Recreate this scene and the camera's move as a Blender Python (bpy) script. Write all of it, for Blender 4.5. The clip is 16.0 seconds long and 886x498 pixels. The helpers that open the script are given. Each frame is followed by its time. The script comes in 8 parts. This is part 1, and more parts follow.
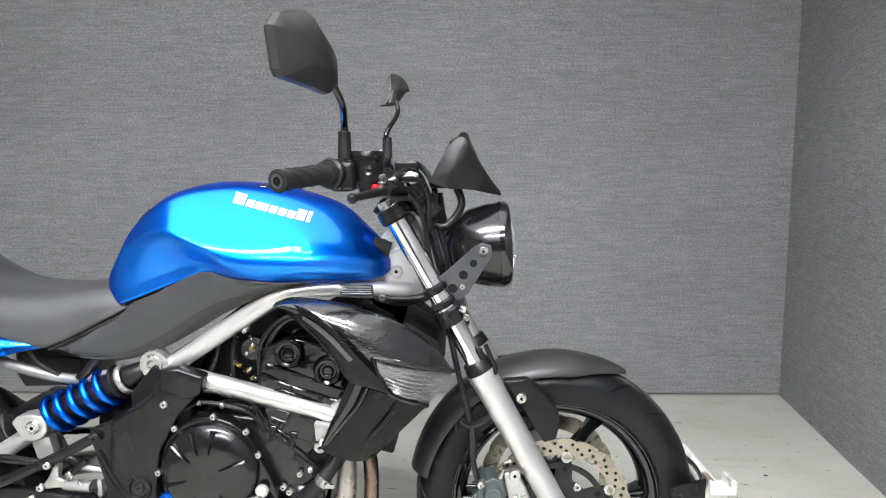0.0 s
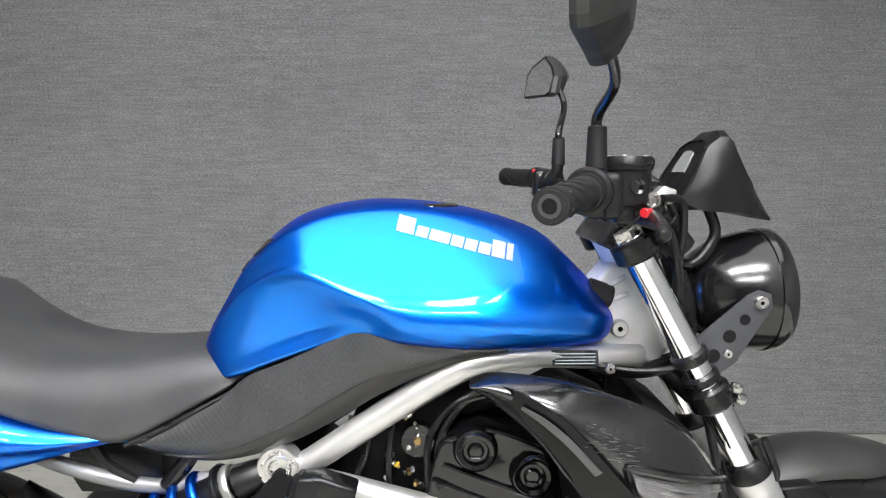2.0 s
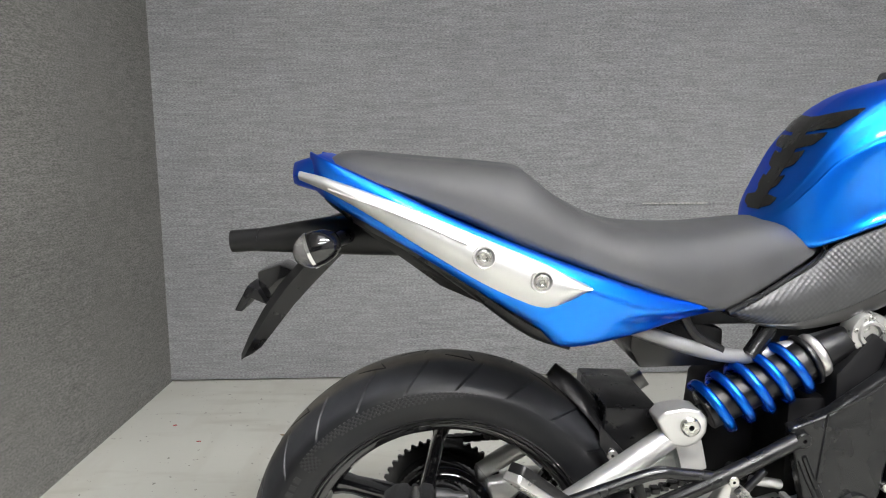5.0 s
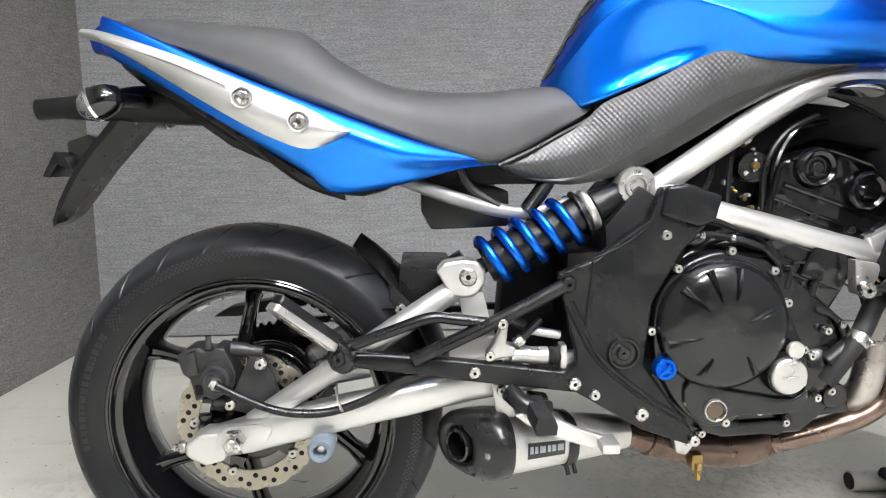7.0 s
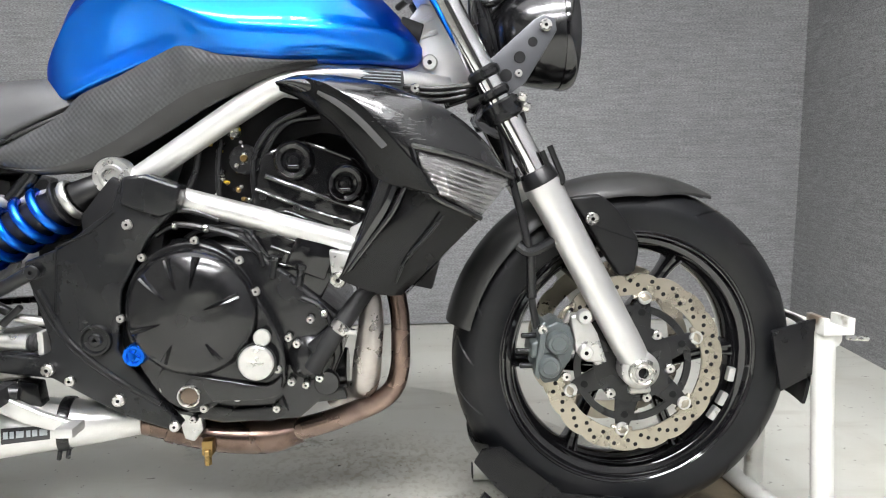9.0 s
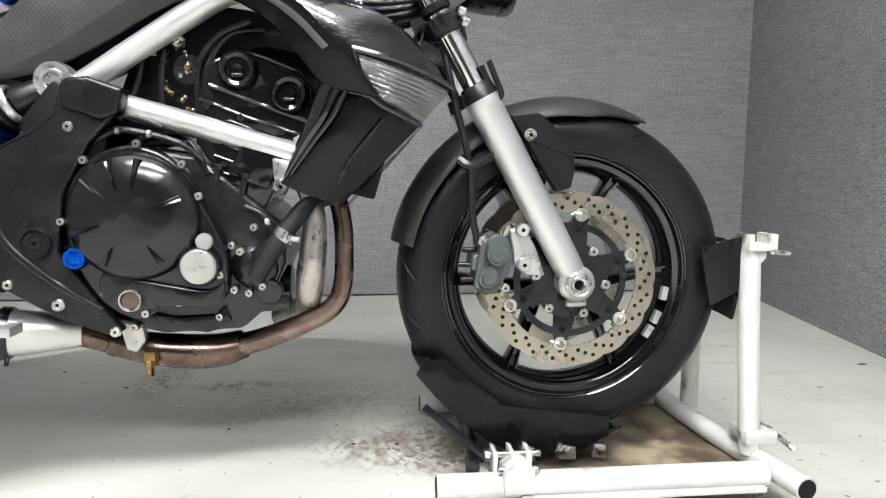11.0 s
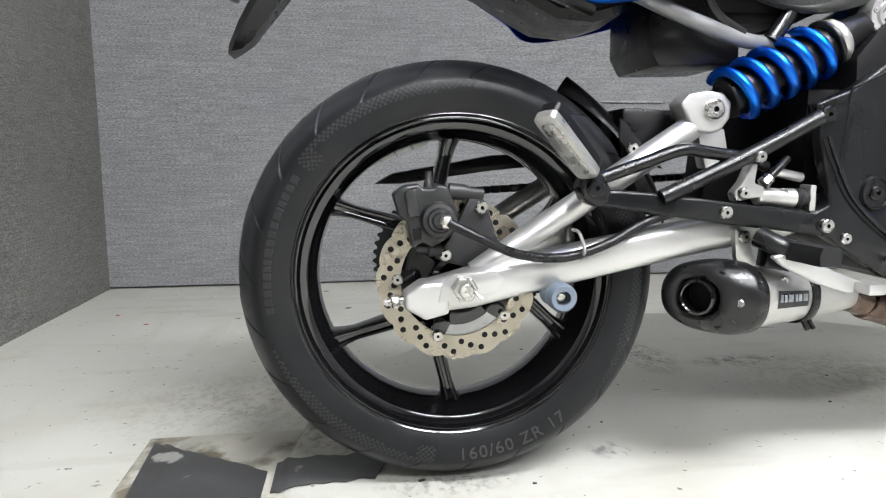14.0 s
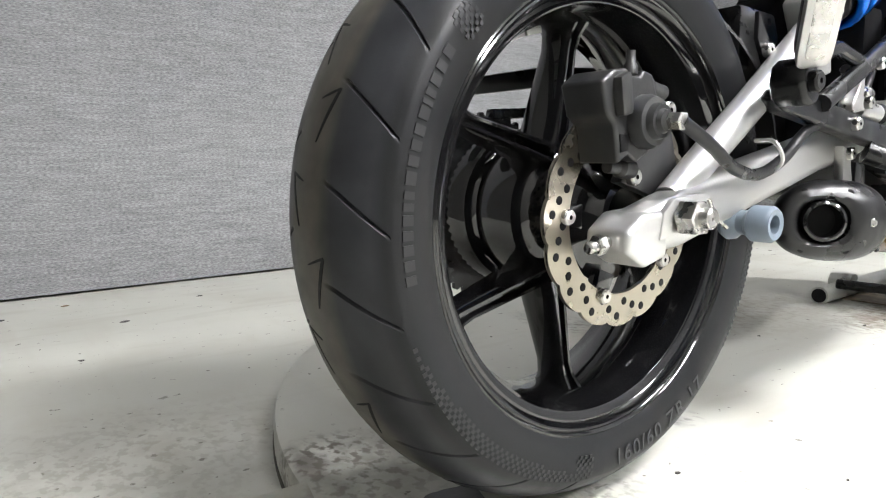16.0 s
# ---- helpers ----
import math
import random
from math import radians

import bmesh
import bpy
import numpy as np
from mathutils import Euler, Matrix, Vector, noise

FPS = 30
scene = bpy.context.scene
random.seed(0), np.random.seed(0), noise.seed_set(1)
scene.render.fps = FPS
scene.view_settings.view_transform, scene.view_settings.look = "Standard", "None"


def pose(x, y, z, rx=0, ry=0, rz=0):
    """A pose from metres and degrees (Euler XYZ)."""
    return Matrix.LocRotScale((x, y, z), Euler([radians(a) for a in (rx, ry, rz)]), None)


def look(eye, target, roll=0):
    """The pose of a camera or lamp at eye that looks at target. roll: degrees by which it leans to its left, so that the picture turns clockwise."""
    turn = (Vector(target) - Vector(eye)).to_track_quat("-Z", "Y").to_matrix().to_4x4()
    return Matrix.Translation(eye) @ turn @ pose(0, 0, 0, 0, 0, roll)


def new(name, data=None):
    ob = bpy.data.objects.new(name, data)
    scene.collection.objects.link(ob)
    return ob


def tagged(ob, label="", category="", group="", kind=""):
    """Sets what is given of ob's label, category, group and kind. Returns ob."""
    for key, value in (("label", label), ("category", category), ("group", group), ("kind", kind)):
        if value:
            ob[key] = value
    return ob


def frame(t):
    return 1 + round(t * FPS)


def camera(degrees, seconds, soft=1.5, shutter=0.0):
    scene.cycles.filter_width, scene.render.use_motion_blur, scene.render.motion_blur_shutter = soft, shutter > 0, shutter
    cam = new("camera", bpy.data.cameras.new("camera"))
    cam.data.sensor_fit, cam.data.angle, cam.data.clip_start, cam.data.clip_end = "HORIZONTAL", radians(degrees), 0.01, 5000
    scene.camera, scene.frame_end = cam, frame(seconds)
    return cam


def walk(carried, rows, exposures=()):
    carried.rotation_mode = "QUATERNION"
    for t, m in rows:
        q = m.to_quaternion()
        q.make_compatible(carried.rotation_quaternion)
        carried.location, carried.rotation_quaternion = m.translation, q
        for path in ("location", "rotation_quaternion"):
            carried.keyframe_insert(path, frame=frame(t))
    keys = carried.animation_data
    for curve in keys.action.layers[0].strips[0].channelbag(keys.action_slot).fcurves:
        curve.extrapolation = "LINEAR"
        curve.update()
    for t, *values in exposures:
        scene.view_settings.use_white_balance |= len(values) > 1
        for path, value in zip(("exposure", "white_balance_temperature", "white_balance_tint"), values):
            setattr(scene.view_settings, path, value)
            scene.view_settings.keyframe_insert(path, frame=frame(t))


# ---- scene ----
cam = camera(66.6, 16.0, soft=1.15)
PATH = [
    (0, (1.186, -1.403, 1.037), (1.159, 0.583, 0.804), -0.1),
    (0.5, (1.259, -1.242, 1.081), (1.056, 0.737, 0.87), 0.1),
    (1, (1.183, -1.066, 1.088), (0.954, 0.909, 0.874), 0.2),
    (1.5, (1.026, -0.989, 1.052), (0.878, 0.995, 0.846), 0.2),
    (2, (0.815, -0.987, 1.049), (0.824, 1.001, 0.829), 0.2),
    (2.5, (0.604, -0.971, 1.031), (0.665, 1.014, 0.799), 0.0),
    (3, (0.393, -0.957, 1.029), (0.468, 1.026, 0.779), -0.0),
    (3.5, (0.201, -0.957, 1.033), (0.28, 1.022, 0.75), -0.0),
    (4, (0.038, -0.958, 1.042), (0.11, 1.019, 0.75), 0.2),
    (4.2, (-0.015, -0.956, 1.037), (0.055, 1.022, 0.743), 0.1),
    (6.3, (0.039, -1.083, 0.691), (0.09, 0.898, 0.424), -1.1),
    (6.5, (0.091, -1.082, 0.693), (0.151, 0.9, 0.427), -1.0),
    (7, (0.287, -1.085, 0.701), (0.347, 0.896, 0.433), -0.9),
    (7.5, (0.492, -1.079, 0.696), (0.567, 0.901, 0.425), -0.8),
    (8, (0.687, -1.078, 0.695), (0.758, 0.901, 0.414), -0.6),
    (8.5, (0.886, -1.106, 0.687), (0.975, 0.875, 0.429), -0.6),
    (9, (1.033, -1.144, 0.677), (1.138, 0.836, 0.416), -0.4),
    (9.2, (1.09, -1.155, 0.672), (1.192, 0.826, 0.415), -0.3),
    (11.3, (1.054, -1.193, 0.487), (1.268, 0.78, 0.24), 0.2),
    (11.5, (0.984, -1.177, 0.462), (1.195, 0.8, 0.251), -0.0),
    (12, (0.77, -1.134, 0.509), (0.968, 0.835, 0.218), 0.3),
    (12.5, (0.547, -1.11, 0.498), (0.714, 0.868, 0.261), 0.1),
    (13, (0.317, -1.083, 0.507), (0.464, 0.893, 0.239), -0.0),
    (13.5, (0.107, -1.045, 0.487), (0.222, 0.934, 0.224), -0.2),
    (14, (-0.121, -0.976, 0.47), (0.134, 0.989, 0.195), -0.2),
    (14.5, (-0.333, -0.863, 0.43), (0.351, 0.993, 0.137), -0.2),
    (15, (-0.465, -0.701, 0.391), (0.526, 1.008, 0.084), -0.3),
    (15.5, (-0.52, -0.562, 0.365), (0.628, 1.049, 0.072), -0.3),
    (16, (-0.527, -0.496, 0.36), (0.683, 1.074, 0.088), -0.4),
]
EXPOSURES = [(0.0, 0.38, 6500, 10), (1.0, 0.36, 6500, 10), (2.0, 0.24, 6650, 10), (3.0, 0.19, 6800, 10), (4.2, 0.24, 6750, 10), (6.5, 0.4, 6650, 10), (9.0, 0.5, 6600, 10), (11.5, 0.27, 6500, 10), (12.5, 0.37, 6450, 10), (14.5, 0.36, 6500, 10), (15.5, 0.62, 6600, 10), (16.0, 0.8, 6600, 10)]
walk(cam, [(t, look(eye, target, roll)) for t, eye, target, roll in PATH], EXPOSURES)

# ---- world and light ----
world = bpy.data.worlds.new("world")
scene.world = world
world.use_nodes = True
world.node_tree.nodes["Background"].inputs[0].default_value = (0.9, 0.95, 1.0, 1)
world.node_tree.nodes["Background"].inputs[1].default_value = 0.02
scene.view_settings.exposure = 0.0

# main sizes (metres)
FLOOR = -0.045            # room floor; the turntable's top is z = 0
WALL_Y, WALL_L, WALL_R, WALL_F, CEIL = 1.765, -1.08, 2.75, -6.0, 2.7
RC, RR = Vector((0.015, 0.0, 0.302)), 0.301     # rear wheel centre and radius
FC, FR = Vector((1.405, 0.0, 0.339)), 0.297     # front wheel

# ---- materials ----


def mat(name, col, rough=0.5, metal=0.0, coat=0.0, vary=0.12, scale=30.0, fine=400.0, bump=0.15, dist=0.001,
        rvary=0.1, trans=0.0, emit=0.0, stretch=(1, 1, 1), dirt=None, ior=1.5, spec=0.5, coat_rough=0.04, warp=None):
    """Principled surface with stains at one scale and grain at another."""
    m = bpy.data.materials.new(name)
    m.use_nodes = True
    nt = m.node_tree
    N, L = nt.nodes, nt.links
    b = N["Principled BSDF"]
    tc = N.new("ShaderNodeTexCoord")
    mp = N.new("ShaderNodeMapping")
    mp.inputs["Scale"].default_value = stretch
    L.new(tc.outputs["Object"], mp.inputs[0])
    n1 = N.new("ShaderNodeTexNoise")
    n1.inputs["Scale"].default_value, n1.inputs["Detail"].default_value = scale, 5
    n2 = N.new("ShaderNodeTexNoise")
    n2.inputs["Scale"].default_value, n2.inputs["Detail"].default_value = fine, 3
    L.new(mp.outputs[0], n1.inputs["Vector"])
    L.new(mp.outputs[0], n2.inputs["Vector"])
    mr = N.new("ShaderNodeMapRange")
    mr.inputs["From Min"].default_value, mr.inputs["From Max"].default_value = 0.3, 0.7
    mr.inputs["To Min"].default_value, mr.inputs["To Max"].default_value = 1 - vary, 1 + vary
    L.new(n1.outputs["Fac"], mr.inputs["Value"])
    mx = N.new("ShaderNodeMix")
    mx.data_type, mx.blend_type = "RGBA", "MULTIPLY"
    mx.inputs["Factor"].default_value = 1
    mx.inputs["A"].default_value = (*col, 1)
    L.new(mr.outputs[0], mx.inputs["B"])
    out = mx.outputs["Result"]
    if dirt:
        dcol, lo, hi, ds = dirt
        n3 = N.new("ShaderNodeTexNoise")
        n3.inputs["Scale"].default_value, n3.inputs["Detail"].default_value = ds, 8
        L.new(tc.outputs["Object"], n3.inputs["Vector"])
        r3 = N.new("ShaderNodeMapRange")
        r3.inputs["From Min"].default_value, r3.inputs["From Max"].default_value = lo, hi
        L.new(n3.outputs["Fac"], r3.inputs["Value"])
        m3 = N.new("ShaderNodeMix")
        m3.data_type = "RGBA"
        L.new(r3.outputs[0], m3.inputs["Factor"])
        L.new(out, m3.inputs["A"])
        m3.inputs["B"].default_value = (*dcol, 1)
        out = m3.outputs["Result"]
    L.new(out, b.inputs["Base Color"])
    rr = N.new("ShaderNodeMapRange")
    rr.inputs["From Min"].default_value, rr.inputs["From Max"].default_value = 0.3, 0.7
    rr.inputs["To Min"].default_value, rr.inputs["To Max"].default_value = max(0.02, rough - rvary), min(1, rough + rvary)
    L.new(n1.outputs["Fac"], rr.inputs["Value"])
    L.new(rr.outputs[0], b.inputs["Roughness"])
    b.inputs["Metallic"].default_value = metal
    b.inputs["Coat Weight"].default_value = coat
    b.inputs["Coat Roughness"].default_value = coat_rough
    b.inputs["Transmission Weight"].default_value = trans
    b.inputs["IOR"].default_value = ior
    b.inputs["Specular IOR Level"].default_value = spec
    if emit:
        b.inputs["Emission Color"].default_value = (*col, 1)
        b.inputs["Emission Strength"].default_value = emit
    if bump:
        bp = N.new("ShaderNodeBump")
        bp.inputs["Strength"].default_value, bp.inputs["Distance"].default_value = bump, dist
        L.new(n2.outputs["Fac"], bp.inputs["Height"])
        L.new(bp.outputs[0], b.inputs["Normal"])
    if warp:   # soft unevenness of a moulded or cast surface
        wn = N.new("ShaderNodeTexNoise")
        wn.inputs["Scale"].default_value, wn.inputs["Detail"].default_value = warp[0], 1.5
        L.new(tc.outputs["Object"], wn.inputs["Vector"])
        wb = N.new("ShaderNodeBump")
        wb.inputs["Strength"].default_value, wb.inputs["Distance"].default_value = 1.0, warp[1]
        L.new(wn.outputs["Fac"], wb.inputs["Height"])
        if bump:
            L.new(wb.outputs[0], bp.inputs["Normal"])
        else:
            L.new(wb.outputs[0], b.inputs["Normal"])
    return m




def flake_paint(name, deep, bright):
    """Flake paint under lacquer: a broad deep lobe and a tighter bright one, both darkening to navy at the rim."""
    m = mat(name, bright, 0.27, 1.0, coat=0.85, vary=0.0, bump=0.0, rvary=0.0, coat_rough=0.03)
    N, L = m.node_tree.nodes, m.node_tree.links
    a, d, x = N["Principled BSDF"], N.new("ShaderNodeBsdfPrincipled"), N.new("ShaderNodeMixShader")
    d.inputs["Base Color"].default_value = (*deep, 1)
    d.inputs["Roughness"].default_value, d.inputs["Metallic"].default_value = 0.5, 1.0
    for b in (a, d):
        b.inputs["Specular Tint"].default_value = (0.03, 0.1, 0.75, 1)
    x.inputs["Fac"].default_value = 0.45
    L.new(a.outputs[0], x.inputs[1])
    L.new(d.outputs[0], x.inputs[2])
    L.new(x.outputs[0], N["Material Output"].inputs["Surface"])
    return m


M_BLUE = flake_paint("metallic_blue_paint", (0.0008, 0.09, 0.68), (0.002, 0.275, 0.93))
M_SILVER = mat("silver_frame_paint", (0.545, 0.542, 0.53), 0.38, 0.8, vary=0.04, scale=8, bump=0.0)
M_ALU = mat("cast_aluminium", (0.5, 0.495, 0.48), 0.34, 0.85, vary=0.14, bump=0.12, fine=500)
M_CHROME = mat("chromed_steel", (0.78, 0.78, 0.78), 0.1, 1.0, vary=0.04, bump=0.02, rvary=0.04)
M_CAST = mat("pale_cast_alloy", (0.66, 0.655, 0.64), 0.42, 0.1, vary=0.08, bump=0.08, fine=500)
M_STEEL = mat("zinc_steel", (0.48, 0.47, 0.45), 0.28, 1.0, vary=0.2, scale=80, bump=0.1)
M_DISC = mat("brake_disc_steel", (0.33, 0.3, 0.245), 0.29, 0.9, vary=0.12, bump=0.1, fine=260, stretch=(1, 6, 1))
M_BLACK = mat("black_plastic", (0.005, 0.005, 0.0055), 0.33, 0, vary=0.12, bump=0.12, fine=1500, dist=0.0006, spec=0.35)
M_MATTE = mat("matte_black_plastic", (0.0055, 0.0056, 0.0058), 0.38, 0, vary=0.15, bump=0.1, fine=1800, dist=0.0006, spec=0.25, warp=(12, 0.008))
M_BRACKET = mat("black_powder_coat", (0.0055, 0.0057, 0.0062), 0.27, 0, vary=0.15, scale=14, bump=0.06, fine=1400, dist=0.0005, rvary=0.08, warp=(9, 0.007), spec=0.4)
M_HLAMP = mat("satin_headlight_black", (0.005, 0.005, 0.0055), 0.2, 0, coat=0.2, vary=0.1, bump=0.02, rvary=0.04, coat_rough=0.15)
M_GLOSS = mat("gloss_black_paint", (0.0045, 0.0045, 0.005), 0.09, 0, coat=0.5, vary=0.1, bump=0.01, rvary=0.03)
M_CAP = mat("satin_black_cap", (0.006, 0.006, 0.0065), 0.3, 0, vary=0.15, bump=0.08, fine=900, rvary=0.06, warp=(30, 0.003))
M_PLATE = mat("satin_black_casting", (0.0065, 0.0068, 0.0074), 0.28, 0, spec=0.3, vary=0.18, scale=9, bump=0.08, fine=1200, dist=0.0005, rvary=0.08, warp=(9, 0.022))
M_SCOOP = mat("semi_gloss_black_plastic", (0.0038, 0.0038, 0.0042), 0.24, 0, vary=0.2, scale=18, bump=0.03, rvary=0.08, spec=0.22, warp=(12, 0.004))
M_SHROUD = mat("scuffed_black_shroud", (0.006, 0.006, 0.0065), 0.24, 0, coat=0.7, vary=0.2, scale=18, bump=0.02, rvary=0.07, coat_rough=0.1, warp=(14, 0.003))
M_ENGINE = mat("black_engine_paint", (0.005, 0.005, 0.0055), 0.22, 0, vary=0.15, scale=14, bump=0.05, fine=900, rvary=0.08, warp=(16, 0.005))
M_HEAD = mat("gloss_black_engine_paint", (0.004, 0.004, 0.0045), 0.12, 0, vary=0.15, bump=0.06, fine=700, rvary=0.05, warp=(22, 0.008))
# dark plastic, also painted into sockets, holes and grooves as their shade
M_DARK = mat("dark_plastic_and_void_shade", (0.003, 0.003, 0.0035), 0.55, 0, vary=0.2, bump=0.1, spec=0.2)
M_SEAT = mat("black_vinyl", (0.027, 0.0275, 0.029), 0.58, 0, vary=0.2, scale=9, fine=1300, bump=0.3, dist=0.0007, spec=0.5, rvary=0.08, dirt=((0.04, 0.04, 0.04), 0.44, 0.66, 8))
def rubber(name, colour):
    return mat(name, colour, 0.42, 0, vary=0.2, scale=25, fine=700, bump=0.1, spec=0.27, dirt=((0.012, 0.0115, 0.011), 0.5, 0.85, 9))


def tread_tint(m, half, inner, colour):
    """A mottled tint on a tyre's tread, out to half its width."""
    N, L = m.node_tree.nodes, m.node_tree.links
    b = N["Principled BSDF"]
    src = b.inputs["Base Color"].links[0].from_socket
    tc, sx, ab, r, n, q, x = (N.new("ShaderNode" + k) for k in ("TexCoord", "SeparateXYZ", "Math", "MapRange", "TexNoise", "Math", "Mix"))
    L.new(tc.outputs["Object"], sx.inputs[0])
    ab.operation, q.operation = "ABSOLUTE", "MULTIPLY"
    L.new(sx.outputs["Y"], ab.inputs[0])
    L.new(ab.outputs[0], r.inputs["Value"])
    r.inputs["From Min"].default_value, r.inputs["From Max"].default_value = half, half * inner
    n.inputs["Scale"].default_value, n.inputs["Detail"].default_value = 30, 6
    L.new(tc.outputs["Object"], n.inputs["Vector"])
    L.new(r.outputs[0], q.inputs[0])
    L.new(n.outputs["Fac"], q.inputs[1])
    x.data_type = "RGBA"
    L.new(q.outputs[0], x.inputs["Factor"])
    L.new(src, x.inputs["A"])
    x.inputs["B"].default_value = (*colour, 1)
    L.new(x.outputs["Result"], b.inputs["Base Color"])


M_RUBBER, M_RUBBER_FRONT = rubber("worn_tyre_rubber", (0.006, 0.0064, 0.0076)), rubber("tyre_rubber", (0.0042, 0.0045, 0.0053))
# broad bluish grey tint over the rear tread, then brown dust on the crowns
tread_tint(M_RUBBER, 0.073, 0.9, (0.036, 0.0375, 0.042))
tread_tint(M_RUBBER, 0.034, 0.6, (0.11, 0.098, 0.075))
tread_tint(M_RUBBER_FRONT, 0.03, 0.6, (0.09, 0.08, 0.065))
M_DUSTY = mat("dusty_black_plastic", (0.02, 0.02, 0.0195), 0.42, 0, vary=0.25, scale=16, bump=0.1, fine=1500, dist=0.0006, spec=0.4, warp=(10, 0.004))
M_GRIP = mat("grip_rubber", (0.009, 0.009, 0.0095), 0.6, 0, bump=0.3, fine=900, spec=0.35)
M_TAN = mat("heat_stained_steel", (0.15, 0.105, 0.085), 0.27, 0.9, vary=0.3, scale=14, bump=0.06, dirt=((0.05, 0.032, 0.026), 0.47, 0.7, 22))
M_MUFF = mat("brushed_silver_can", (0.55, 0.545, 0.53), 0.32, 0.75, vary=0.03, bump=0.05, fine=200, stretch=(1, 12, 12), rvary=0.03)
M_SPRING = flake_paint("blue_spring_coat", (0.0006, 0.05, 0.45), (0.001, 0.2, 0.8))
M_ANODBLUE = mat("blue_anodised", (0.002, 0.09, 0.5), 0.25, 0.9, bump=0.05)
M_SPOOL = mat("grey_blue_nylon", (0.12, 0.15, 0.185), 0.38, 0, vary=0.06, bump=0.1)
M_BRASS = mat("brass", (0.3, 0.2, 0.08), 0.35, 1.0, bump=0.05)
M_YELLOW = mat("yellow_mark", (0.6, 0.42, 0.02), 0.5, 0, bump=0)
M_RED = mat("red_plastic", (0.4, 0.008, 0.015), 0.35, 0, bump=0)
M_LENS = mat("smoked_clear_lens", (0.36, 0.355, 0.35), 0.1, 0, coat=0.5, vary=0.3, scale=60, bump=0.4, fine=130, dist=0.002, trans=0.75)
M_GLASS = mat("clear_glass", (0.9, 0.92, 0.92), 0.05, 0, vary=0, bump=0, trans=0.9)
M_MIRROR = mat("mirror_glass", (0.85, 0.86, 0.84), 0.03, 1.0, vary=0.02, bump=0, rvary=0.01)
M_HOLED = mat("grey_bracket_steel", (0.07, 0.072, 0.078), 0.38, 0.5, vary=0.08, bump=0.2)
M_WHITE = mat("white_lettering", (0.34, 0.365, 0.385), 0.35, 0.0, vary=0.05, bump=0)
M_CHECK = mat("raised_tyre_pattern", (0.0075, 0.0078, 0.0088), 0.5, 0, bump=0.1)
M_CALIPER = mat("dusty_black_caliper", (0.013, 0.0133, 0.014), 0.42, 0, vary=0.3, scale=40, bump=0.2, fine=900, dirt=((0.035, 0.033, 0.03), 0.52, 0.8, 45))
M_GREYTXT = mat("faded_tyre_lettering", (0.0066, 0.0068, 0.0078), 0.5, 0, bump=0.1)
M_SIZETXT = mat("grey_tyre_lettering", (0.03, 0.03, 0.033), 0.5, 0, bump=0.1)
M_STICKER = mat("black_label", (0.02, 0.02, 0.022), 0.35, 0, bump=0)
M_PAD = mat("smoked_rubber_pad", (0.007, 0.0068, 0.006), 0.22, 0.0, vary=0.4, scale=40, bump=0.04, spec=0.25)
M_STAND = mat("worn_white_paint", (0.5, 0.5, 0.47), 0.42, 0, vary=0.1, scale=20, bump=0.3, fine=120, dirt=((0.13, 0.1, 0.075), 0.6, 0.7, 16))
# marks on the platform: plan place, reach, strength, colour
STAINS = [((1.12, 0.02), (0.17, 0.08), 0.95, (0.2, 0.16, 0.11)), ((1.42, 0.02), (0.22, 0.14), 0.85, (0.16, 0.125, 0.09)), ((0.273, 0.012), (0.035, 0.03), 0.9, (0.16, 0.155, 0.15)),
          ((0.545, 0.49), (0.06, 0.12), 0.95, (0.12, 0.115, 0.09)), ((0.74, 0.43), (0.11, 0.04), 0.95, (0.13, 0.12, 0.095)), ((-0.16, 0.22), (0.07, 0.05), 1.0, (0.12, 0.1, 0.075)), ((-0.195, 0.205), (0.025, 0.05), 1.0, (0.06, 0.055, 0.045)), ((-0.15, 0.15), (0.1, 0.11), 0.8, (0.15, 0.13, 0.1)),
          ((0.0, -0.06), (0.1, 0.04), 0.7, (0.15, 0.145, 0.13)), ((0.95, 0.3), (0.3, 0.18), 0.6, (0.3, 0.26, 0.19))]

STAINS += [((1.43, 0.06), (0.36, 0.13), 1.0, (0.13, 0.1, 0.065)), ((1.15, 0.07), (0.2, 0.07), 1.0, (0.15, 0.12, 0.085)), ((1.28, -0.02), (0.16, 0.07), 1.0, (0.09, 0.075, 0.055)), ((1.32, 0.03), (0.24, 0.15), 0.9, (0.22, 0.17, 0.115)), ((1.45, 0.1), (0.2, 0.16), 0.8, (0.25, 0.2, 0.14))]
FLOOR_STAINS = [((1.62, 0.03), (0.2, 0.22), 0.9, (0.22, 0.17, 0.115)), ((-0.35, 0.45), (0.3, 0.2), 0.5, (0.3, 0.27, 0.22))]


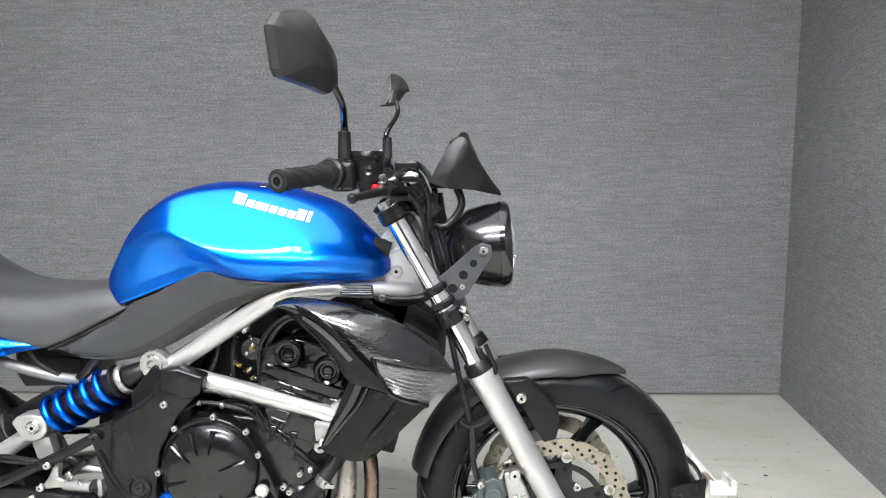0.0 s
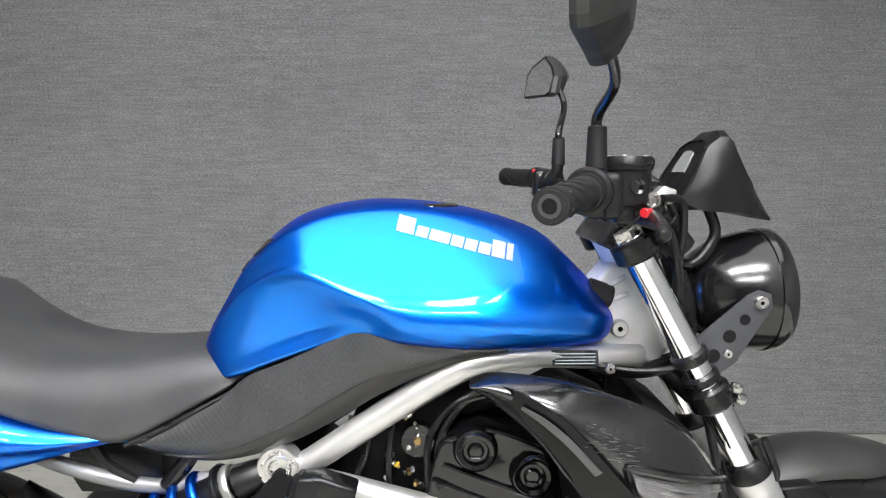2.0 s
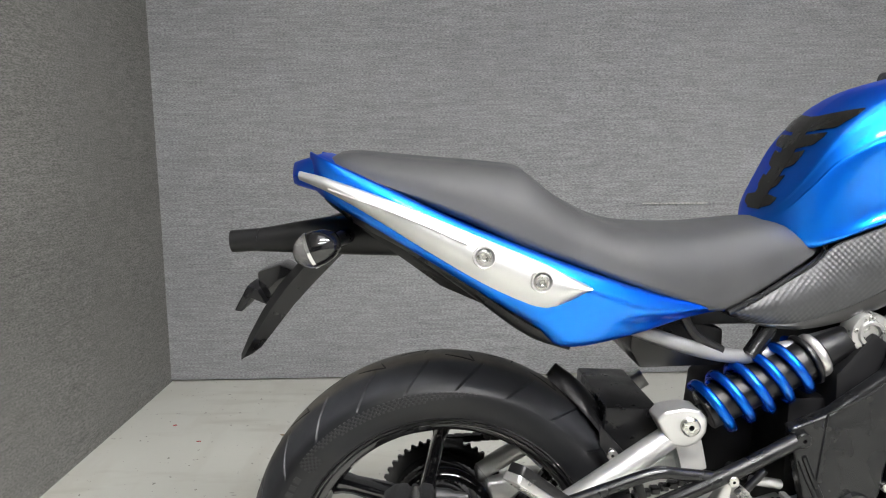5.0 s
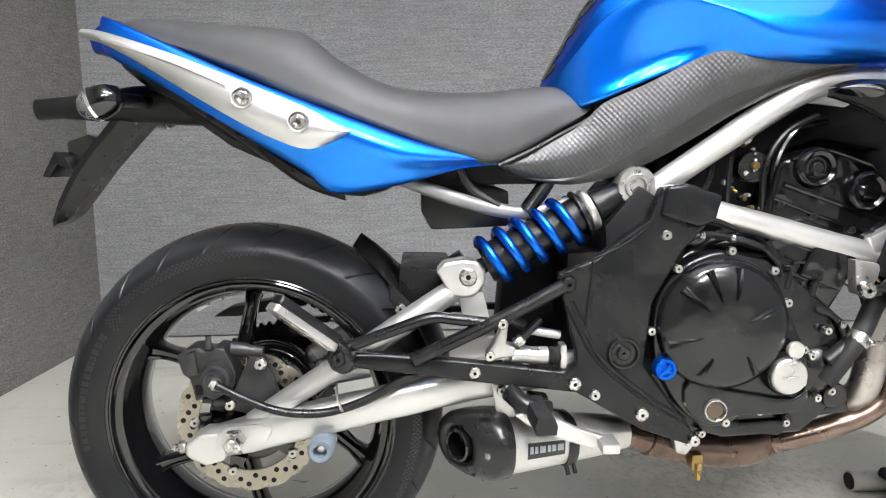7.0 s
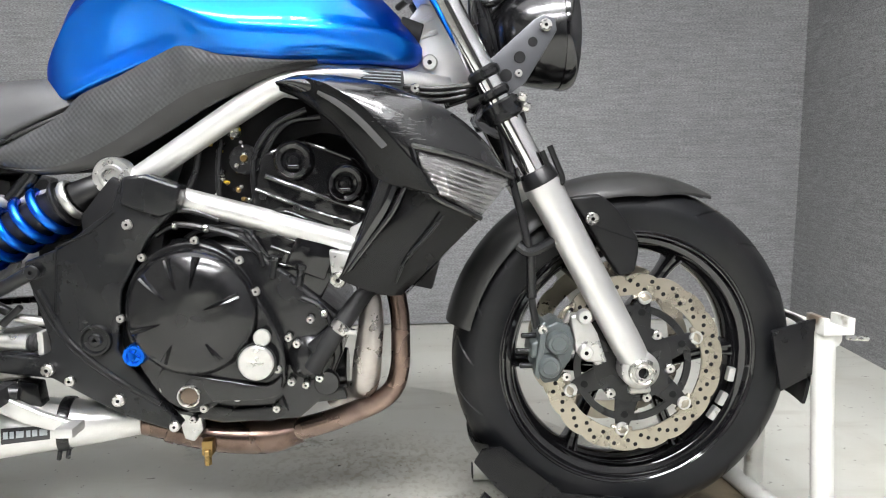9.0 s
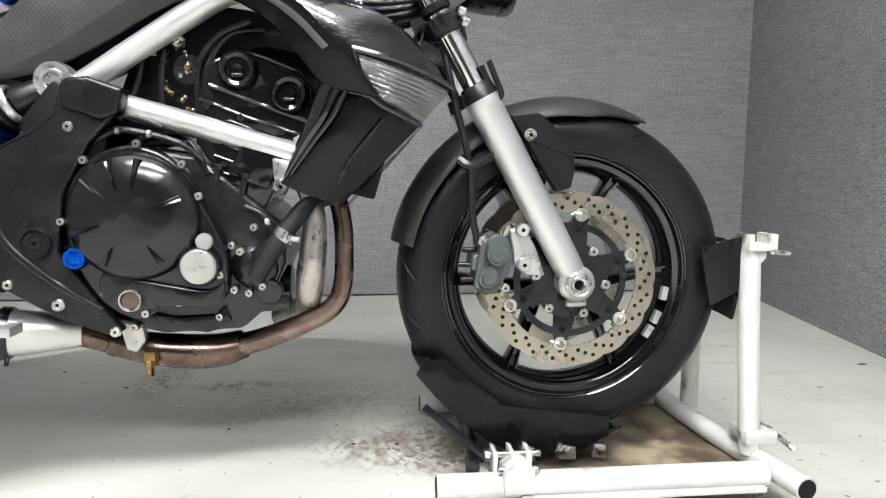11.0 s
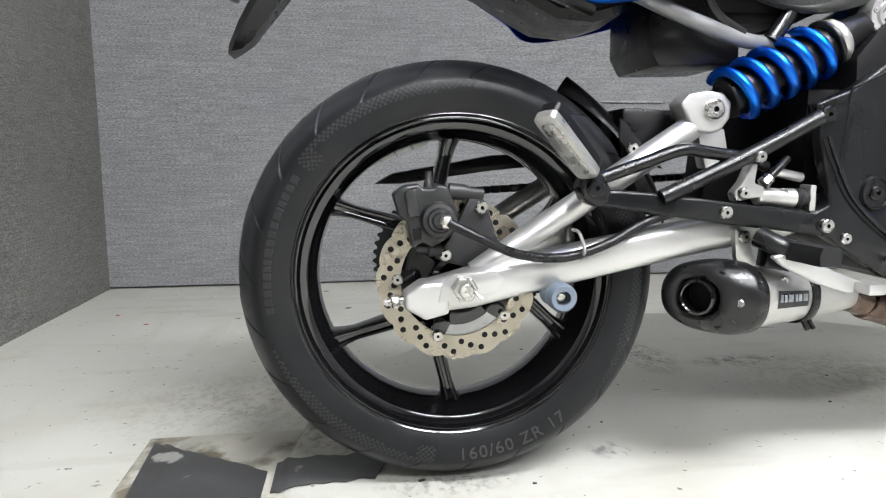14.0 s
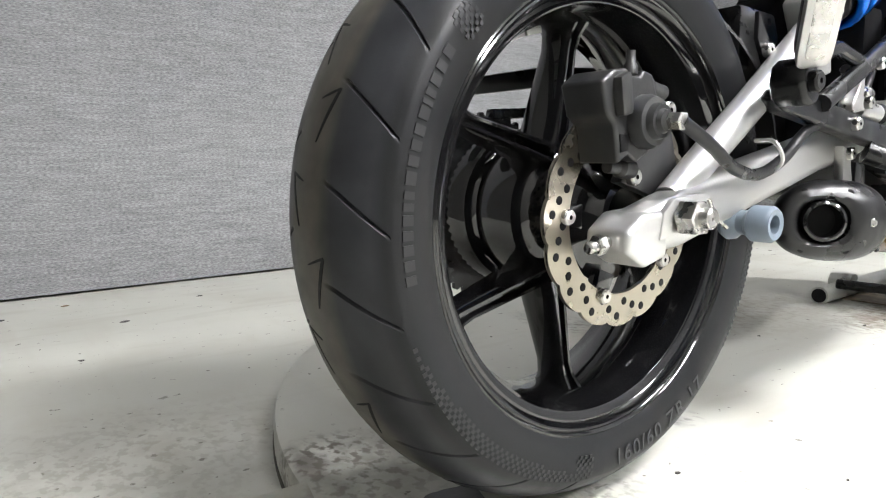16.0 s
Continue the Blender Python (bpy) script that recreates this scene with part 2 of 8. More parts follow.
def painted_floor(name, col, rough, stains):
    """Worn floor paint: cloudy grime, drawn-out scuffs, dark specks and stains with ragged rims."""
    m = mat(name, col, rough, 0, vary=0.06, scale=2.5, fine=60, bump=0.08, dist=0.002, dirt=((0.38, 0.365, 0.31), 0.5, 0.95, 4))
    N, L = m.node_tree.nodes, m.node_tree.links
    b = N["Principled BSDF"]
    tc = N.new("ShaderNodeTexCoord")

    def noise_mask(scale, lo, hi, stretch, detail=6, rot=0.0):
        mp = N.new("ShaderNodeMapping")
        mp.inputs["Scale"].default_value = stretch
        mp.inputs["Rotation"].default_value = (0, 0, rot)
        L.new(tc.outputs["Object"], mp.inputs[0])
        n = N.new("ShaderNodeTexNoise")
        n.inputs["Scale"].default_value, n.inputs["Detail"].default_value = scale, detail
        L.new(mp.outputs[0], n.inputs["Vector"])
        r = N.new("ShaderNodeMapRange")
        r.inputs["From Min"].default_value, r.inputs["From Max"].default_value = lo, hi
        L.new(n.outputs["Fac"], r.inputs["Value"])
        return r.outputs[0]

    def blend(fac, colour):
        src = b.inputs["Base Color"].links[0].from_socket
        x = N.new("ShaderNodeMix")
        x.data_type = "RGBA"
        L.new(fac, x.inputs["Factor"])
        L.new(src, x.inputs["A"])
        x.inputs["B"].default_value = (*colour, 1)
        L.new(x.outputs["Result"], b.inputs["Base Color"])

    def times(a, k):
        q = N.new("ShaderNodeMath")
        q.operation = "MULTIPLY"
        L.new(a, q.inputs[0])
        if isinstance(k, float):
            q.inputs[1].default_value = k
        else:
            L.new(k, q.inputs[1])
        return q.outputs[0]

    blend(times(noise_mask(9, 0.55, 0.72, (0.35, 1.6, 1), 8, 0.5), 0.5), (0.36, 0.345, 0.3))
    blend(times(noise_mask(6, 0.57, 0.72, (1.8, 0.3, 1), 8, 0.2), 0.35), (0.4, 0.385, 0.34))
    blend(times(noise_mask(60, 0.69, 0.72, (1, 1, 1), 4), 0.85), (0.1, 0.09, 0.075))
    blend(times(noise_mask(24, 0.7, 0.73, (0.5, 1.2, 1), 5, 1.1), 0.8), (0.14, 0.13, 0.11))
    for (x, y), (rx, ry), k, c in stains:
        mp = N.new("ShaderNodeMapping")
        mp.vector_type = "POINT"
        mp.inputs["Location"].default_value = (-x / rx, -y / ry, 0)
        mp.inputs["Scale"].default_value = (1 / rx, 1 / ry, 0)
        L.new(tc.outputs["Object"], mp.inputs[0])
        ln = N.new("ShaderNodeVectorMath")
        ln.operation = "LENGTH"
        L.new(mp.outputs[0], ln.inputs[0])
        r = N.new("ShaderNodeMapRange")
        r.inputs["From Min"].default_value, r.inputs["From Max"].default_value = 1.25, 0.2
        L.new(ln.outputs["Value"], r.inputs["Value"])
        soft = times(times(r.outputs[0], noise_mask(22, 0.42, 0.6, (1, 0.8, 1), 12)), k * 0.75)
        blend(soft, [v * 0.8 + 0.06 for v in c])
        blend(times(times(r.outputs[0], noise_mask(75, 0.5, 0.6, (1, 0.75, 1), 12, 0.7)), k * 0.85), [v * 0.8 for v in c])
    return m


M_FLOOR = painted_floor("grey_white_floor_paint", (0.48, 0.48, 0.435), 0.55, FLOOR_STAINS)
M_TABLE = painted_floor("worn_white_platform_paint", (0.475, 0.475, 0.432), 0.56, STAINS)
M_MAT = mat("worn_black_grip_strip", (0.05, 0.05, 0.05), 0.36, 0, vary=0.3, scale=12, bump=0.3, fine=300, dirt=((0.3, 0.3, 0.28), 0.66, 0.71, 11))
M_FOOTGAP = mat("grimy_gap_shade", (0.09, 0.082, 0.07), 0.8, 0, vary=0.5, scale=25, bump=0.4, dirt=((0.35, 0.34, 0.3), 0.5, 0.6, 14))
M_WALL2 = mat("dark_grey_wall_paint", (0.04, 0.04, 0.04), 0.8, 0, vary=0.05, scale=2, bump=0.1)
M_CEIL = mat("white_ceiling_paint", (0.66, 0.66, 0.64), 0.8, 0, vary=0.04, scale=2, bump=0.1)
# glow of the added overhead panel; no lamp is known there
M_FILL_PANEL = mat("unseen_fill_panel", (0.955, 0.965, 1.0), 0.5, 0, vary=0, bump=0, emit=1.9)
M_LAMP = mat("lit_diffuser", (0.955, 0.965, 1.0), 0.5, 0, vary=0, bump=0, emit=61.0)


def carpet(name, col):
    """Looped carpet: fine fibre specks drawn out sideways, faint rows and soft stains."""
    m = mat(name, col, 0.95, 0, vary=0.1, scale=1.6, fine=420, bump=0.5, dist=0.003, stretch=(0.4, 0.4, 1.2), spec=0.2)
    N, L = m.node_tree.nodes, m.node_tree.links
    b = N["Principled BSDF"]
    tc = N.new("ShaderNodeTexCoord")
    for scale, stretch, lo, hi, detail in ((340, (0.3, 0.3, 1.2), 0.66, 1.36, 3), (110, (0.1, 0.1, 1.6), 0.88, 1.12, 4), (24, (0.7, 0.7, 1.0), 0.96, 1.04, 5)):
        src = b.inputs["Base Color"].links[0].from_socket
        mp = N.new("ShaderNodeMapping")
        mp.inputs["Scale"].default_value = stretch
        n = N.new("ShaderNodeTexNoise")
        n.inputs["Scale"].default_value, n.inputs["Detail"].default_value = scale, detail
        L.new(tc.outputs["Object"], mp.inputs[0])
        L.new(mp.outputs[0], n.inputs["Vector"])
        r = N.new("ShaderNodeMapRange")
        r.inputs["From Min"].default_value, r.inputs["From Max"].default_value = 0.34, 0.66
        r.inputs["To Min"].default_value, r.inputs["To Max"].default_value = lo, hi
        L.new(n.outputs["Fac"], r.inputs["Value"])
        mx = N.new("ShaderNodeMix")
        mx.data_type, mx.blend_type = "RGBA", "MULTIPLY"
        mx.inputs["Factor"].default_value = 1
        L.new(src, mx.inputs["A"])
        L.new(r.outputs[0], mx.inputs["B"])
        L.new(mx.outputs["Result"], b.inputs["Base Color"])
    return m


M_CARPET = carpet("grey_wall_carpet", (0.215, 0.216, 0.22))
# left wall's carpet: darker and browner than the back wall's
M_CARPET_DARK = carpet("darker_wall_carpet", (0.165, 0.163, 0.152))


def scales(name, col):
    """Plastic with a moulded pattern of small lozenges."""
    m = mat(name, col, 0.4, 0, vary=0.1, bump=0)
    nt = m.node_tree
    N, L = nt.nodes, nt.links
    b = N["Principled BSDF"]
    tc = N.new("ShaderNodeTexCoord")
    sx = N.new("ShaderNodeSeparateXYZ")
    L.new(tc.outputs["Object"], sx.inputs[0])

    def mth(op, a, k):
        q = N.new("ShaderNodeMath")
        q.operation = op
        L.new(a, q.inputs[0])
        if isinstance(k, float):
            q.inputs[1].default_value = k
        else:
            L.new(k, q.inputs[1])
        return q.outputs[0]

    s1 = mth("SINE", mth("MULTIPLY", sx.outputs["X"], 780.0), 0.0)
    s2 = mth("SINE", mth("MULTIPLY", sx.outputs["Z"], 690.0), 0.0)
    h = mth("MULTIPLY", s1, s2)
    bp = N.new("ShaderNodeBump")
    bp.inputs["Strength"].default_value, bp.inputs["Distance"].default_value = 0.33, 0.0008
    L.new(h, bp.inputs["Height"])
    L.new(bp.outputs[0], b.inputs["Normal"])
    return m


M_SCALES = scales("lozenge_textured_plastic", (0.03, 0.031, 0.032))

# ---- mesh tools ----


def part(name, bm, material, parent=None, label="", sharp=38):
    """Links a bmesh as one mesh object under a thing or a part."""
    bmesh.ops.remove_doubles(bm, verts=bm.verts, dist=1e-6)
    bmesh.ops.recalc_face_normals(bm, faces=bm.faces)
    lim = radians(sharp)
    for f in bm.faces:
        f.smooth = True
    for e in bm.edges:
        if len(e.link_faces) == 2 and e.calc_face_angle(0) > lim:
            e.smooth = False
    me = bpy.data.meshes.new(name)
    bm.to_mesh(me)
    bm.free()
    me.materials.append(material)
    ob = new(name, me)
    ob.parent = parent
    return tagged(ob, label)


def thing(name, label, category, group="", kind=""):
    return tagged(new(name), label, category, group, kind)


def add(dst, *srcs):
    for s in srcs:
        me = bpy.data.meshes.new("t")
        s.to_mesh(me)
        s.free()
        dst.from_mesh(me)
        bpy.data.meshes.remove(me)
    return dst


def flip(bm):
    """The mirror image across the bike's middle plane."""
    b2 = bm.copy()
    for v in b2.verts:
        v.co.y = -v.co.y
    bmesh.ops.reverse_faces(b2, faces=b2.faces)
    return b2


def spline(pts, k=6, closed=False):
    """Catmull-Rom points through pts (tuples of any size)."""
    P = [np.array(p, float) for p in pts]
    n = len(P)
    out = []
    for i in range(n if closed else n - 1):
        p1, p2 = P[i], P[(i + 1) % n]
        p0 = P[(i - 1) % n] if closed or i else p1 - (p2 - p1)
        p3 = P[(i + 2) % n] if closed or i + 2 < n else p2 + (p2 - p1)
        for j in range(k):
            t = j / k
            out.append(0.5 * (2 * p1 + (p2 - p0) * t + (2 * p0 - 5 * p1 + 4 * p2 - p3) * t * t + (3 * p1 - p0 - 3 * p2 + p3) * t ** 3))
    if not closed:
        out.append(P[-1])
    return [tuple(float(v) for v in p) for p in out]


def tube(pts, r, n=12, k=5, caps=True):
    """A round rod along pts; r is one radius or one for each point."""
    rs = list(r) if isinstance(r, (list, tuple)) else [r] * len(pts)
    full = [(*p, q) for p, q in zip(pts, rs)]
    if len(full) > 2 and k > 1:
        full = spline(full, k)
    bm = bmesh.new()
    C = [Vector(p[:3]) for p in full]
    up = Vector((0, 0, 1))
    t0 = (C[1] - C[0]).normalized()
    side = t0.cross(up) if abs(t0.z) < 0.95 else t0.cross(Vector((1, 0, 0)))
    side.normalize()
    rings = []
    for i, c in enumerate(C):
        t = (C[min(i + 1, len(C) - 1)] - C[max(i - 1, 0)]).normalized()
        side = (side - t * side.dot(t)).normalized()
        oth = t.cross(side)
        rings.append([bm.verts.new(c + (side * math.cos(a) + oth * math.sin(a)) * full[i][3]) for a in (2 * math.pi * j / n for j in range(n))])
    for A, B in zip(rings, rings[1:]):
        for j in range(n):
            bm.faces.new((A[j], A[(j + 1) % n], B[(j + 1) % n], B[j]))
    if caps:
        bm.faces.new(rings[0][::-1])
        bm.faces.new(rings[-1])
    return bm


def prism(poly, y0, y1, bevel=0.003, seg=2, taper=0.0):
    """A plate: an outline in x, z drawn out from y0 to y1, with rounded edges."""
    bm = bmesh.new()
    cx, cz = (sum(p[i] for p in poly) / len(poly) for i in (0, 1))
    a = [bm.verts.new((cx + (x - cx) * (1 - taper), y0, cz + (z - cz) * (1 - taper))) for x, z in poly]
    b = [bm.verts.new((x, y1, z)) for x, z in poly]
    bm.faces.new(a)
    bm.faces.new(b[::-1])
    n = len(poly)
    for i in range(n):
        bm.faces.new((a[i], b[i], b[(i + 1) % n], a[(i + 1) % n]))
    bmesh.ops.recalc_face_normals(bm, faces=bm.faces)
    if bevel:
        es = [e for e in bm.edges if e.calc_face_angle(0) > radians(25)]
        bmesh.ops.bevel(bm, geom=es, offset=bevel, segments=seg, profile=0.6, affect="EDGES", clamp_overlap=True)
    return bm


def box(x0, x1, y0, y1, z0, z1, bevel=0.003, seg=2):
    return prism([(x0, z0), (x1, z0), (x1, z1), (x0, z1)], y0, y1, bevel, seg)


def lathe(profile, n=48, closed=False):
    """Turns a profile of (radius, along) round the y axis through the origin."""
    bm = bmesh.new()
    rings = []
    for r, y in profile:
        if r < 1e-6:
            rings.append([bm.verts.new((0, y, 0))])
        else:
            rings.append([bm.verts.new((r * math.cos(2 * math.pi * j / n), y, r * math.sin(2 * math.pi * j / n))) for j in range(n)])
    pairs = list(zip(rings, rings[1:])) + ([(rings[-1], rings[0])] if closed else [])
    for A, B in pairs:
        for j in range(n):
            q = [A[j % len(A)], A[(j + 1) % n % len(A)], B[(j + 1) % n % len(B)], B[j % len(B)]]
            u = []
            for v in q:
                if v not in u:
                    u.append(v)
            if len(u) > 2:
                bm.faces.new(u)
    return bm


def place(bm, at=(0, 0, 0), axis=None, spin=0.0):
    """Moves a lathed mesh: its y axis (from + to -) is laid along axis."""
    m = Matrix.Rotation(spin, 4, "Y")
    if axis is not None:
        m = Vector((0, -1, 0)).rotation_difference(Vector(axis)).to_matrix().to_4x4() @ m
    bmesh.ops.transform(bm, matrix=Matrix.Translation(at) @ m, verts=bm.verts)
    return bm


def rod(p0, p1, r0, r1=None, n=24, bevel=0.0015):
    """A turned pin from p0 to p1 with chamfered ends."""
    p0, p1 = Vector(p0), Vector(p1)
    r1 = r0 if r1 is None else r1
    h = (p1 - p0).length
    c = min(bevel, r0 * 0.45, r1 * 0.45, h * 0.3)
    bm = lathe([(0, 0), (r0 - c, 0), (r0, -c), (r1, -h + c), (r1 - c, -h), (0, -h)], n)
    return place(bm, p0, p1 - p0)


def shell(grid, thick=(0, 0.004, 0)):
    """A skin over a grid of points, given thickness by thick."""
    bm = bmesh.new()
    o = Vector(thick)
    A = [[bm.verts.new(p) for p in row] for row in grid]
    B = [[bm.verts.new(Vector(p) + o) for p in row] for row in grid]
    nu, nv = len(grid), len(grid[0])
    for i in range(nu - 1):
        for j in range(nv - 1):
            bm.faces.new((A[i][j], A[i + 1][j], A[i + 1][j + 1], A[i][j + 1]))
            bm.faces.new((B[i][j], B[i][j + 1], B[i + 1][j + 1], B[i + 1][j]))
    ring = [(i, 0) for i in range(nu)] + [(nu - 1, j) for j in range(1, nv)] + [(i, nv - 1) for i in range(nu - 2, -1, -1)] + [(0, j) for j in range(nv - 2, 0, -1)]
    for (i, j), (k, l) in zip(ring, ring[1:] + ring[:1]):
        bm.faces.new((A[i][j], B[i][j], B[k][l], A[k][l]))
    return bm


def lerp(xs, table, smooth=True):
    """Values of a table [(x, a, b, ...)] at the places xs, by a smooth curve."""
    T = sorted(table)
    out = []
    S = spline([t for t in T], 12) if smooth else T
    SX = np.array([s[0] for s in S])
    for x in xs:
        out.append([float(np.interp(x, SX, [s[i] for s in S])) for i in range(1, len(T[0]))])
    return out


def strip(top, bot, nu=28, nv=8, bulge=0.01, thick=0.004, power=1.0):
    """A panel between two edge lines of (x, y, z) points, bowed outwards."""
    def res(pts):
        s = np.array(spline(pts, 8))
        d = np.r_[0, np.cumsum(np.linalg.norm(np.diff(s, axis=0), axis=1))]
        return [[np.interp(q, d, s[:, i]) for i in range(3)] for q in np.linspace(0, d[-1], nu)]
    g = []
    for a, b in zip(res(top), res(bot)):
        a, b = np.array(a), np.array(b)
        row = []
        for j in range(nv):
            v = j / (nv - 1)
            p = a + (b - a) * v
            p[1] -= bulge * math.sin(math.pi * v) ** power
            row.append(tuple(p))
        g.append(row)
    return shell(g, (0, thick, 0))


def loft(sections, caps=True):
    """A closed body through rings of equally many points."""
    bm = bmesh.new()
    R = [[bm.verts.new(p) for p in s] for s in sections]
    n = len(R[0])
    for A, B in zip(R, R[1:]):
        for j in range(n):
            bm.faces.new((A[j], A[(j + 1) % n], B[(j + 1) % n], B[j]))
    if caps:
        bm.faces.new(R[0][::-1])
        bm.faces.new(R[-1])
    return bm


BOLTS = {}


def bolt(parent, x, y, z, r=0.008, material=None, name="bolt", h=None, out=-1):
    """A socket-head bolt whose head stands out of a face towards -y (out -1) or +y."""
    material = material or M_STEEL
    h = h or r * 0.8
    key = (round(r, 4), round(h, 4), material.name, out)
    if key not in BOLTS:
        bm = lathe([(r * 1.0, 0.002), (r * 1.0, -h * 0.75), (r * 0.82, -h), (r * 0.29, -h), (r * 0.26, -h * 0.4), (0, -h * 0.4)], 14)
        if out > 0:
            bm = flip(bm)
        ob = part(name, bm, material, parent)
        # socket faces take the dark material: shade painted into the recess
        ob.data.materials.append(M_DARK)
        for p in ob.data.polygons:
            if all(math.hypot(ob.data.vertices[i].co.x, ob.data.vertices[i].co.z) < r * 0.3 for i in p.vertices):
                p.material_index = 1
        BOLTS[key] = ob.data
    else:
        ob = new(name, BOLTS[key])
        ob.parent = parent
    ob.location = (x, y, z)
    return ob


# ---- the room ----


def slab(name, x0, x1, y0, y1, z0, z1, material, label, category):
    bm = bmesh.new()
    bmesh.ops.create_cube(bm, size=1)
    for v in bm.verts:
        v.co = ((x0 + x1) / 2 + v.co.x * (x1 - x0), (y0 + y1) / 2 + v.co.y * (y1 - y0), (z0 + z1) / 2 + v.co.z * (z1 - z0))
    ob = part(name, bm, material)
    return tagged(ob, label, category, kind="structure")


slab("floor", -3.2, 4.6, WALL_F - 0.2, WALL_Y + 0.2, FLOOR - 0.12, FLOOR, M_FLOOR, "off-white painted concrete floor with scuffs and dirt specks", "floor")
slab("ceiling", -3.2, 4.6, WALL_F - 0.2, WALL_Y + 0.2, CEIL, CEIL + 0.1, M_CEIL, "plain white painted ceiling", "ceiling")
# unseen front wall, kept dark so flat black faces reflect little
slab("wall_front", -3.2, 4.6, WALL_F - 0.2, WALL_F, FLOOR, CEIL, M_WALL2, "unseen plain dark grey wall closing the room", "wall")


def carpet_wall(name, p, q, z0, z1, label, seed, material=M_CARPET):
    """A carpeted wall from p to q (plan points), slightly uneven, 0.12 m thick away from the room."""
    p, q = Vector((*p, 0)), Vector((*q, 0))
    d = (q - p)
    back = Vector((-d.y, d.x, 0)).normalized()
    nu, nv = 60, 40
    g = []
    for i in range(nu + 1):
        row = []
        for j in range(nv + 1):
            c = p + d * i / nu + Vector((0, 0, z0 + (z1 - z0) * j / nv))
            w = noise.noise(Vector((c.x * 1.3 + seed, c.y * 1.3, c.z * 1.3))) * 0.004
            row.append(c + back * w)
        g.append(row)
    ob = part(name, shell(g, back * 0.12), material)
    return tagged(ob, label, "wall", kind="structure")


SEAM = 0.682
carpet_wall("wall_back", (WALL_L - 0.15, WALL_Y), (WALL_R + 0.2, WALL_Y), SEAM, CEIL, "grey ribbed carpet covering the wall above a seam", 1)
carpet_wall("wall_back_lower", (WALL_L - 0.15, WALL_Y), (WALL_R + 0.2, WALL_Y), FLOOR + 0.008, SEAM - 0.0006, "grey ribbed carpet covering the foot of the wall", 1)
torn = []
for i in range(15):
    x = 0.89 + 0.27 * i / 14
    w = 0.003 + 0.004 * noise.noise(Vector((x * 60, 0, 3)))
    torn.append([(x, WALL_Y - 0.012, 0.688 + 0.002 * noise.noise(Vector((x * 40, 1, 0))) + k * w) for k in (-1, 0, 1)])
tagged(part("loose_seam", shell(torn, (0, 0.004, 0)), mat("frayed_carpet_backing", (0.33, 0.325, 0.31), 0.9, 0, vary=0.4, scale=160, bump=0.4)), "frayed pale strip along the carpet seam", "carpet seam")
carpet_wall("wall_left", (-1.2, WALL_F), (WALL_L, WALL_Y + 0.02), FLOOR, CEIL, "darker brownish grey carpeted side wall meeting the back wall", 2, M_CARPET_DARK)
carpet_wall("wall_right", (WALL_R + 0.015, WALL_Y + 0.02), (1.72, WALL_F), FLOOR, CEIL, "grey carpeted side wall with scuffs near the floor", 3)


def unseen_ceiling_light(x, y, lx, ly, glow):
    e = thing("unseen_ceiling_light", "unseen flat white ceiling light with a bright diffuser", "lamp", "ceiling lights")
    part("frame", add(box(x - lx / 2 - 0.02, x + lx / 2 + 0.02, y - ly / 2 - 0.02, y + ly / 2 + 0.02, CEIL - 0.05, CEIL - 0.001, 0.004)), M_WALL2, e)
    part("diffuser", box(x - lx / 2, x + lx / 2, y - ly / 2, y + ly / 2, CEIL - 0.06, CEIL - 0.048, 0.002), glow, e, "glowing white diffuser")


for lx in (0.35, 1.2):
    for ly in (-3.0, -1.5):
        unseen_ceiling_light(lx, ly, 0.76, 0.46, M_LAMP)
# added dim overhead panel that gives the tank's flat side its pale reflection
unseen_ceiling_light(0.78, -0.35, 2.4, 1.5, M_FILL_PANEL)

# turntable
TC, TR = Vector((0.66, 0.02, 0)), 0.895
tt = lathe([(0, 0), (TR * 0.5, 0), (TR - 0.012, 0), (TR - 0.003, -0.003), (TR, -0.012), (TR, FLOOR - 0.002), (0, FLOOR - 0.002)], 160)
turntable = thing("turntable", "round low display platform in worn white paint with grime", "platform")
tagged(part("platform_disc", place(tt, TC, (0, 0, -1)), M_TABLE, turntable))

# dark band paints in the shaded contact gap where platform meets floor
part("foot_band", place(lathe([(TR - 0.01, FLOOR + 0.0075), (TR + 0.0012, FLOOR + 0.0075), (TR + 0.0018, FLOOR + 0.0055), (TR + 0.0018, FLOOR - 0.001), (TR - 0.01, FLOOR - 0.001)], 160, True), TC, (0, 0, -1)), M_FOOTGAP, turntable, "dark grimy band painting in the contact gap along the platform's foot")

# ramp behind the platform
ramp = thing("ramp", "white painted wedge ramp with worn black grip strip", "ramp")
bm = bmesh.new()
xs = (-0.215, -0.5)
vs = []
for x, zt in zip(xs, (-0.001, FLOOR + 0.004)):
    for y in (0.166, -0.26):
        yy = y + (0.09 if x < -0.3 and y > 0 else 0)
        vs.append((bm.verts.new((x, yy, zt)), bm.verts.new((x, yy, FLOOR))))
(a, a2), (b, b2), (c, c2), (d, d2) = vs
for f in ((a, c, d, b), (a2, b2, d2, c2), (a, b, b2, a2), (c, c2, d2, d), (a, a2, c2, c), (b, d, d2, b2)):
    bm.faces.new(f)
part("wedge", bm, mat("scuffed_ramp_paint", (0.4, 0.39, 0.34), 0.6, 0, vary=0.2, scale=9, bump=0.2, fine=120, dirt=((0.16, 0.14, 0.1), 0.52, 0.66, 13)), ramp)


def slope(x):
    """Height of the ramp and of the platform's rim at x."""
    return float(np.interp(x, (-0.5, -0.215), (FLOOR + 0.004, -0.001))) if x < -0.236 else 0.0


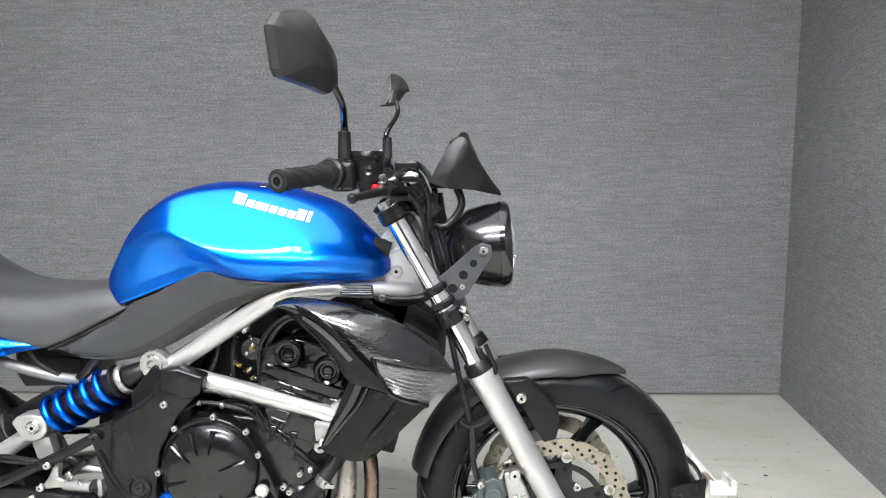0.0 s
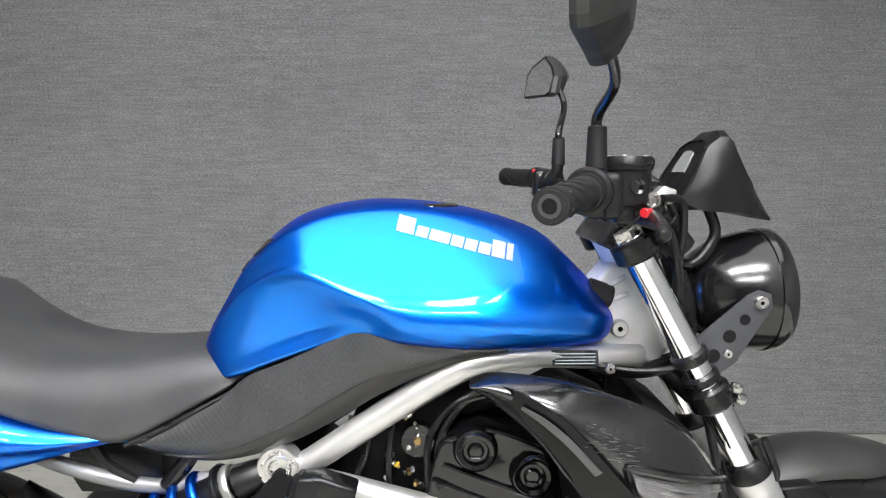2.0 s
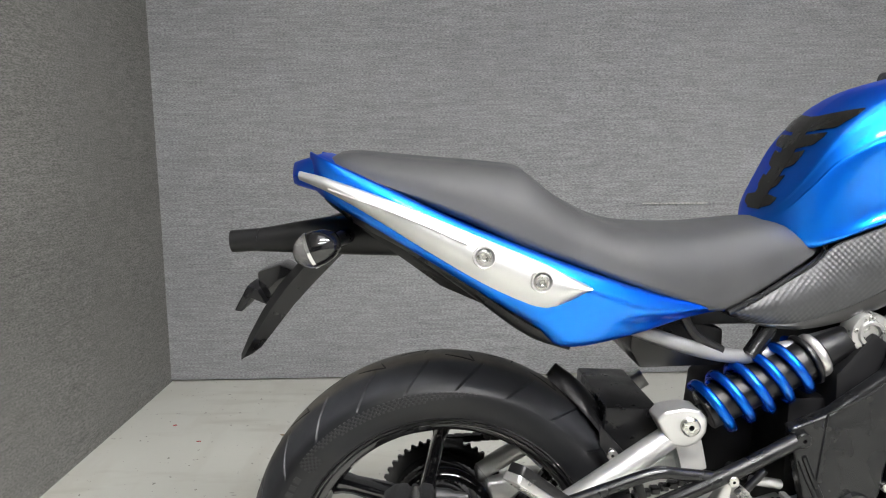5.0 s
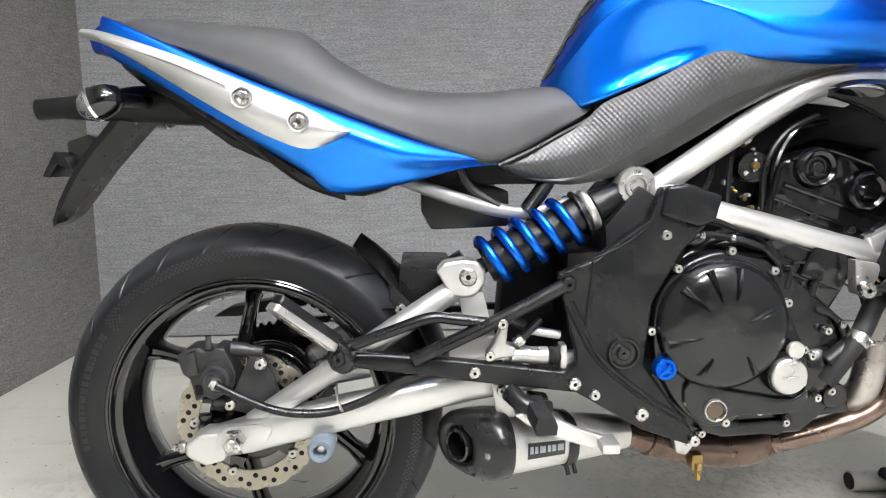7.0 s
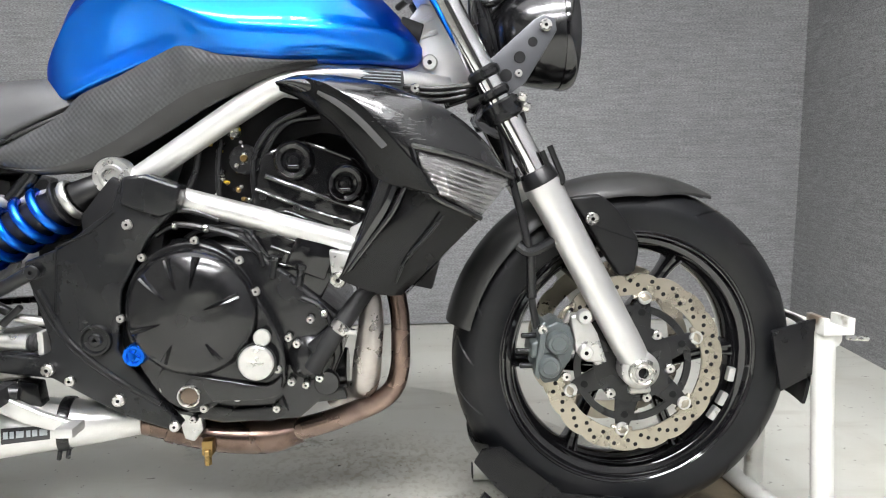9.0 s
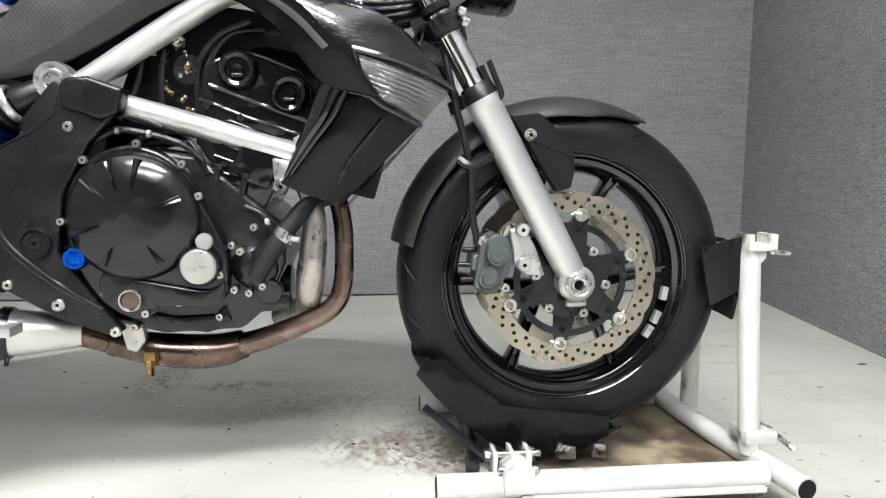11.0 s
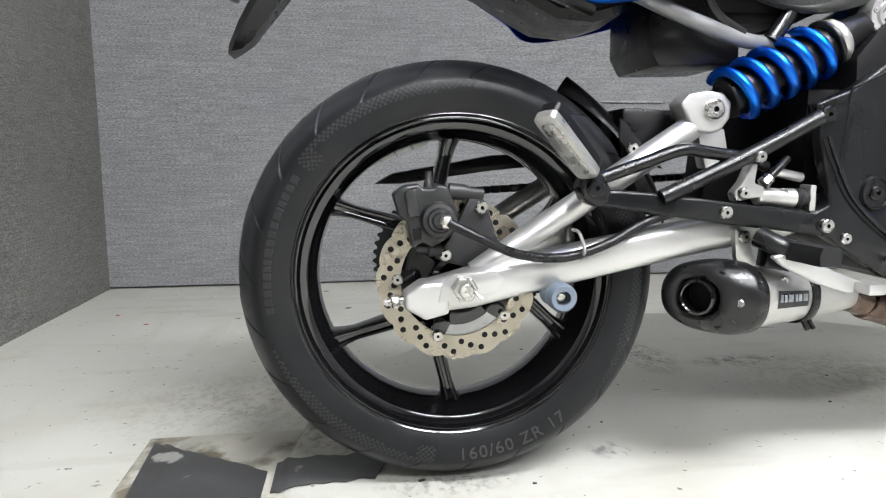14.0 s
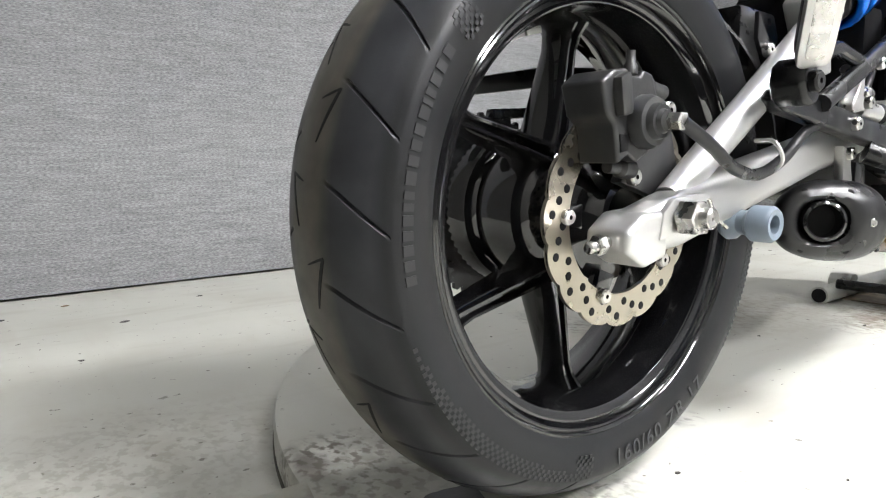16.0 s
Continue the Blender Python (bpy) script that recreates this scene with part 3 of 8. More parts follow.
def grip_strip(far, near, seed):
    """A worn non-slip strip between two lines of plan points, with a ragged edge."""
    g = []
    n = 24
    for i in range(n + 1):
        u = i / n
        row = []
        for j in range(7):
            v = j / 6
            x = (far[0][0] + (far[1][0] - far[0][0]) * u) * (1 - v) + (near[0][0] + (near[1][0] - near[0][0]) * u) * v
            y = (far[0][1] + (far[1][1] - far[0][1]) * u) * (1 - v) + (near[0][1] + (near[1][1] - near[0][1]) * u) * v
            rag = 0.012 * noise.noise(Vector((x * 45, y * 45, seed)))
            y += rag * (1 if j in (0, 6) else 0)
            row.append((x, y, slope(x) + 0.0025))
        g.append(row)
    return shell(g, (0, 0, -0.002))


part("grip_strip", grip_strip(((-0.485, 0.23), (-0.262, 0.022)), ((-0.47, -0.01), (-0.262, -0.06)), 1), M_MAT, ramp, "worn black grip strip")
part("grip_strip", grip_strip(((-0.25, 0.045), (-0.07, 0.05)), ((-0.25, -0.05), (-0.1, -0.035)), 2), M_MAT, turntable, "worn black grip strip")

# ---- the motorcycle ----
bike = thing("motorcycle", "blue naked motorcycle with silver frame standing in a wheel chock", "motorcycle")


def tyre(c, R, half, bead, grooves):
    """A road tyre with slanting tread grooves; the columns of its mesh follow the grooves."""
    cols = 48
    seg = grooves * cols
    prof = [(bead - 0.004, half * 0.78), (bead, half * 0.9), (bead + 0.012, half * 0.97), (bead + 0.03, half * 1.0), (R - 0.036, half * 0.985)]
    nt = 44
    a0 = math.radians(72)
    rc = half * 0.985 / math.sin(a0)
    drop = rc * (1 - math.cos(a0))
    rows = [(r, y, None) for r, y in prof]
    for i in range(1, nt):
        a = a0 - 2 * a0 * i / nt
        rows.append((R - rc * (1 - math.cos(a)) * 0.036 / drop, rc * math.sin(a), a / a0))
    rows += [(r, -y, None) for r, y in prof[::-1]]
    bm = bmesh.new()
    G = []
    step = 2 * math.pi / grooves
    for r, y, s in rows:
        u = 1.0 if s is None else abs(s)
        slant = (0.78 * max(0.0, u - 0.25) ** 1.1 - 0.3 * (0.25 - min(u, 0.25))) * step
        near = y < 0
        ring = []
        for j in range(seg):
            q = r
            if s is not None:
                k = (j + (0 if near else cols // 2)) % cols
                if 0.24 < u < 0.94 and k < 2:
                    q -= 0.005 * min(1.0, (u - 0.24) * 9, (0.94 - u) * 9 + 0.15)
            th = 2 * math.pi * j / seg + slant
            ring.append(bm.verts.new((c.x + q * math.cos(th), c.y + y, c.z + q * math.sin(th))))
        G.append(ring)
    for A, B in zip(G, G[1:]):
        for j in range(seg):
            bm.faces.new((A[j], A[(j + 1) % seg], B[(j + 1) % seg], B[j]))
    return bm


def tread_notches(c, R, half, count, first, reach):
    """Hook-shaped dark strips on both crown shoulders of a tyre, painted-in notch shade."""
    a0 = radians(72)
    rc = half * 0.985 / math.sin(a0)
    drop = rc * (1 - math.cos(a0))
    notches = []

    def spot(th, y, lift):
        r = R - rc * (1 - math.sqrt(max(0.0, 1 - (y / rc) ** 2))) * 0.036 / drop + lift
        return Vector((c.x + r * math.cos(th), c.y + y, c.z + r * math.sin(th)))

    for side in (-1, 1):
        for i in range(count):
            bm = bmesh.new()
            th0 = radians(first) + 2 * math.pi * (i + (0.5 if side > 0 else 0)) / count
            for dth, y1, wide in ((reach, 0.009, 0.0019), (reach * 0.16, 0.003, 0.0012)):
                rows = []
                for k in range(9):
                    f = k / 8
                    w = wide * (0.45 + 0.55 * math.sin(math.pi * min(1.0, 0.25 + f * 0.75)))
                    th, y = th0 + dth * f, 0.025 + (y1 - 0.025) * f
                    if dth == reach:
                        row = [spot(th, side * (y - w), 0.0004), spot(th, side * (y + w), 0.0004)]
                    else:
                        row = [spot(th - w / R, side * y, 0.0004), spot(th + w / R, side * y, 0.0004)]
                    rows.append(row)
                mid = rows[4][0] - c
                add(bm, shell(rows, mid.normalized() * -0.003))
            notches.append(bm)
    return notches


def cast_wheel(name, label, c, lip, half, hub, roots, ends):
    """A cast wheel: rim barrel with a hub and ribbed spokes that meet in pairs at the hub."""
    h = half
    outer = [(lip, h - 0.001), (lip - 0.0012, h + 0.0012), (lip - 0.003, h + 0.002), (lip - 0.0045, h + 0.0008), (lip - 0.006, h - 0.001), (lip - 0.0078, h - 0.0002), (lip - 0.0095, h - 0.001), (lip - 0.012, h - 0.006), (lip - 0.014, h - 0.0085), (lip - 0.021, h - 0.01), (lip - 0.0235, h - 0.012), (lip - 0.026, h - 0.02), (lip - 0.029, h * 0.55), (lip - 0.034, h * 0.42), (lip - 0.037, 0)]
    prof = outer + [(r, -y) for r, y in outer[-2::-1]] + [(lip + 0.001, -h * 0.95), (lip - 0.01, -h * 0.75), (lip - 0.018, 0), (lip - 0.01, h * 0.75), (lip + 0.001, h * 0.95)]
    w = part(name, place(lathe(prof, 96, closed=True), c), M_GLOSS, bike, label, 30)
    part("hub", place(lathe(hub, 56, closed=True), c), M_GLOSS, w, "smooth gloss black hub")
    rh = max(r for r, _ in hub)
    for a, g in zip(ends, roots):
        th, tg = radians(a), radians(g)
        end = Vector((math.cos(th), 0, math.sin(th))) * (lip - 0.031)
        start = Vector((math.cos(tg), 0, math.sin(tg))) * (rh * 0.86)
        e = (end - start).normalized()
        t = Vector((-e.z, 0, e.x))
        secs = []
        for i in range(10):
            u = i / 9
            wid = 0.0125 - 0.0035 * u + 0.006 * max(0, u - 0.82) / 0.18 + 0.004 * max(0, 0.15 - u) / 0.15
            dep = 0.03 - 0.014 * u + 0.012 * max(0, u - 0.85) / 0.15
            p = c + start.lerp(end, u)
            secs.append([p + t * wid * q + Vector((0, dep * y, 0)) for q, y in ((-1, 0.45), (-0.85, 0.8), (-0.6, 1.0), (-0.36, 0.98), (-0.2, 0.72), (0.2, 0.72), (0.36, 0.98), (0.6, 1.0), (0.85, 0.8), (1, 0.45),
                         (1, -0.45), (0.85, -0.8), (0.6, -1.0), (0.36, -0.98), (0.2, -0.72), (-0.2, -0.72), (-0.36, -0.98), (-0.6, -1.0), (-0.85, -0.8), (-1, -0.45))])
        part("spoke", loft(secs), M_GLOSS, w, "", 32)
    return w


def petal_disc(c, y, r_out, r_in, petals, t=0.0045, spin=0.0):
    """A flat wave-edged brake disc."""
    bm = bmesh.new()
    per = 16
    n = petals * per
    wave = lambda a: r_out - 0.0045 * (1 - abs(math.cos((a) * petals / 2)) ** 0.6)
    layers = []
    for s in (1, -1):
        O = [bm.verts.new((c.x + wave(a) * math.cos(a + spin), y + s * t / 2, c.z + wave(a) * math.sin(a + spin))) for a in (2 * math.pi * j / n for j in range(n))]
        I = [bm.verts.new((c.x + r_in * math.cos(a + spin), y + s * t / 2, c.z + r_in * math.sin(a + spin))) for a in (2 * math.pi * j / n for j in range(n))]
        layers.append((O, I))
    (O1, I1), (O2, I2) = layers
    for j in range(n):
        k = (j + 1) % n
        bm.faces.new((O1[j], O1[k], O2[k], O2[j]))
        bm.faces.new((I1[j], I2[j], I2[k], I1[k]))
        bm.faces.new((O1[j], I1[j], I1[k], O1[k]))
        bm.faces.new((O2[j], O2[k], I2[k], I2[j]))
    return bm


def disc_holes(wheel, c, y, r_out, r_in, petals, spin, t=0.0045, r=0.0042):
    """The drilled holes of a disc, as dark recessed plugs on one shared mesh."""
    q = lathe([(0, -t / 2 - 0.0006), (r * 0.7, -t / 2 - 0.0006), (r, -t / 2 - 0.0002), (r, t / 2 + 0.0002), (r * 0.7, t / 2 + 0.0006), (0, t / 2 + 0.0006)], 9)
    me = bpy.data.meshes.new("disc_hole")
    q.to_mesh(me)
    q.free()
    me.materials.append(M_DARK)
    w = r_out - r_in
    for i in range(petals):
        for f, o in ((0.2, 0.15), (0.5, 0.5), (0.8, 0.85)):
            a = 2 * math.pi * (i + o) / petals + spin
            rr = r_in + w * (0.12 + 0.7 * f)
            ob = new("disc_hole", me)
            ob.location = (c.x + rr * math.cos(a), y, c.z + rr * math.sin(a))
            ob.parent = wheel


def curved_text(text, c, r, y, size, mid, flipdir=False):
    """Raised characters set round a tyre's sidewall; mid is the angle of the middle in degrees."""
    cu = bpy.data.curves.new("chars", "FONT")
    cu.body, cu.size, cu.extrude, cu.align_x, cu.space_character = text, size, 0.0004, "CENTER", 1.15
    tmp = new("chars", cu)
    dg = bpy.context.evaluated_depsgraph_get()
    me = bpy.data.meshes.new_from_object(tmp.evaluated_get(dg))
    bpy.data.objects.remove(tmp)
    bm = bmesh.new()
    bm.from_mesh(me)
    bpy.data.meshes.remove(me)
    for v in bm.verts:
        x, h, d = v.co
        if flipdir:   # reads along the lower half, tops towards the hub
            a = radians(mid) + x / r
            q = r + size * 0.35 - h
        else:
            a = radians(mid) - x / r
            q = r - size * 0.35 + h
        v.co = (c.x + q * math.cos(a), y - d - 0.0002, c.z + q * math.sin(a))
    return bm


def arc_bars(c, r, y, size, mid, widths, sign=-1):
    """Plain bars in place of lettering that is not reproduced."""
    bm = bmesh.new()
    a = radians(mid) + sum(widths) * 0.5 / r * -sign
    for w in widths:
        ga = [a + sign * (w * k / 4) * 0.68 / r for k in range(5)]
        g = [[(c.x + q * math.cos(t), y, c.z + q * math.sin(t)) for q in (r - size / 2, r + size / 2)] for t in ga]
        add(bm, shell(g, (0, 0.0012, 0)))
        a += sign * w / r
    return bm


rear_wheel = cast_wheel("rear_wheel", "gloss black cast rear wheel with six ribbed spokes", RC, 0.226, 0.070,
                        [(0.012, -0.066), (0.04, -0.066), (0.046, -0.06), (0.05, -0.03), (0.07, -0.02), (0.077, -0.01), (0.078, 0.0), (0.078, 0.06), (0.074, 0.068), (0.05, 0.072), (0.012, 0.072)],
                        (0, 120, 120, 240, 240, 0), (30, 90, 150, 210, 270, 330))
part("tyre", tyre(RC, RR, 0.079, 0.225, 23), M_RUBBER, rear_wheel, "black radial road tyre with slanting grooves", 32)
part("size_lettering", curved_text("160/60 ZR 17", RC, 0.252, -0.0795, 0.0255, 289, True), M_SIZETXT, rear_wheel, "grey raised tyre size")
part("lettering", arc_bars(RC, 0.254, -0.0796, 0.0098, 168, (0.014, 0.012, 0.012, 0.009, 0.006, 0.014, 0.012, 0.012, 0.012, 0.015, 0.009, 0.009, 0.012, 0.011, 0.012, 0.012, 0.011), 1), M_GREYTXT, rear_wheel, "grey raised lettering bars")
for bm in tread_notches(RC, RR, 0.079, 14, 184, 0.145):
    part("notch_strip", bm, M_DARK, rear_wheel)
for a in (200, 320, 80):
    bm = bmesh.new()
    for i in range(74):
        for j in range(8):
            fade = 0.5 + 3.5 * math.sin(math.pi * i / 73)
            if (i + j) % 2 == 0 and (j < fade or i > 66):
                t0, q0 = radians(a) + i * 0.0148, 0.266 - j * 0.0036
                q1 = q0 - 0.0036
                if q1 > 0.2375:
                    add(bm, shell([[(RC.x + q * math.cos(t), -0.0792 + 0.0009 * max(0, q - 0.2575) / 0.008, RC.z + q * math.sin(t)) for q in (q0, q1)] for t in (t0, t0 + 0.0148)], (0, 0.001, 0)))
    part("checker_mark", bm, M_CHECK, rear_wheel)
RDY = -0.08
part("brake_disc", petal_disc(RC, RDY, 0.111, 0.078, 16), M_DISC, rear_wheel, "drilled wave-edged brake disc")
disc_holes(rear_wheel, RC, RDY, 0.111, 0.078, 16, 0)
part("disc_carrier", place(lathe([(0.028, RDY + 0.03), (0.028, RDY - 0.006), (0.036, RDY - 0.006), (0.042, RDY + 0.004), (0.056, RDY + 0.01), (0.066, RDY + 0.012), (0.068, RDY + 0.018), (0.06, RDY + 0.03)], 48, True), RC), M_GLOSS, rear_wheel)
for a in range(5):
    th = radians(72 * a + 34)
    q = prism([(0.058, -0.012), (0.088, -0.009), (0.091, 0.0), (0.088, 0.009), (0.058, 0.012)], RDY - 0.001, RDY + 0.012, 0.002)
    bmesh.ops.transform(q, matrix=Matrix.Translation(RC) @ Matrix.Rotation(-th, 4, "Y"), verts=q.verts)
    part("carrier_lug", q, M_GLOSS, rear_wheel)
for a in range(5):
    th = radians(72 * a + 34)
    bolt(rear_wheel, RC.x + 0.082 * math.cos(th), RDY - 0.002, RC.z + 0.082 * math.sin(th), 0.0075, M_STEEL, "disc_bolt")
for a in (103, 110.5, 118):
    th = radians(a)
    g = box(-0.003, 0.003, -0.014, 0.006, -0.0105, 0.0105, 0.0012)
    bmesh.ops.transform(g, matrix=Matrix.Translation((RC.x + 0.1865 * math.cos(th), 0.014, RC.z + 0.1865 * math.sin(th))) @ Matrix.Rotation(-th, 4, "Y"), verts=g.verts)
    part("balance_weight", g, M_ALU, rear_wheel, "stick-on silver balance weight")
# sprocket and chain on the far side
n = 46
bm = bmesh.new()
ring = []
for s in (0.118, 0.124):
    O = [bm.verts.new((RC.x + (0.104 + 0.006 * math.sin(j * math.pi)**2 + (0.006 if j % 4 < 2 else 0)) * math.cos(2 * math.pi * j / (n * 4)), s, RC.z + (0.104 + (0.006 if j % 4 < 2 else 0)) * math.sin(2 * math.pi * j / (n * 4)))) for j in range(n * 4)]
    I = [bm.verts.new((RC.x + 0.078 * math.cos(2 * math.pi * j / (n * 4)), s, RC.z + 0.078 * math.sin(2 * math.pi * j / (n * 4)))) for j in range(n * 4)]
    ring.append((O, I))
for j in range(n * 4):
    k = (j + 1) % (n * 4)
    (O1, I1), (O2, I2) = ring
    for f in ((O1[j], O1[k], O2[k], O2[j]), (I1[j], I2[j], I2[k], I1[k]), (O1[j], I1[j], I1[k], O1[k]), (O2[j], O2[k], I2[k], I2[j])):
        bm.faces.new(f)
part("sprocket", bm, M_BRACKET, rear_wheel, "dark toothed rear sprocket")
for a in range(5):
    th = radians(72 * a + 10)
    part("sprocket_arm", tube([(RC.x + 0.05 * math.cos(th), 0.121, RC.z + 0.05 * math.sin(th)), (RC.x + 0.085 * math.cos(th), 0.121, RC.z + 0.085 * math.sin(th))], [0.02, 0.012], 8), M_BRACKET, rear_wheel)
part("sprocket_hub", place(lathe([(0.03, 0.046), (0.074, 0.046), (0.084, 0.052), (0.088, 0.062), (0.088, 0.108), (0.082, 0.1165), (0.03, 0.1175)], 48, True), RC), M_GLOSS, rear_wheel)

# front wheel
front_wheel = cast_wheel("front_wheel", "gloss black cast front wheel with six ribbed spokes", FC, 0.222, 0.051,
                         [(0.012, -0.052), (0.036, -0.052), (0.04, -0.046), (0.05, -0.028), (0.052, 0.0), (0.05, 0.028), (0.04, 0.046), (0.036, 0.052), (0.012, 0.052)],
                         (332, 92, 92, 212, 212, 332), (2, 62, 122, 182, 242, 302))
part("tyre", tyre(FC, FR, 0.059, 0.221, 19), M_RUBBER_FRONT, front_wheel, "black radial front tyre", 32)
for bm in tread_notches(FC, FR, 0.059, 12, 20, 0.13):
    part("notch_strip", bm, M_DARK, front_wheel)
FDY = -0.072
for s in (1, -1):
    nm = "brake_disc"
    part(nm, petal_disc(FC, FDY * s, 0.152, 0.117, 18, spin=0.1), M_DISC, front_wheel, "large drilled wave-edged brake disc")
disc_holes(front_wheel, FC, FDY, 0.152, 0.117, 24, 0.1, r=0.0037)
# disc carrier: black ring with six arms
part("disc_carrier", place(lathe([(0.03, FDY + 0.012), (0.03, FDY - 0.004), (0.06, FDY - 0.003), (0.066, FDY - 0.003), (0.067, FDY), (0.066, FDY + 0.003), (0.06, FDY + 0.003)], 64, True), FC), M_BRACKET, front_wheel, "black disc carrier")
part("carrier_ring", place(lathe([(0.088, FDY - 0.0025), (0.099, FDY - 0.0025), (0.1, FDY), (0.099, FDY + 0.0025), (0.088, FDY + 0.0025)], 64, True), FC), M_BRACKET, front_wheel)
for a in range(6):
    th = radians(60 * a + 22)
    q = prism([(0.058, -0.02), (0.09, -0.016), (0.108, -0.011), (0.114, 0.0), (0.108, 0.011), (0.09, 0.016), (0.058, 0.02)], FDY - 0.0028, FDY + 0.0028, 0.001)
    bmesh.ops.transform(q, matrix=Matrix.Translation(FC) @ Matrix.Rotation(-th, 4, "Y"), verts=q.verts)
    part("carrier_arm", q, M_BRACKET, front_wheel)
for a in range(6):
    th = radians(60 * a + 22)
    q = lathe([(0.0055, FDY - 0.001), (0.0055, FDY - 0.0065), (0.0105, FDY - 0.0065), (0.0115, FDY - 0.005), (0.0115, FDY)], 20, True)
    part("disc_bobbin", place(q, (FC.x + 0.113 * math.cos(th), 0, FC.z + 0.113 * math.sin(th))), M_ALU, front_wheel)
    bm = tube([(FC.x + 0.113 * math.cos(th - 0.16), FDY, FC.z + 0.113 * math.sin(th - 0.16)), (FC.x + 0.1145 * math.cos(th), FDY, FC.z + 0.1145 * math.sin(th)), (FC.x + 0.113 * math.cos(th + 0.16), FDY, FC.z + 0.113 * math.sin(th + 0.16))], [0.003, 0.009, 0.003], 8)
    part("disc_lug", bm, M_DISC, front_wheel)
for a in range(6):
    th = radians(60 * a + 52)
    bolt(front_wheel, FC.x + 0.062 * math.cos(th), FDY - 0.003, FC.z + 0.062 * math.sin(th), 0.0085, M_STEEL, "disc_bolt")
for a in range(6):
    th = radians(60 * a + 22)
    q = lathe([(0, FDY - 0.0042), (0.006, FDY - 0.0042), (0.0065, FDY - 0.0032), (0, FDY - 0.0028)], 12)
    part("carrier_hole", place(q, (FC.x + 0.088 * math.cos(th), 0, FC.z + 0.088 * math.sin(th))), M_DARK, front_wheel)
# balance weights on the rim's lower front part
for a in (-10, -24, -33):
    th = radians(a)
    g = box(-0.006, 0.006, -0.012, 0.0, -0.012, 0.012, 0.002)
    bmesh.ops.transform(g, matrix=Matrix.Translation((FC.x + 0.186 * math.cos(th), -0.036, FC.z + 0.186 * math.sin(th))) @ Matrix.Rotation(-th, 4, "Y"), verts=g.verts)
    part("balance_weight", g, M_ALU, front_wheel)

# ---- fork ----
F0, F1 = Vector((1.064, -0.1, 0.968)), Vector((1.407, -0.1, 0.339))
fd = (F1 - F0).normalized()
fat = lambda z, y=-0.1: Vector((F0.x + (F1.x - F0.x) * (F0.z - z) / (F0.z - F1.z), y, z))
for s in (1, -1):
    sy = lambda v: Vector((v.x, v.y * s, v.z))
    tubeb = rod(sy(F0), sy(fat(0.6)), 0.0205, n=32)
    part("fork_tube", tubeb, M_CHROME, bike, "chromed fork stanchion")
    leg = tube([sy(fat(0.648)), sy(fat(0.63)), sy(fat(0.6)), sy(fat(0.45)), sy(fat(0.37)), sy(fat(0.352))], [0.0285, 0.0295, 0.0275, 0.026, 0.025, 0.022], 28, 4)
    lg = part("fork_leg", leg, M_SILVER, bike, "silver painted fork lower leg")
    part("dust_seal", rod(sy(fat(0.662)), sy(fat(0.64)), 0.026, 0.03, 28), M_BLACK, lg)
    q = lathe([(0.012, -0.02), (0.017, -0.02), (0.026, -0.018), (0.031, -0.012), (0.031, 0.02), (0.0, 0.02)], 32)
    part("axle_lug", place(q, (FC.x, -0.1 * s, FC.z), (0, -s, 0) if s < 0 else None), M_ALU, lg)
    if s == 1:
        q = lathe([(0.0085, -0.012), (0.0085, -0.024), (0.0125, -0.025), (0.0135, -0.022), (0.0165, -0.022), (0.0185, -0.024), (0.022, -0.022), (0.023, -0.016), (0.023, 0)], 36)
        part("axle_nut", place(q, (FC.x, -0.102, FC.z)), M_STEEL, lg)
        part("axle_bore", place(lathe([(0, -0.013), (0.0085, -0.013), (0.0085, 0)], 20), (FC.x, -0.102, FC.z)), M_DARK, lg)
        part("pinch_bolt", rod((FC.x + 0.02, -0.1, FC.z - 0.034), (FC.x - 0.015, -0.1, FC.z - 0.037), 0.007), M_STEEL, lg)
    for zc, h, r in ((0.952, 0.03, 0.03), (0.806, 0.018, 0.0255), (0.777, 0.016, 0.0255), (0.752, 0.032, 0.03)):
        c = fat(zc)
        part("fork_clamp", rod(sy(c - fd * h / 2), sy(c + fd * h / 2), r, n=28, bevel=0.004), M_BRACKET, bike, "black fork clamp")
part("lower_yoke", prism([(1.148, 0.742), (1.197, 0.712), (1.222, 0.732), (1.214, 0.762), (1.165, 0.778)], -0.095, 0.095, 0.008, 3), M_BRACKET, bike, "black lower fork yoke")
part("upper_yoke", prism([(1.03, 0.955), (1.1, 0.925), (1.115, 0.945), (1.05, 0.985)], -0.095, 0.095, 0.006, 3), M_BRACKET, bike, "black upper fork yoke")
part("steering_stem", rod((1.06, 0, 0.97), (1.165, 0, 0.775), 0.028), M_CAST, bike, "silver steering head")
for (x, z) in ((1.205, 0.772), (1.211, 0.757)):
    part("clamp_bolt", rod((x - 0.004, -0.122, z), (x + 0.008, -0.122, z - 0.004), 0.0075, n=14), M_STEEL, bike)
# chromed top caps
part("fork_cap", rod(F0 - fd * 0.012, F0 + fd * 0.004, 0.021, 0.021, 6), M_STEEL, bike)
# black cables down the steering head
for i, (dx, dy) in enumerate(((0.03, -0.05), (0.045, -0.03), (0.06, 0.0), (0.05, 0.04))):
    part("cable", tube([(1.1 + dx, dy, 0.99), (1.11 + dx, dy * 1.2, 0.93), (1.13 + dx, dy * 1.3, 0.86), (1.15 + dx * 0.5, dy, 0.8), (1.1, dy, 0.77)], 0.006 if i else 0.009, 8), M_BLACK, bike, "black control cable")

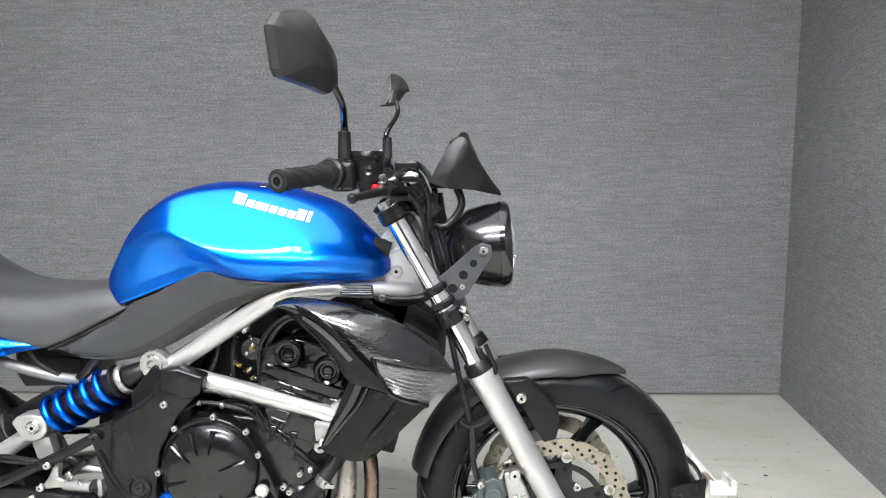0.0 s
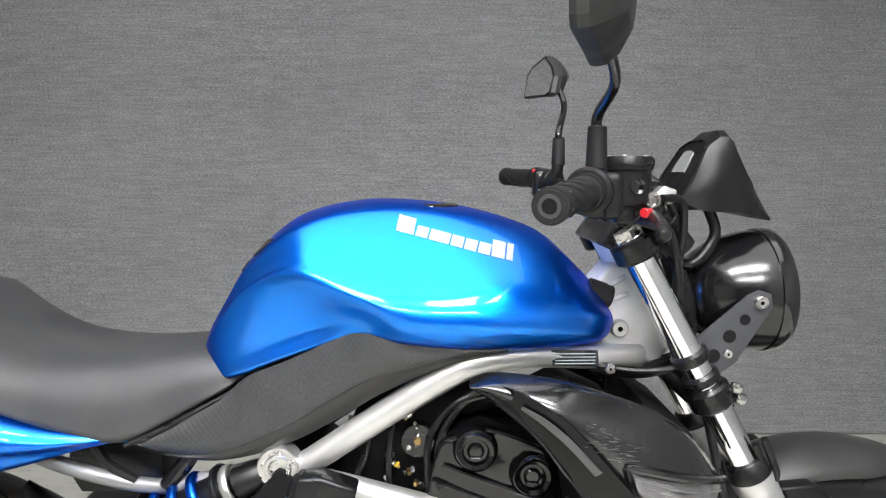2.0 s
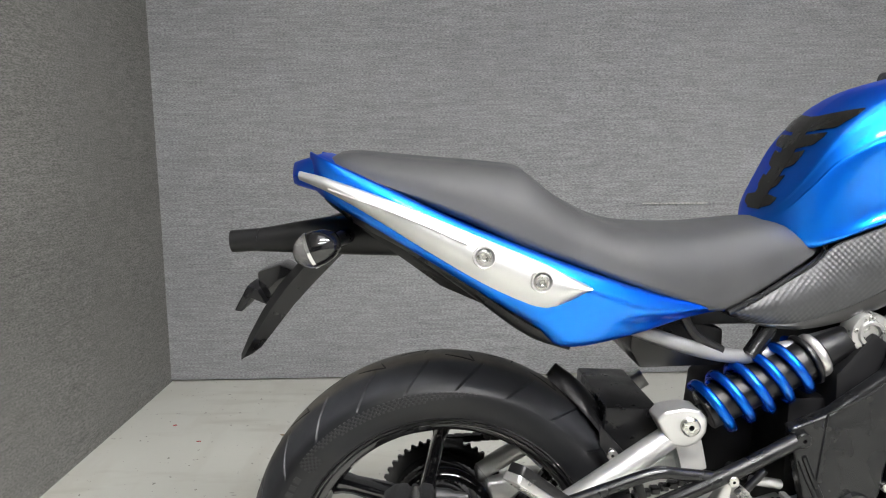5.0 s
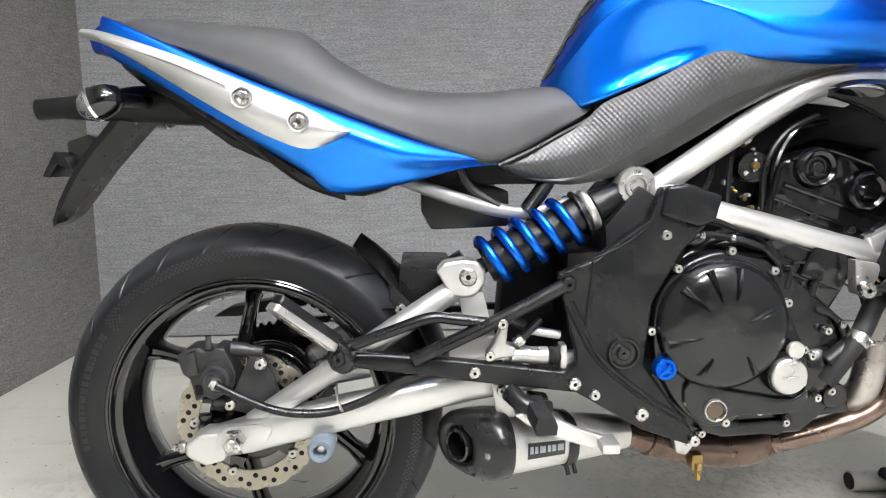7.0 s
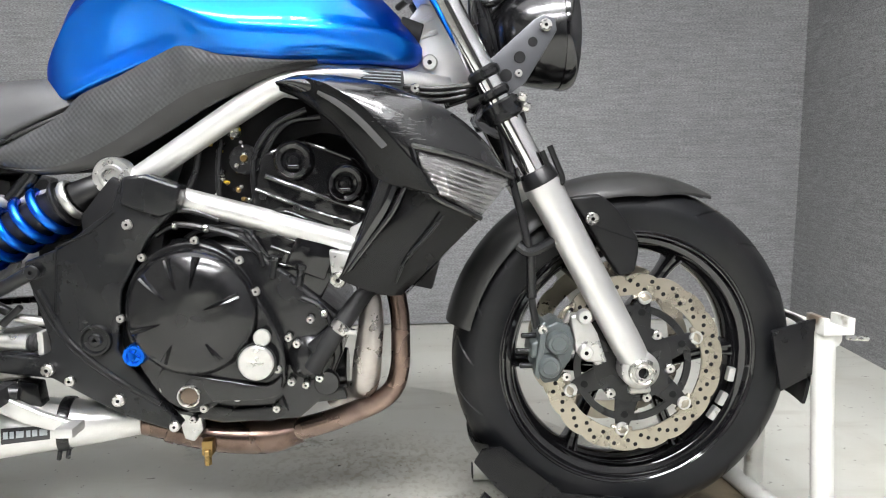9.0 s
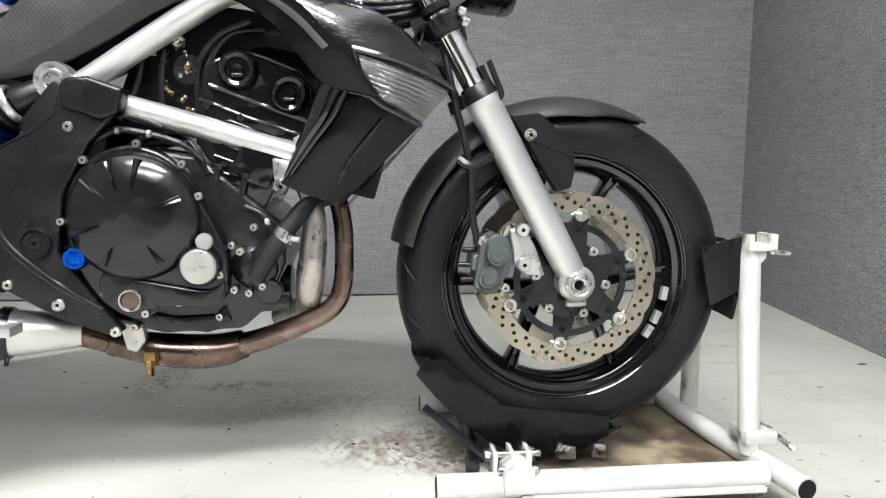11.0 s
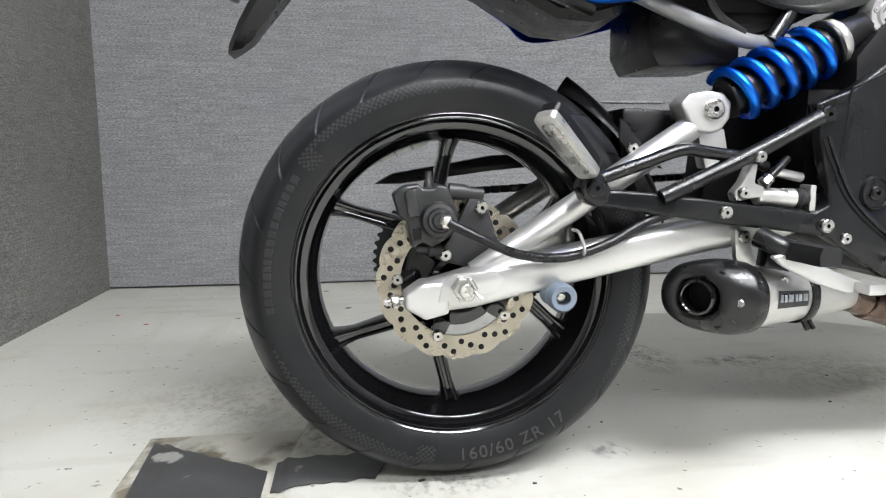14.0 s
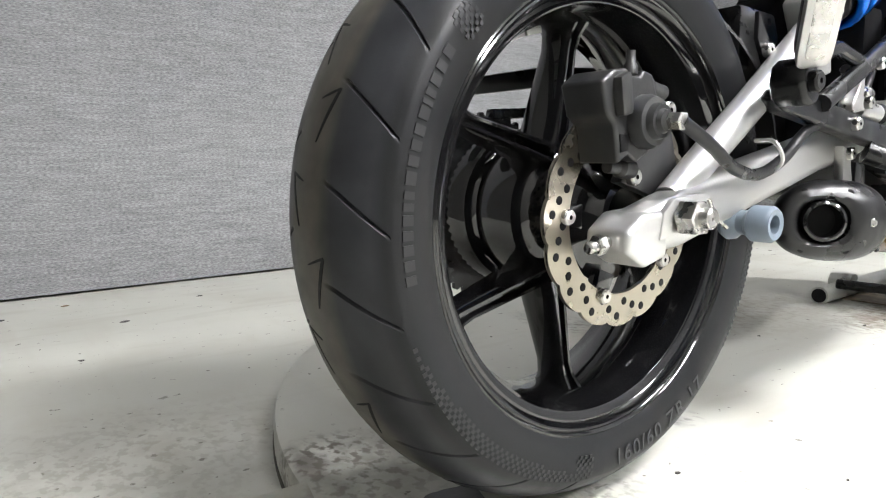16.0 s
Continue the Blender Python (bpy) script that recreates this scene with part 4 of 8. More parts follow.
# ---- headlight ----
hl = place(lathe([(0, 0.12), (0.03, 0.115), (0.058, 0.095), (0.078, 0.062), (0.087, 0.025), (0.0885, 0.0), (0.0885, -0.012)], 64), (1.285, 0, 0.881), (0.998, 0, 0.05))
headlight = part("headlight", hl, M_HLAMP, bike, "round gloss black headlight shell")
part("rim", place(lathe([(0.086, 0.004), (0.0905, 0.003), (0.0915, -0.004), (0.0905, -0.014), (0.086, -0.02), (0.083, -0.016)], 64, True), (1.285, 0, 0.881), (0.998, 0, 0.05)), M_GLOSS, headlight)
part("lens", place(lathe([(0.084, -0.015), (0.07, -0.023), (0.04, -0.03), (0, -0.033)], 64), (1.285, 0, 0.881), (0.998, 0, 0.05)), M_GLASS, headlight, "clear glass lens")
part("reflector", place(lathe([(0.082, -0.012), (0.06, 0.03), (0.03, 0.06), (0, 0.07)], 48), (1.285, 0, 0.881), (0.998, 0, 0.05)), M_CHROME, headlight)


def hung_bracket(s):
    """Flat headlight bracket with round lightening holes."""
    o = [(1.142, 0.795), (1.158, 0.778), (1.195, 0.778), (1.218, 0.795), (1.265, 0.872), (1.262, 0.89), (1.245, 0.895), (1.23, 0.888), (1.155, 0.822)]
    q = prism(o, -0.093 * s, -0.088 * s, 0.0015)
    return q


for s in (1, -1):
    br = part("headlight_bracket", hung_bracket(s), M_HOLED, bike, "flat black headlight bracket with holes")
    bolt(br, 1.247, -0.093 * s, 0.879, 0.0095, M_STEEL, out=-s)
    bolt(br, 1.206, -0.093 * s, 0.808, 0.006, M_STEEL, out=-s)
    for (x, z, r) in ((1.228, 0.855, 0.0075), (1.208, 0.832, 0.009), (1.187, 0.805, 0.0095)):
        q = lathe([(0, -0.0055), (r * 0.95, -0.0055), (r, -0.005), (r, 0.0), (0, 0)], 20)
        part("bracket_hole", place(q, (x, -0.0885 * s if s > 0 else 0.0935, z)), M_DARK, br)

# ---- instrument visor ----


def visor_rings():
    S = []
    for u in np.linspace(0, 1, 11):
        zt = float(np.interp(u, [0, 0.1, 0.25, 0.5, 0.75, 1], [1.098, 1.112, 1.112, 1.078, 1.037, 0.994]))
        zb = float(np.interp(u, [0, 0.3, 0.6, 1], [1.012, 1.0, 0.998, 0.985]))
        w = float(np.interp(u, [0, 0.3, 0.7, 1], [0.068, 0.075, 0.064, 0.03]))
        ring = []
        for a, b in ((-1, 0), (-1.02, 0.4), (-0.78, 0.9), (-0.4, 1), (0.4, 1), (0.78, 0.9), (1.02, 0.4), (1, 0)):
            z = zb + (zt - zb) * b
            ring.append(Vector((1.142 + 0.143 * u + (1 - u) * (z - 1.01) * 0.52, w * a, z)))
        S.append(ring)
    return S


VR = visor_rings()
vis = part("instrument_visor", loft(VR), M_MATTE, bike, "angular black instrument visor with a meter inside", 30)
vc = sum(VR[0], Vector()) / 8
out = Vector((-0.89, 0, 0.46))
# flat dark plate painted in for the visor's shaded hollow
part("recess_plate", loft([[vc + (p - vc) * 0.86 + out * d for p in VR[0]] for d in (0.0008, 0.002)]), M_DARK, vis)
part("meter_face", loft([[vc + Vector((0.004, 0, 0.008)) + (p - vc) * 0.36 + out * d for p in VR[0]] for d in (0.001, 0.004)]), mat("pale_meter_glass", (0.2, 0.21, 0.2), 0.12, 0, bump=0), vis, "pale instrument face")
part("meter_rim", loft([[vc + (p - vc) * 0.99 + out * d for p in VR[0]] for d in (-0.002, 0.003)], False), M_BLACK, vis)
part("meter_body", box(1.14, 1.185, -0.04, 0.04, 1.0, 1.022, 0.008, 3), M_MATTE, vis)
part("meter_stay", tube([(1.195, -0.03, 1.005), (1.205, -0.035, 0.965), (1.175, -0.04, 0.925), (1.14, -0.04, 0.93)], 0.008, 10), M_BLACK, vis)

# ---- handlebar and controls ----
bar = part("handlebar", tube([(0.935, -0.33, 1.025), (0.98, -0.24, 1.03), (1.04, -0.13, 1.015), (1.085, -0.06, 0.998), (1.09, 0, 0.998), (1.09, 0.06, 0.998), (1.06, 0.15, 1.015), (1.02, 0.26, 1.035), (0.975, 0.36, 1.035)], 0.011, 14), M_BLACK, bike, "black tubular handlebar")
for (p, q) in (((0.917, -0.362, 1.02), (0.976, -0.246, 1.031)), ((0.953, 0.425, 1.045), (1.005, 0.305, 1.042))):
    p, q = Vector(p), Vector(q)
    d = q - p
    pts = [p + d * u for u in (0, 0.06, 0.1, 0.5, 0.85, 0.88, 1)]
    part("grip", tube(pts, [0.0185, 0.0185, 0.0165, 0.0168, 0.0172, 0.021, 0.021], 24, 2), M_GRIP, bar, "ribbed black rubber grip")
    a = d.normalized()
    e1 = a.orthogonal().normalized()
    e2 = a.cross(e1)
    for k in range(6):
        part("grip_ridge", tube([p + d * (0.16 + 0.6 * j / 14) + (e1 * math.cos(k * 1.047 + j * 0.2) + e2 * math.sin(k * 1.047 + j * 0.2)) * 0.0166 for j in range(15)], 0.0016, 6, 1), M_GRIP, bar)
    part("grip_end", place(lathe([(0.0075, 0.004), (0.0075, -0.002), (0.016, -0.002), (0.017, 0.004)], 20, True), p, -d), M_GRIP, bar)
    part("bar_end", place(lathe([(0.0078, 0.002), (0.0078, -0.0026), (0.0115, -0.0026), (0.0125, 0.002)], 20, True), p, -d), M_HOLED, bar)
    part("bar_hole", place(lathe([(0, -0.0012), (0.0078, -0.0012), (0.0078, 0.003)], 18), p, -d), M_DARK, bar)
part("switch_housing", rod((0.975, -0.248, 1.031), (0.995, -0.208, 1.03), 0.027, 0.026, 24, 0.004), M_BLACK, bar)
part("kill_switch", box(0.974, 0.982, -0.238, -0.23, 1.05, 1.058, 0.002), M_RED, bar, "red switch")
part("switch_housing", rod((1.005, 0.305, 1.037), (1.025, 0.25, 1.037), 0.025, 0.022, 24, 0.004), M_BLACK, bar)
part("horn_switch", box(0.986, 0.992, 0.274, 0.28, 1.052, 1.06, 0.002), M_RED, bar, "small red switch")
res = part("brake_reservoir", place(lathe([(0, 0.0), (0.026, 0.0), (0.0285, -0.003), (0.0295, -0.04), (0.0315, -0.041), (0.0315, -0.045), (0, -0.045)], 40), (1.034, -0.187, 1.014), (0, 0, 1)), M_BLACK, bar, "round black brake fluid reservoir")
part("reservoir_cap", place(lathe([(0.029, 0.0), (0.0325, -0.001), (0.0325, -0.008), (0.03, -0.012), (0.02, -0.0125), (0, -0.0125)], 40), (1.034, -0.187, 1.0585), (0, 0, 1)), M_BLACK, bar)
for k in range(3):
    th = radians(120 * k + 250)
    part("cap_screw", place(lathe([(0, -0.002), (0.003, -0.002), (0.0035, 0)], 12), (1.034 + 0.025 * math.cos(th), -0.187 + 0.025 * math.sin(th), 1.0705), (0, 0, 1)), M_STEEL, bar)
part("sight_window", place(lathe([(0, -0.001), (0.0065, -0.001), (0.0085, -0.0025), (0.0095, 0.003)], 24), (1.04, -0.2165, 1.036)), M_GLOSS, bar, "round black sight window")
part("reservoir_bolt", place(lathe([(0, -0.002), (0.005, -0.002), (0.006, -0.005), (0.009, -0.005), (0.01, 0)], 20), (1.062, -0.2, 1.02)), M_STEEL, bar)
part("switch_box", box(0.976, 1.018, -0.246, -0.2, 1.0, 1.052, 0.009, 3), M_BLACK, bar)
part("switch_seam", box(0.996, 0.999, -0.2475, -0.2, 1.002, 1.051, 0.001), M_DARK, bar)
part("master_cylinder", rod((1.04, -0.19, 1.008), (1.1, -0.12, 1.004), 0.014, 0.012), M_BLACK, bar)
part("perch_clamp", box(1.02, 1.044, -0.2, -0.17, 0.992, 1.016, 0.005, 3), M_BLACK, bar)
part("brake_lever", tube([(1.06, -0.17, 1.0), (1.06, -0.22, 0.999), (1.045, -0.29, 0.996), (1.03, -0.34, 0.993)], [0.012, 0.009, 0.0075, 0.0065], 12), M_BLACK, bar, "black brake lever")
part("lever_ball", place(lathe([(0, 0.009), (0.0055, 0.007), (0.0088, 0.0), (0.0055, -0.007), (0, -0.009)], 16), (1.029, -0.343, 0.9925)), M_BLACK, bar)
part("lever_perch", rod((1.02, -0.19, 1.02), (1.075, -0.175, 1.0), 0.017, 0.013), M_BLACK, bar)
part("red_adjuster", rod((1.047, -0.22, 1.006), (1.059, -0.207, 1.006), 0.006, 0.005, 16), M_RED, bar, "red adjuster")
part("clutch_lever", tube([(1.06, 0.2, 1.02), (1.07, 0.26, 1.022), (1.05, 0.34, 1.02), (1.02, 0.42, 1.016)], [0.01, 0.008, 0.007, 0.008], 10), M_BLACK, bar)
part("bar_clamp", box(1.062, 1.118, -0.055, 0.055, 0.972, 1.018, 0.008, 3), M_BRACKET, bar)
part("clamp_top", box(1.068, 1.112, -0.05, -0.02, 1.016, 1.034, 0.006, 3), M_BRACKET, bar)
for y in (-0.135, -0.115):
    part("banjo_bolt", rod((1.076, y, 1.004), (1.1, y, 1.01), 0.0085, 0.0065, 6), M_STEEL, bar)
    part("banjo_washer", rod((1.088, y, 1.007), (1.091, y, 1.008), 0.0115), M_CHROME, bar)
part("ignition_housing", rod((1.1, -0.06, 1.0), (1.15, -0.06, 0.945), 0.026, 0.022), M_BRACKET, bar)
part("ignition_collar", rod((1.118, -0.06, 0.98), (1.126, -0.06, 0.971), 0.0285, 0.028), M_BLACK, bar)
part("clamp_block", prism([(1.092, 1.006), (1.118, 1.012), (1.122, 1.03), (1.104, 1.036), (1.09, 1.022)], -0.115, -0.09, 0.004, 3), M_ALU, bar, "grey cast clamp block")
part("clamp_screw", rod((1.1, -0.118, 1.016), (1.1, -0.112, 1.016), 0.006), M_STEEL, bar)
part("relay_box", box(1.068, 1.118, -0.02, 0.03, 1.03, 1.056, 0.006, 3), M_BLACK, bar)
for k, pts in enumerate(([(1.06, -0.12, 1.01), (1.09, -0.1, 1.035), (1.12, -0.07, 1.03), (1.14, -0.06, 0.99)], [(1.05, -0.14, 1.0), (1.08, -0.14, 0.985), (1.11, -0.12, 0.98), (1.13, -0.1, 0.94), (1.14, -0.095, 0.88)],
                         [(1.08, 0.03, 1.05), (1.12, 0.0, 1.045), (1.15, -0.03, 1.0), (1.15, -0.04, 0.93)], [(1.03, 0.2, 1.03), (1.08, 0.1, 1.03), (1.12, 0.02, 1.01), (1.14, -0.02, 0.96)])):
    part("cable", tube(pts, (0.0045, 0.005, 0.006, 0.005)[k], 8), M_BLACK, bar)
part("hose_end", rod((1.062, -0.14, 1.012), (1.08, -0.13, 1.02), 0.006), M_CHROME, bar)
part("brake_hose", tube([(1.09, -0.15, 1.02), (1.125, -0.12, 1.015), (1.14, -0.09, 0.97), (1.135, -0.085, 0.9), (1.15, -0.085, 0.83)], 0.0055, 10), M_BLACK, bar, "black rubber brake hose")


def mirror(ball, away, base, k, tilt=0.0, back=0.0, kz=None):
    """A stalk mirror with a five-sided shell and a glass facing the rider; away: the plan way from ball to tip."""
    ball, base = Vector(ball), Vector(base)
    w = Vector((*away, 0)).normalized()
    fwd = Vector((w.y, -w.x, 0))
    fwd = fwd if fwd.x > 0 else -fwd
    e = part("mirror", tube([base, base + Vector((0, 0, 0.035)), base + Vector((0, 0, 0.062)), ball - w * 0.03 - fwd * back * 0.3 + Vector((0, 0, -0.035)), ball - fwd * back * 0.9 + Vector((0, 0, 0.012))], [0.007, 0.007, 0.0065, 0.006, 0.006], 12), M_GLOSS, bike, "black stalk mirror with five-sided head")
    part("stalk_sleeve", rod(base, base + Vector((0, 0, 0.05)), 0.0125, 0.011), M_GRIP, e)
    sh = [(-0.022, -0.016), (-0.02, 0.03), (0.012, 0.062), (0.075, 0.1), (0.15, 0.082), (0.172, 0.06), (0.158, -0.002), (0.148, -0.012), (0.06, -0.018), (0.0, -0.024)]
    kz = kz or k
    sh = [(p * k, q * kz) for p, q in sh]
    cs, cz = 0.06 * k, 0.03 * kz
    at = lambda a, b, sc, d: ball + w * (cs + (a - cs) * sc) + Vector((0, 0, cz + (b - cz) * sc)) + fwd * (d + b * tilt - back)
    S = [[at(a, b, sc, d) for a, b in sh] for sc, d in ((0.93, -0.008), (1.0, -0.011), (1.03, -0.004), (1.0, 0.006), (0.82, 0.02), (0.46, 0.033), (0.1, 0.037))]
    part("shell", loft(S), M_DUSTY, e, "dusty black mirror shell", 22)
    part("glass", loft([[at(a, b, 0.9, d) for a, b in sh] for d in (-0.0125, -0.008)]), M_MIRROR, e, "mirror glass")


mirror((0.996, -0.285, 1.184), (-0.05, -0.14), (0.996, -0.2, 1.055), 0.88, 0.0, 0.018, 0.95)
mirror((1.046, 0.345, 1.216), (-0.25, 0.96), (1.029, 0.245, 1.066), 0.8, 0.25, 0.012, 0.7)
part("mirror_mount", tube([(1.029, 0.245, 1.07), (1.025, 0.246, 1.05), (1.012, 0.252, 1.034), (1.004, 0.262, 1.03)], [0.0105, 0.0115, 0.012, 0.012], 14), M_BLACK, bar, "black mirror clamp")
part("switch_box", box(0.988, 1.018, 0.262, 0.305, 1.008, 1.058, 0.008, 3), M_BLACK, bar)
for z in (1.02, 1.046):
    part("switch_screw", rod((1.0, 0.258, z), (1.0, 0.264, z), 0.0045, n=12), M_STEEL, bar)

# ---- fuel tank ----


def tank_sections():
    T = [  # x, bottom z, bottom half width, waist z, waist hw, shoulder z, shoulder hw, upper z, upper hw, top z
        (0.478, 0.797, 0.03, 0.8, 0.036, 0.803, 0.036, 0.806, 0.03, 0.81),
        (0.495, 0.782, 0.062, 0.8, 0.07, 0.82, 0.07, 0.835, 0.055, 0.843),
        (0.52, 0.772, 0.086, 0.797, 0.09, 0.85, 0.09, 0.874, 0.07, 0.884),
        (0.55, 0.781, 0.098, 0.808, 0.099, 0.882, 0.102, 0.92, 0.078, 0.935),
        (0.6, 0.802, 0.105, 0.83, 0.102, 0.908, 0.12, 0.965, 0.085, 0.982),
        (0.65, 0.82, 0.11, 0.85, 0.108, 0.912, 0.138, 0.985, 0.088, 1.003),
        (0.71, 0.836, 0.118, 0.862, 0.132, 0.896, 0.151, 0.992, 0.082, 1.013),
        (0.77, 0.828, 0.128, 0.846, 0.15, 0.872, 0.159, 0.993, 0.075, 1.013),
        (0.84, 0.823, 0.13, 0.84, 0.152, 0.866, 0.16, 0.986, 0.072, 1.005),
        (0.91, 0.822, 0.125, 0.838, 0.147, 0.864, 0.154, 0.968, 0.068, 0.987),
        (0.965, 0.822, 0.114, 0.838, 0.134, 0.864, 0.139, 0.94, 0.065, 0.963),
        (1.015, 0.822, 0.095, 0.838, 0.108, 0.86, 0.111, 0.9, 0.06, 0.917),
        (1.045, 0.826, 0.072, 0.838, 0.08, 0.854, 0.08, 0.874, 0.048, 0.884),
        (1.06, 0.835, 0.045, 0.842, 0.05, 0.848, 0.05, 0.855, 0.035, 0.86),
    ]
    xs = [T[0][0] + (T[-1][0] - T[0][0]) * (0.5 - 0.5 * math.cos(math.pi * i / 96)) for i in range(97)]
    S = []
    # each side is cut flat above the ridge: a point on the cut and its outward normal
    fp, fn = Vector((0.83, 0.1195, 0.9302)), Vector((-0.02, 0.79, 0.62)).normalized()

    def flat(x, y, z):
        d = (Vector((x, y, z)) - fp).dot(fn) - 0.3 * (x - 0.86) ** 2
        k = 0.0022
        over = d if d > 8 * k else k * math.log1p(math.exp(d / k))
        return y - fn.y * over, z - fn.z * over

    for x, r in zip(xs, lerp(xs, T)):
        zb, wb, zw, ww, zs, ws, zu, wu, zt = r
        half = [(0, zb - 0.002), (wb * 0.7, zb - 0.002), (wb, zb), (ww, zw), (ws, zs), (ws - (ws - wu) * 0.18, zs + (zu - zs) * 0.32), (ws - (ws - wu) * 0.55, zs + (zu - zs) * 0.68), (wu, zu), (wu * 0.5, zt - (zt - zu) * 0.25), (0, zt)]
        h2 = [flat(x, y, z) if z > zs and y > 0.04 else (y, z) for y, z in spline(half, 9)]
        ring = [(x, -y, z) for y, z in h2] + [(x, y, z) for y, z in h2[-2:0:-1]]
        S.append(ring)
    return S


tank = part("fuel_tank", loft(tank_sections()), M_BLUE, bike, "glossy metallic blue fuel tank", 75)
from mathutils.bvhtree import BVHTree
TB = bmesh.new()
TB.from_mesh(tank.data)
TBVH = BVHTree.FromBMesh(TB)


def on_tank(x, z, lift=0.0006, side=-1):
    """The point of the tank's side at x, z, a hair above the paint."""
    hit, nrm, _, _ = TBVH.ray_cast(Vector((x, 0.4 * side, z)), Vector((0, -side, 0)))
    if hit is None:
        return Vector((x, side * 0.06, z))
    if nrm.y * side < 0:
        nrm = -nrm
    return hit + nrm * lift


# plain letter-sized blocks in place of the maker's name
a, b = Vector((0.756, 0, 0.986)), Vector((0.912, 0, 0.947))
cells = [(0.0, 0.15, 1.25), (0.165, 0.1, 0.8), (0.28, 0.17, 0.8), (0.465, 0.1, 0.8), (0.58, 0.1, 0.8), (0.695, 0.1, 0.8), (0.81, 0.11, 1.2), (0.935, 0.055, 1.2)]
for u, w, hh in cells:
    g = []
    for i in range(5):
        q = a + (b - a) * (u + w * i / 4)
        g.append([on_tank(q.x + 0.004 * v, q.z - 0.012 + 0.0165 * hh * v, 0.0008) for v in (0, 0.5, 1)])
    part("name_block", shell(g, (0, 0.0007, 0)), M_WHITE, tank, "silver-white lettering block")
# glossy protector on the rear of the tank, with ragged fingers


def on_tank_rear(v, z, lift=0.0012):
    """The point of the tank's rear face at height z, v to the side."""
    hit, nrm, _, _ = TBVH.ray_cast(Vector((0.2, v, z)), Vector((1, 0, 0)))
    if hit is None:
        return Vector((0.6, v, z))
    return hit - nrm * lift if nrm.x > 0 else hit + nrm * lift


pad = [(v, 0.819, 0.953) for v in np.linspace(-0.018, 0.018, 7)]
g = [[on_tank_rear(v, z0 + (z1 - z0) * j / 22, 0.0018) for j in range(23)] for v, z0, z1 in pad]
pp = part("tank_protector", shell(g, (0.0012, 0, -0.0004)), M_PAD, tank, "glossy black protector pad with ragged fingers")
for la, lb, ua, ub, reach in ((0.93, 0.937, 0.954, 0.961, 0.079), (0.906, 0.914, 0.926, 0.929, 0.06), (0.877, 0.886, 0.9, 0.905, 0.04), (0.846, 0.856, 0.866, 0.869, 0.03), (0.82, 0.828, 0.842, 0.838, 0.043)):
    for sd_ in (1, -1):
        g = []
        for k in range(13):
            u = k / 12
            up = min(1, (1 - u) / 0.18)
            lo_, hi_ = la + (lb - la) * u, ua + (ub - ua) * u
            lo_ = lo_ + (hi_ - lo_) * 0.6 * (1 - up)
            g.append([on_tank_rear(-sd_ * (0.014 + (reach - 0.014) * u), lo_ + (hi_ - lo_) * j / 6, 0.0014) for j in range(7)])
        part("finger", shell(g, (0.001, 0, -0.0004)), M_PAD, pp)
# filler cap
part("filler_cap", place(lathe([(0, -0.014), (0.036, -0.014), (0.042, -0.011), (0.044, -0.004), (0.05, 0.0), (0.05, 0.01), (0, 0.01)], 40), (0.80, 0, 0.9935), (-0.02, 0, 1)), M_GLOSS, tank, "black and chrome filler cap")
part("tank_mount", rod((1.025, -0.035, 0.885), (1.06, -0.035, 0.875), 0.019, 0.017), M_GRIP, tank)

# ---- seat ----
T = [(-0.145, 0.894, 0.897, 0.06), (-0.132, 0.884, 0.905, 0.088), (-0.1, 0.87, 0.907, 0.108), (-0.03, 0.845, 0.9, 0.13), (0.05, 0.813, 0.893, 0.145), (0.098, 0.79, 0.888, 0.15), (0.122, 0.78, 0.884, 0.15), (0.14, 0.773, 0.87, 0.149),
     (0.175, 0.76, 0.843, 0.147), (0.24, 0.735, 0.81, 0.143), (0.31, 0.709, 0.799, 0.138), (0.385, 0.689, 0.798, 0.125), (0.44, 0.708, 0.803, 0.11), (0.49, 0.734, 0.806, 0.098), (0.53, 0.755, 0.795, 0.085), (0.545, 0.768, 0.785, 0.07)]
xs = [-0.145 + 0.69 * i / 44 for i in range(45)]
S = []
for x, (zb, zt, w) in zip(xs, lerp(xs, T)):
    h = zt - zb
    half = spline([(0, zb), (w * 0.8, zb), (w, zb + 0.006), (w * 1.0, zb + h * 0.25), (w * 0.93, zb + h * 0.62), (w * 0.72, zb + h * 0.92), (w * 0.35, zt), (0, zt + 0.003)], 3)
    S.append([(x, -y, z) for y, z in half] + [(x, y, z) for y, z in half[-2:0:-1]])
seat = part("seat", loft(S), M_SEAT, bike, "stepped black vinyl dual seat", 60)
part("seam_piping", tube([(0.396, -0.124, 0.689), (0.44, -0.112, 0.707), (0.49, -0.1, 0.732), (0.53, -0.088, 0.752), (0.548, -0.08, 0.768), (0.54, -0.083, 0.785)], 0.0035, 8), M_BLACK, seat)

# ---- side covers under the tank ----
top = [(0.395, -0.107, 0.697), (0.455, -0.106, 0.712), (0.52, -0.1, 0.745), (0.552, -0.1, 0.775), (0.61, -0.108, 0.8), (0.68, -0.117, 0.834), (0.715, -0.127, 0.843), (0.78, -0.132, 0.834), (0.85, -0.128, 0.828), (0.905, -0.122, 0.826)]
bot = [(0.4, -0.102, 0.683), (0.44, -0.1, 0.668), (0.5, -0.1, 0.659), (0.56, -0.102, 0.668), (0.62, -0.104, 0.69), (0.68, -0.105, 0.722), (0.74, -0.107, 0.758), (0.81, -0.11, 0.79), (0.86, -0.113, 0.808), (0.905, -0.117, 0.818)]
rim_top = []
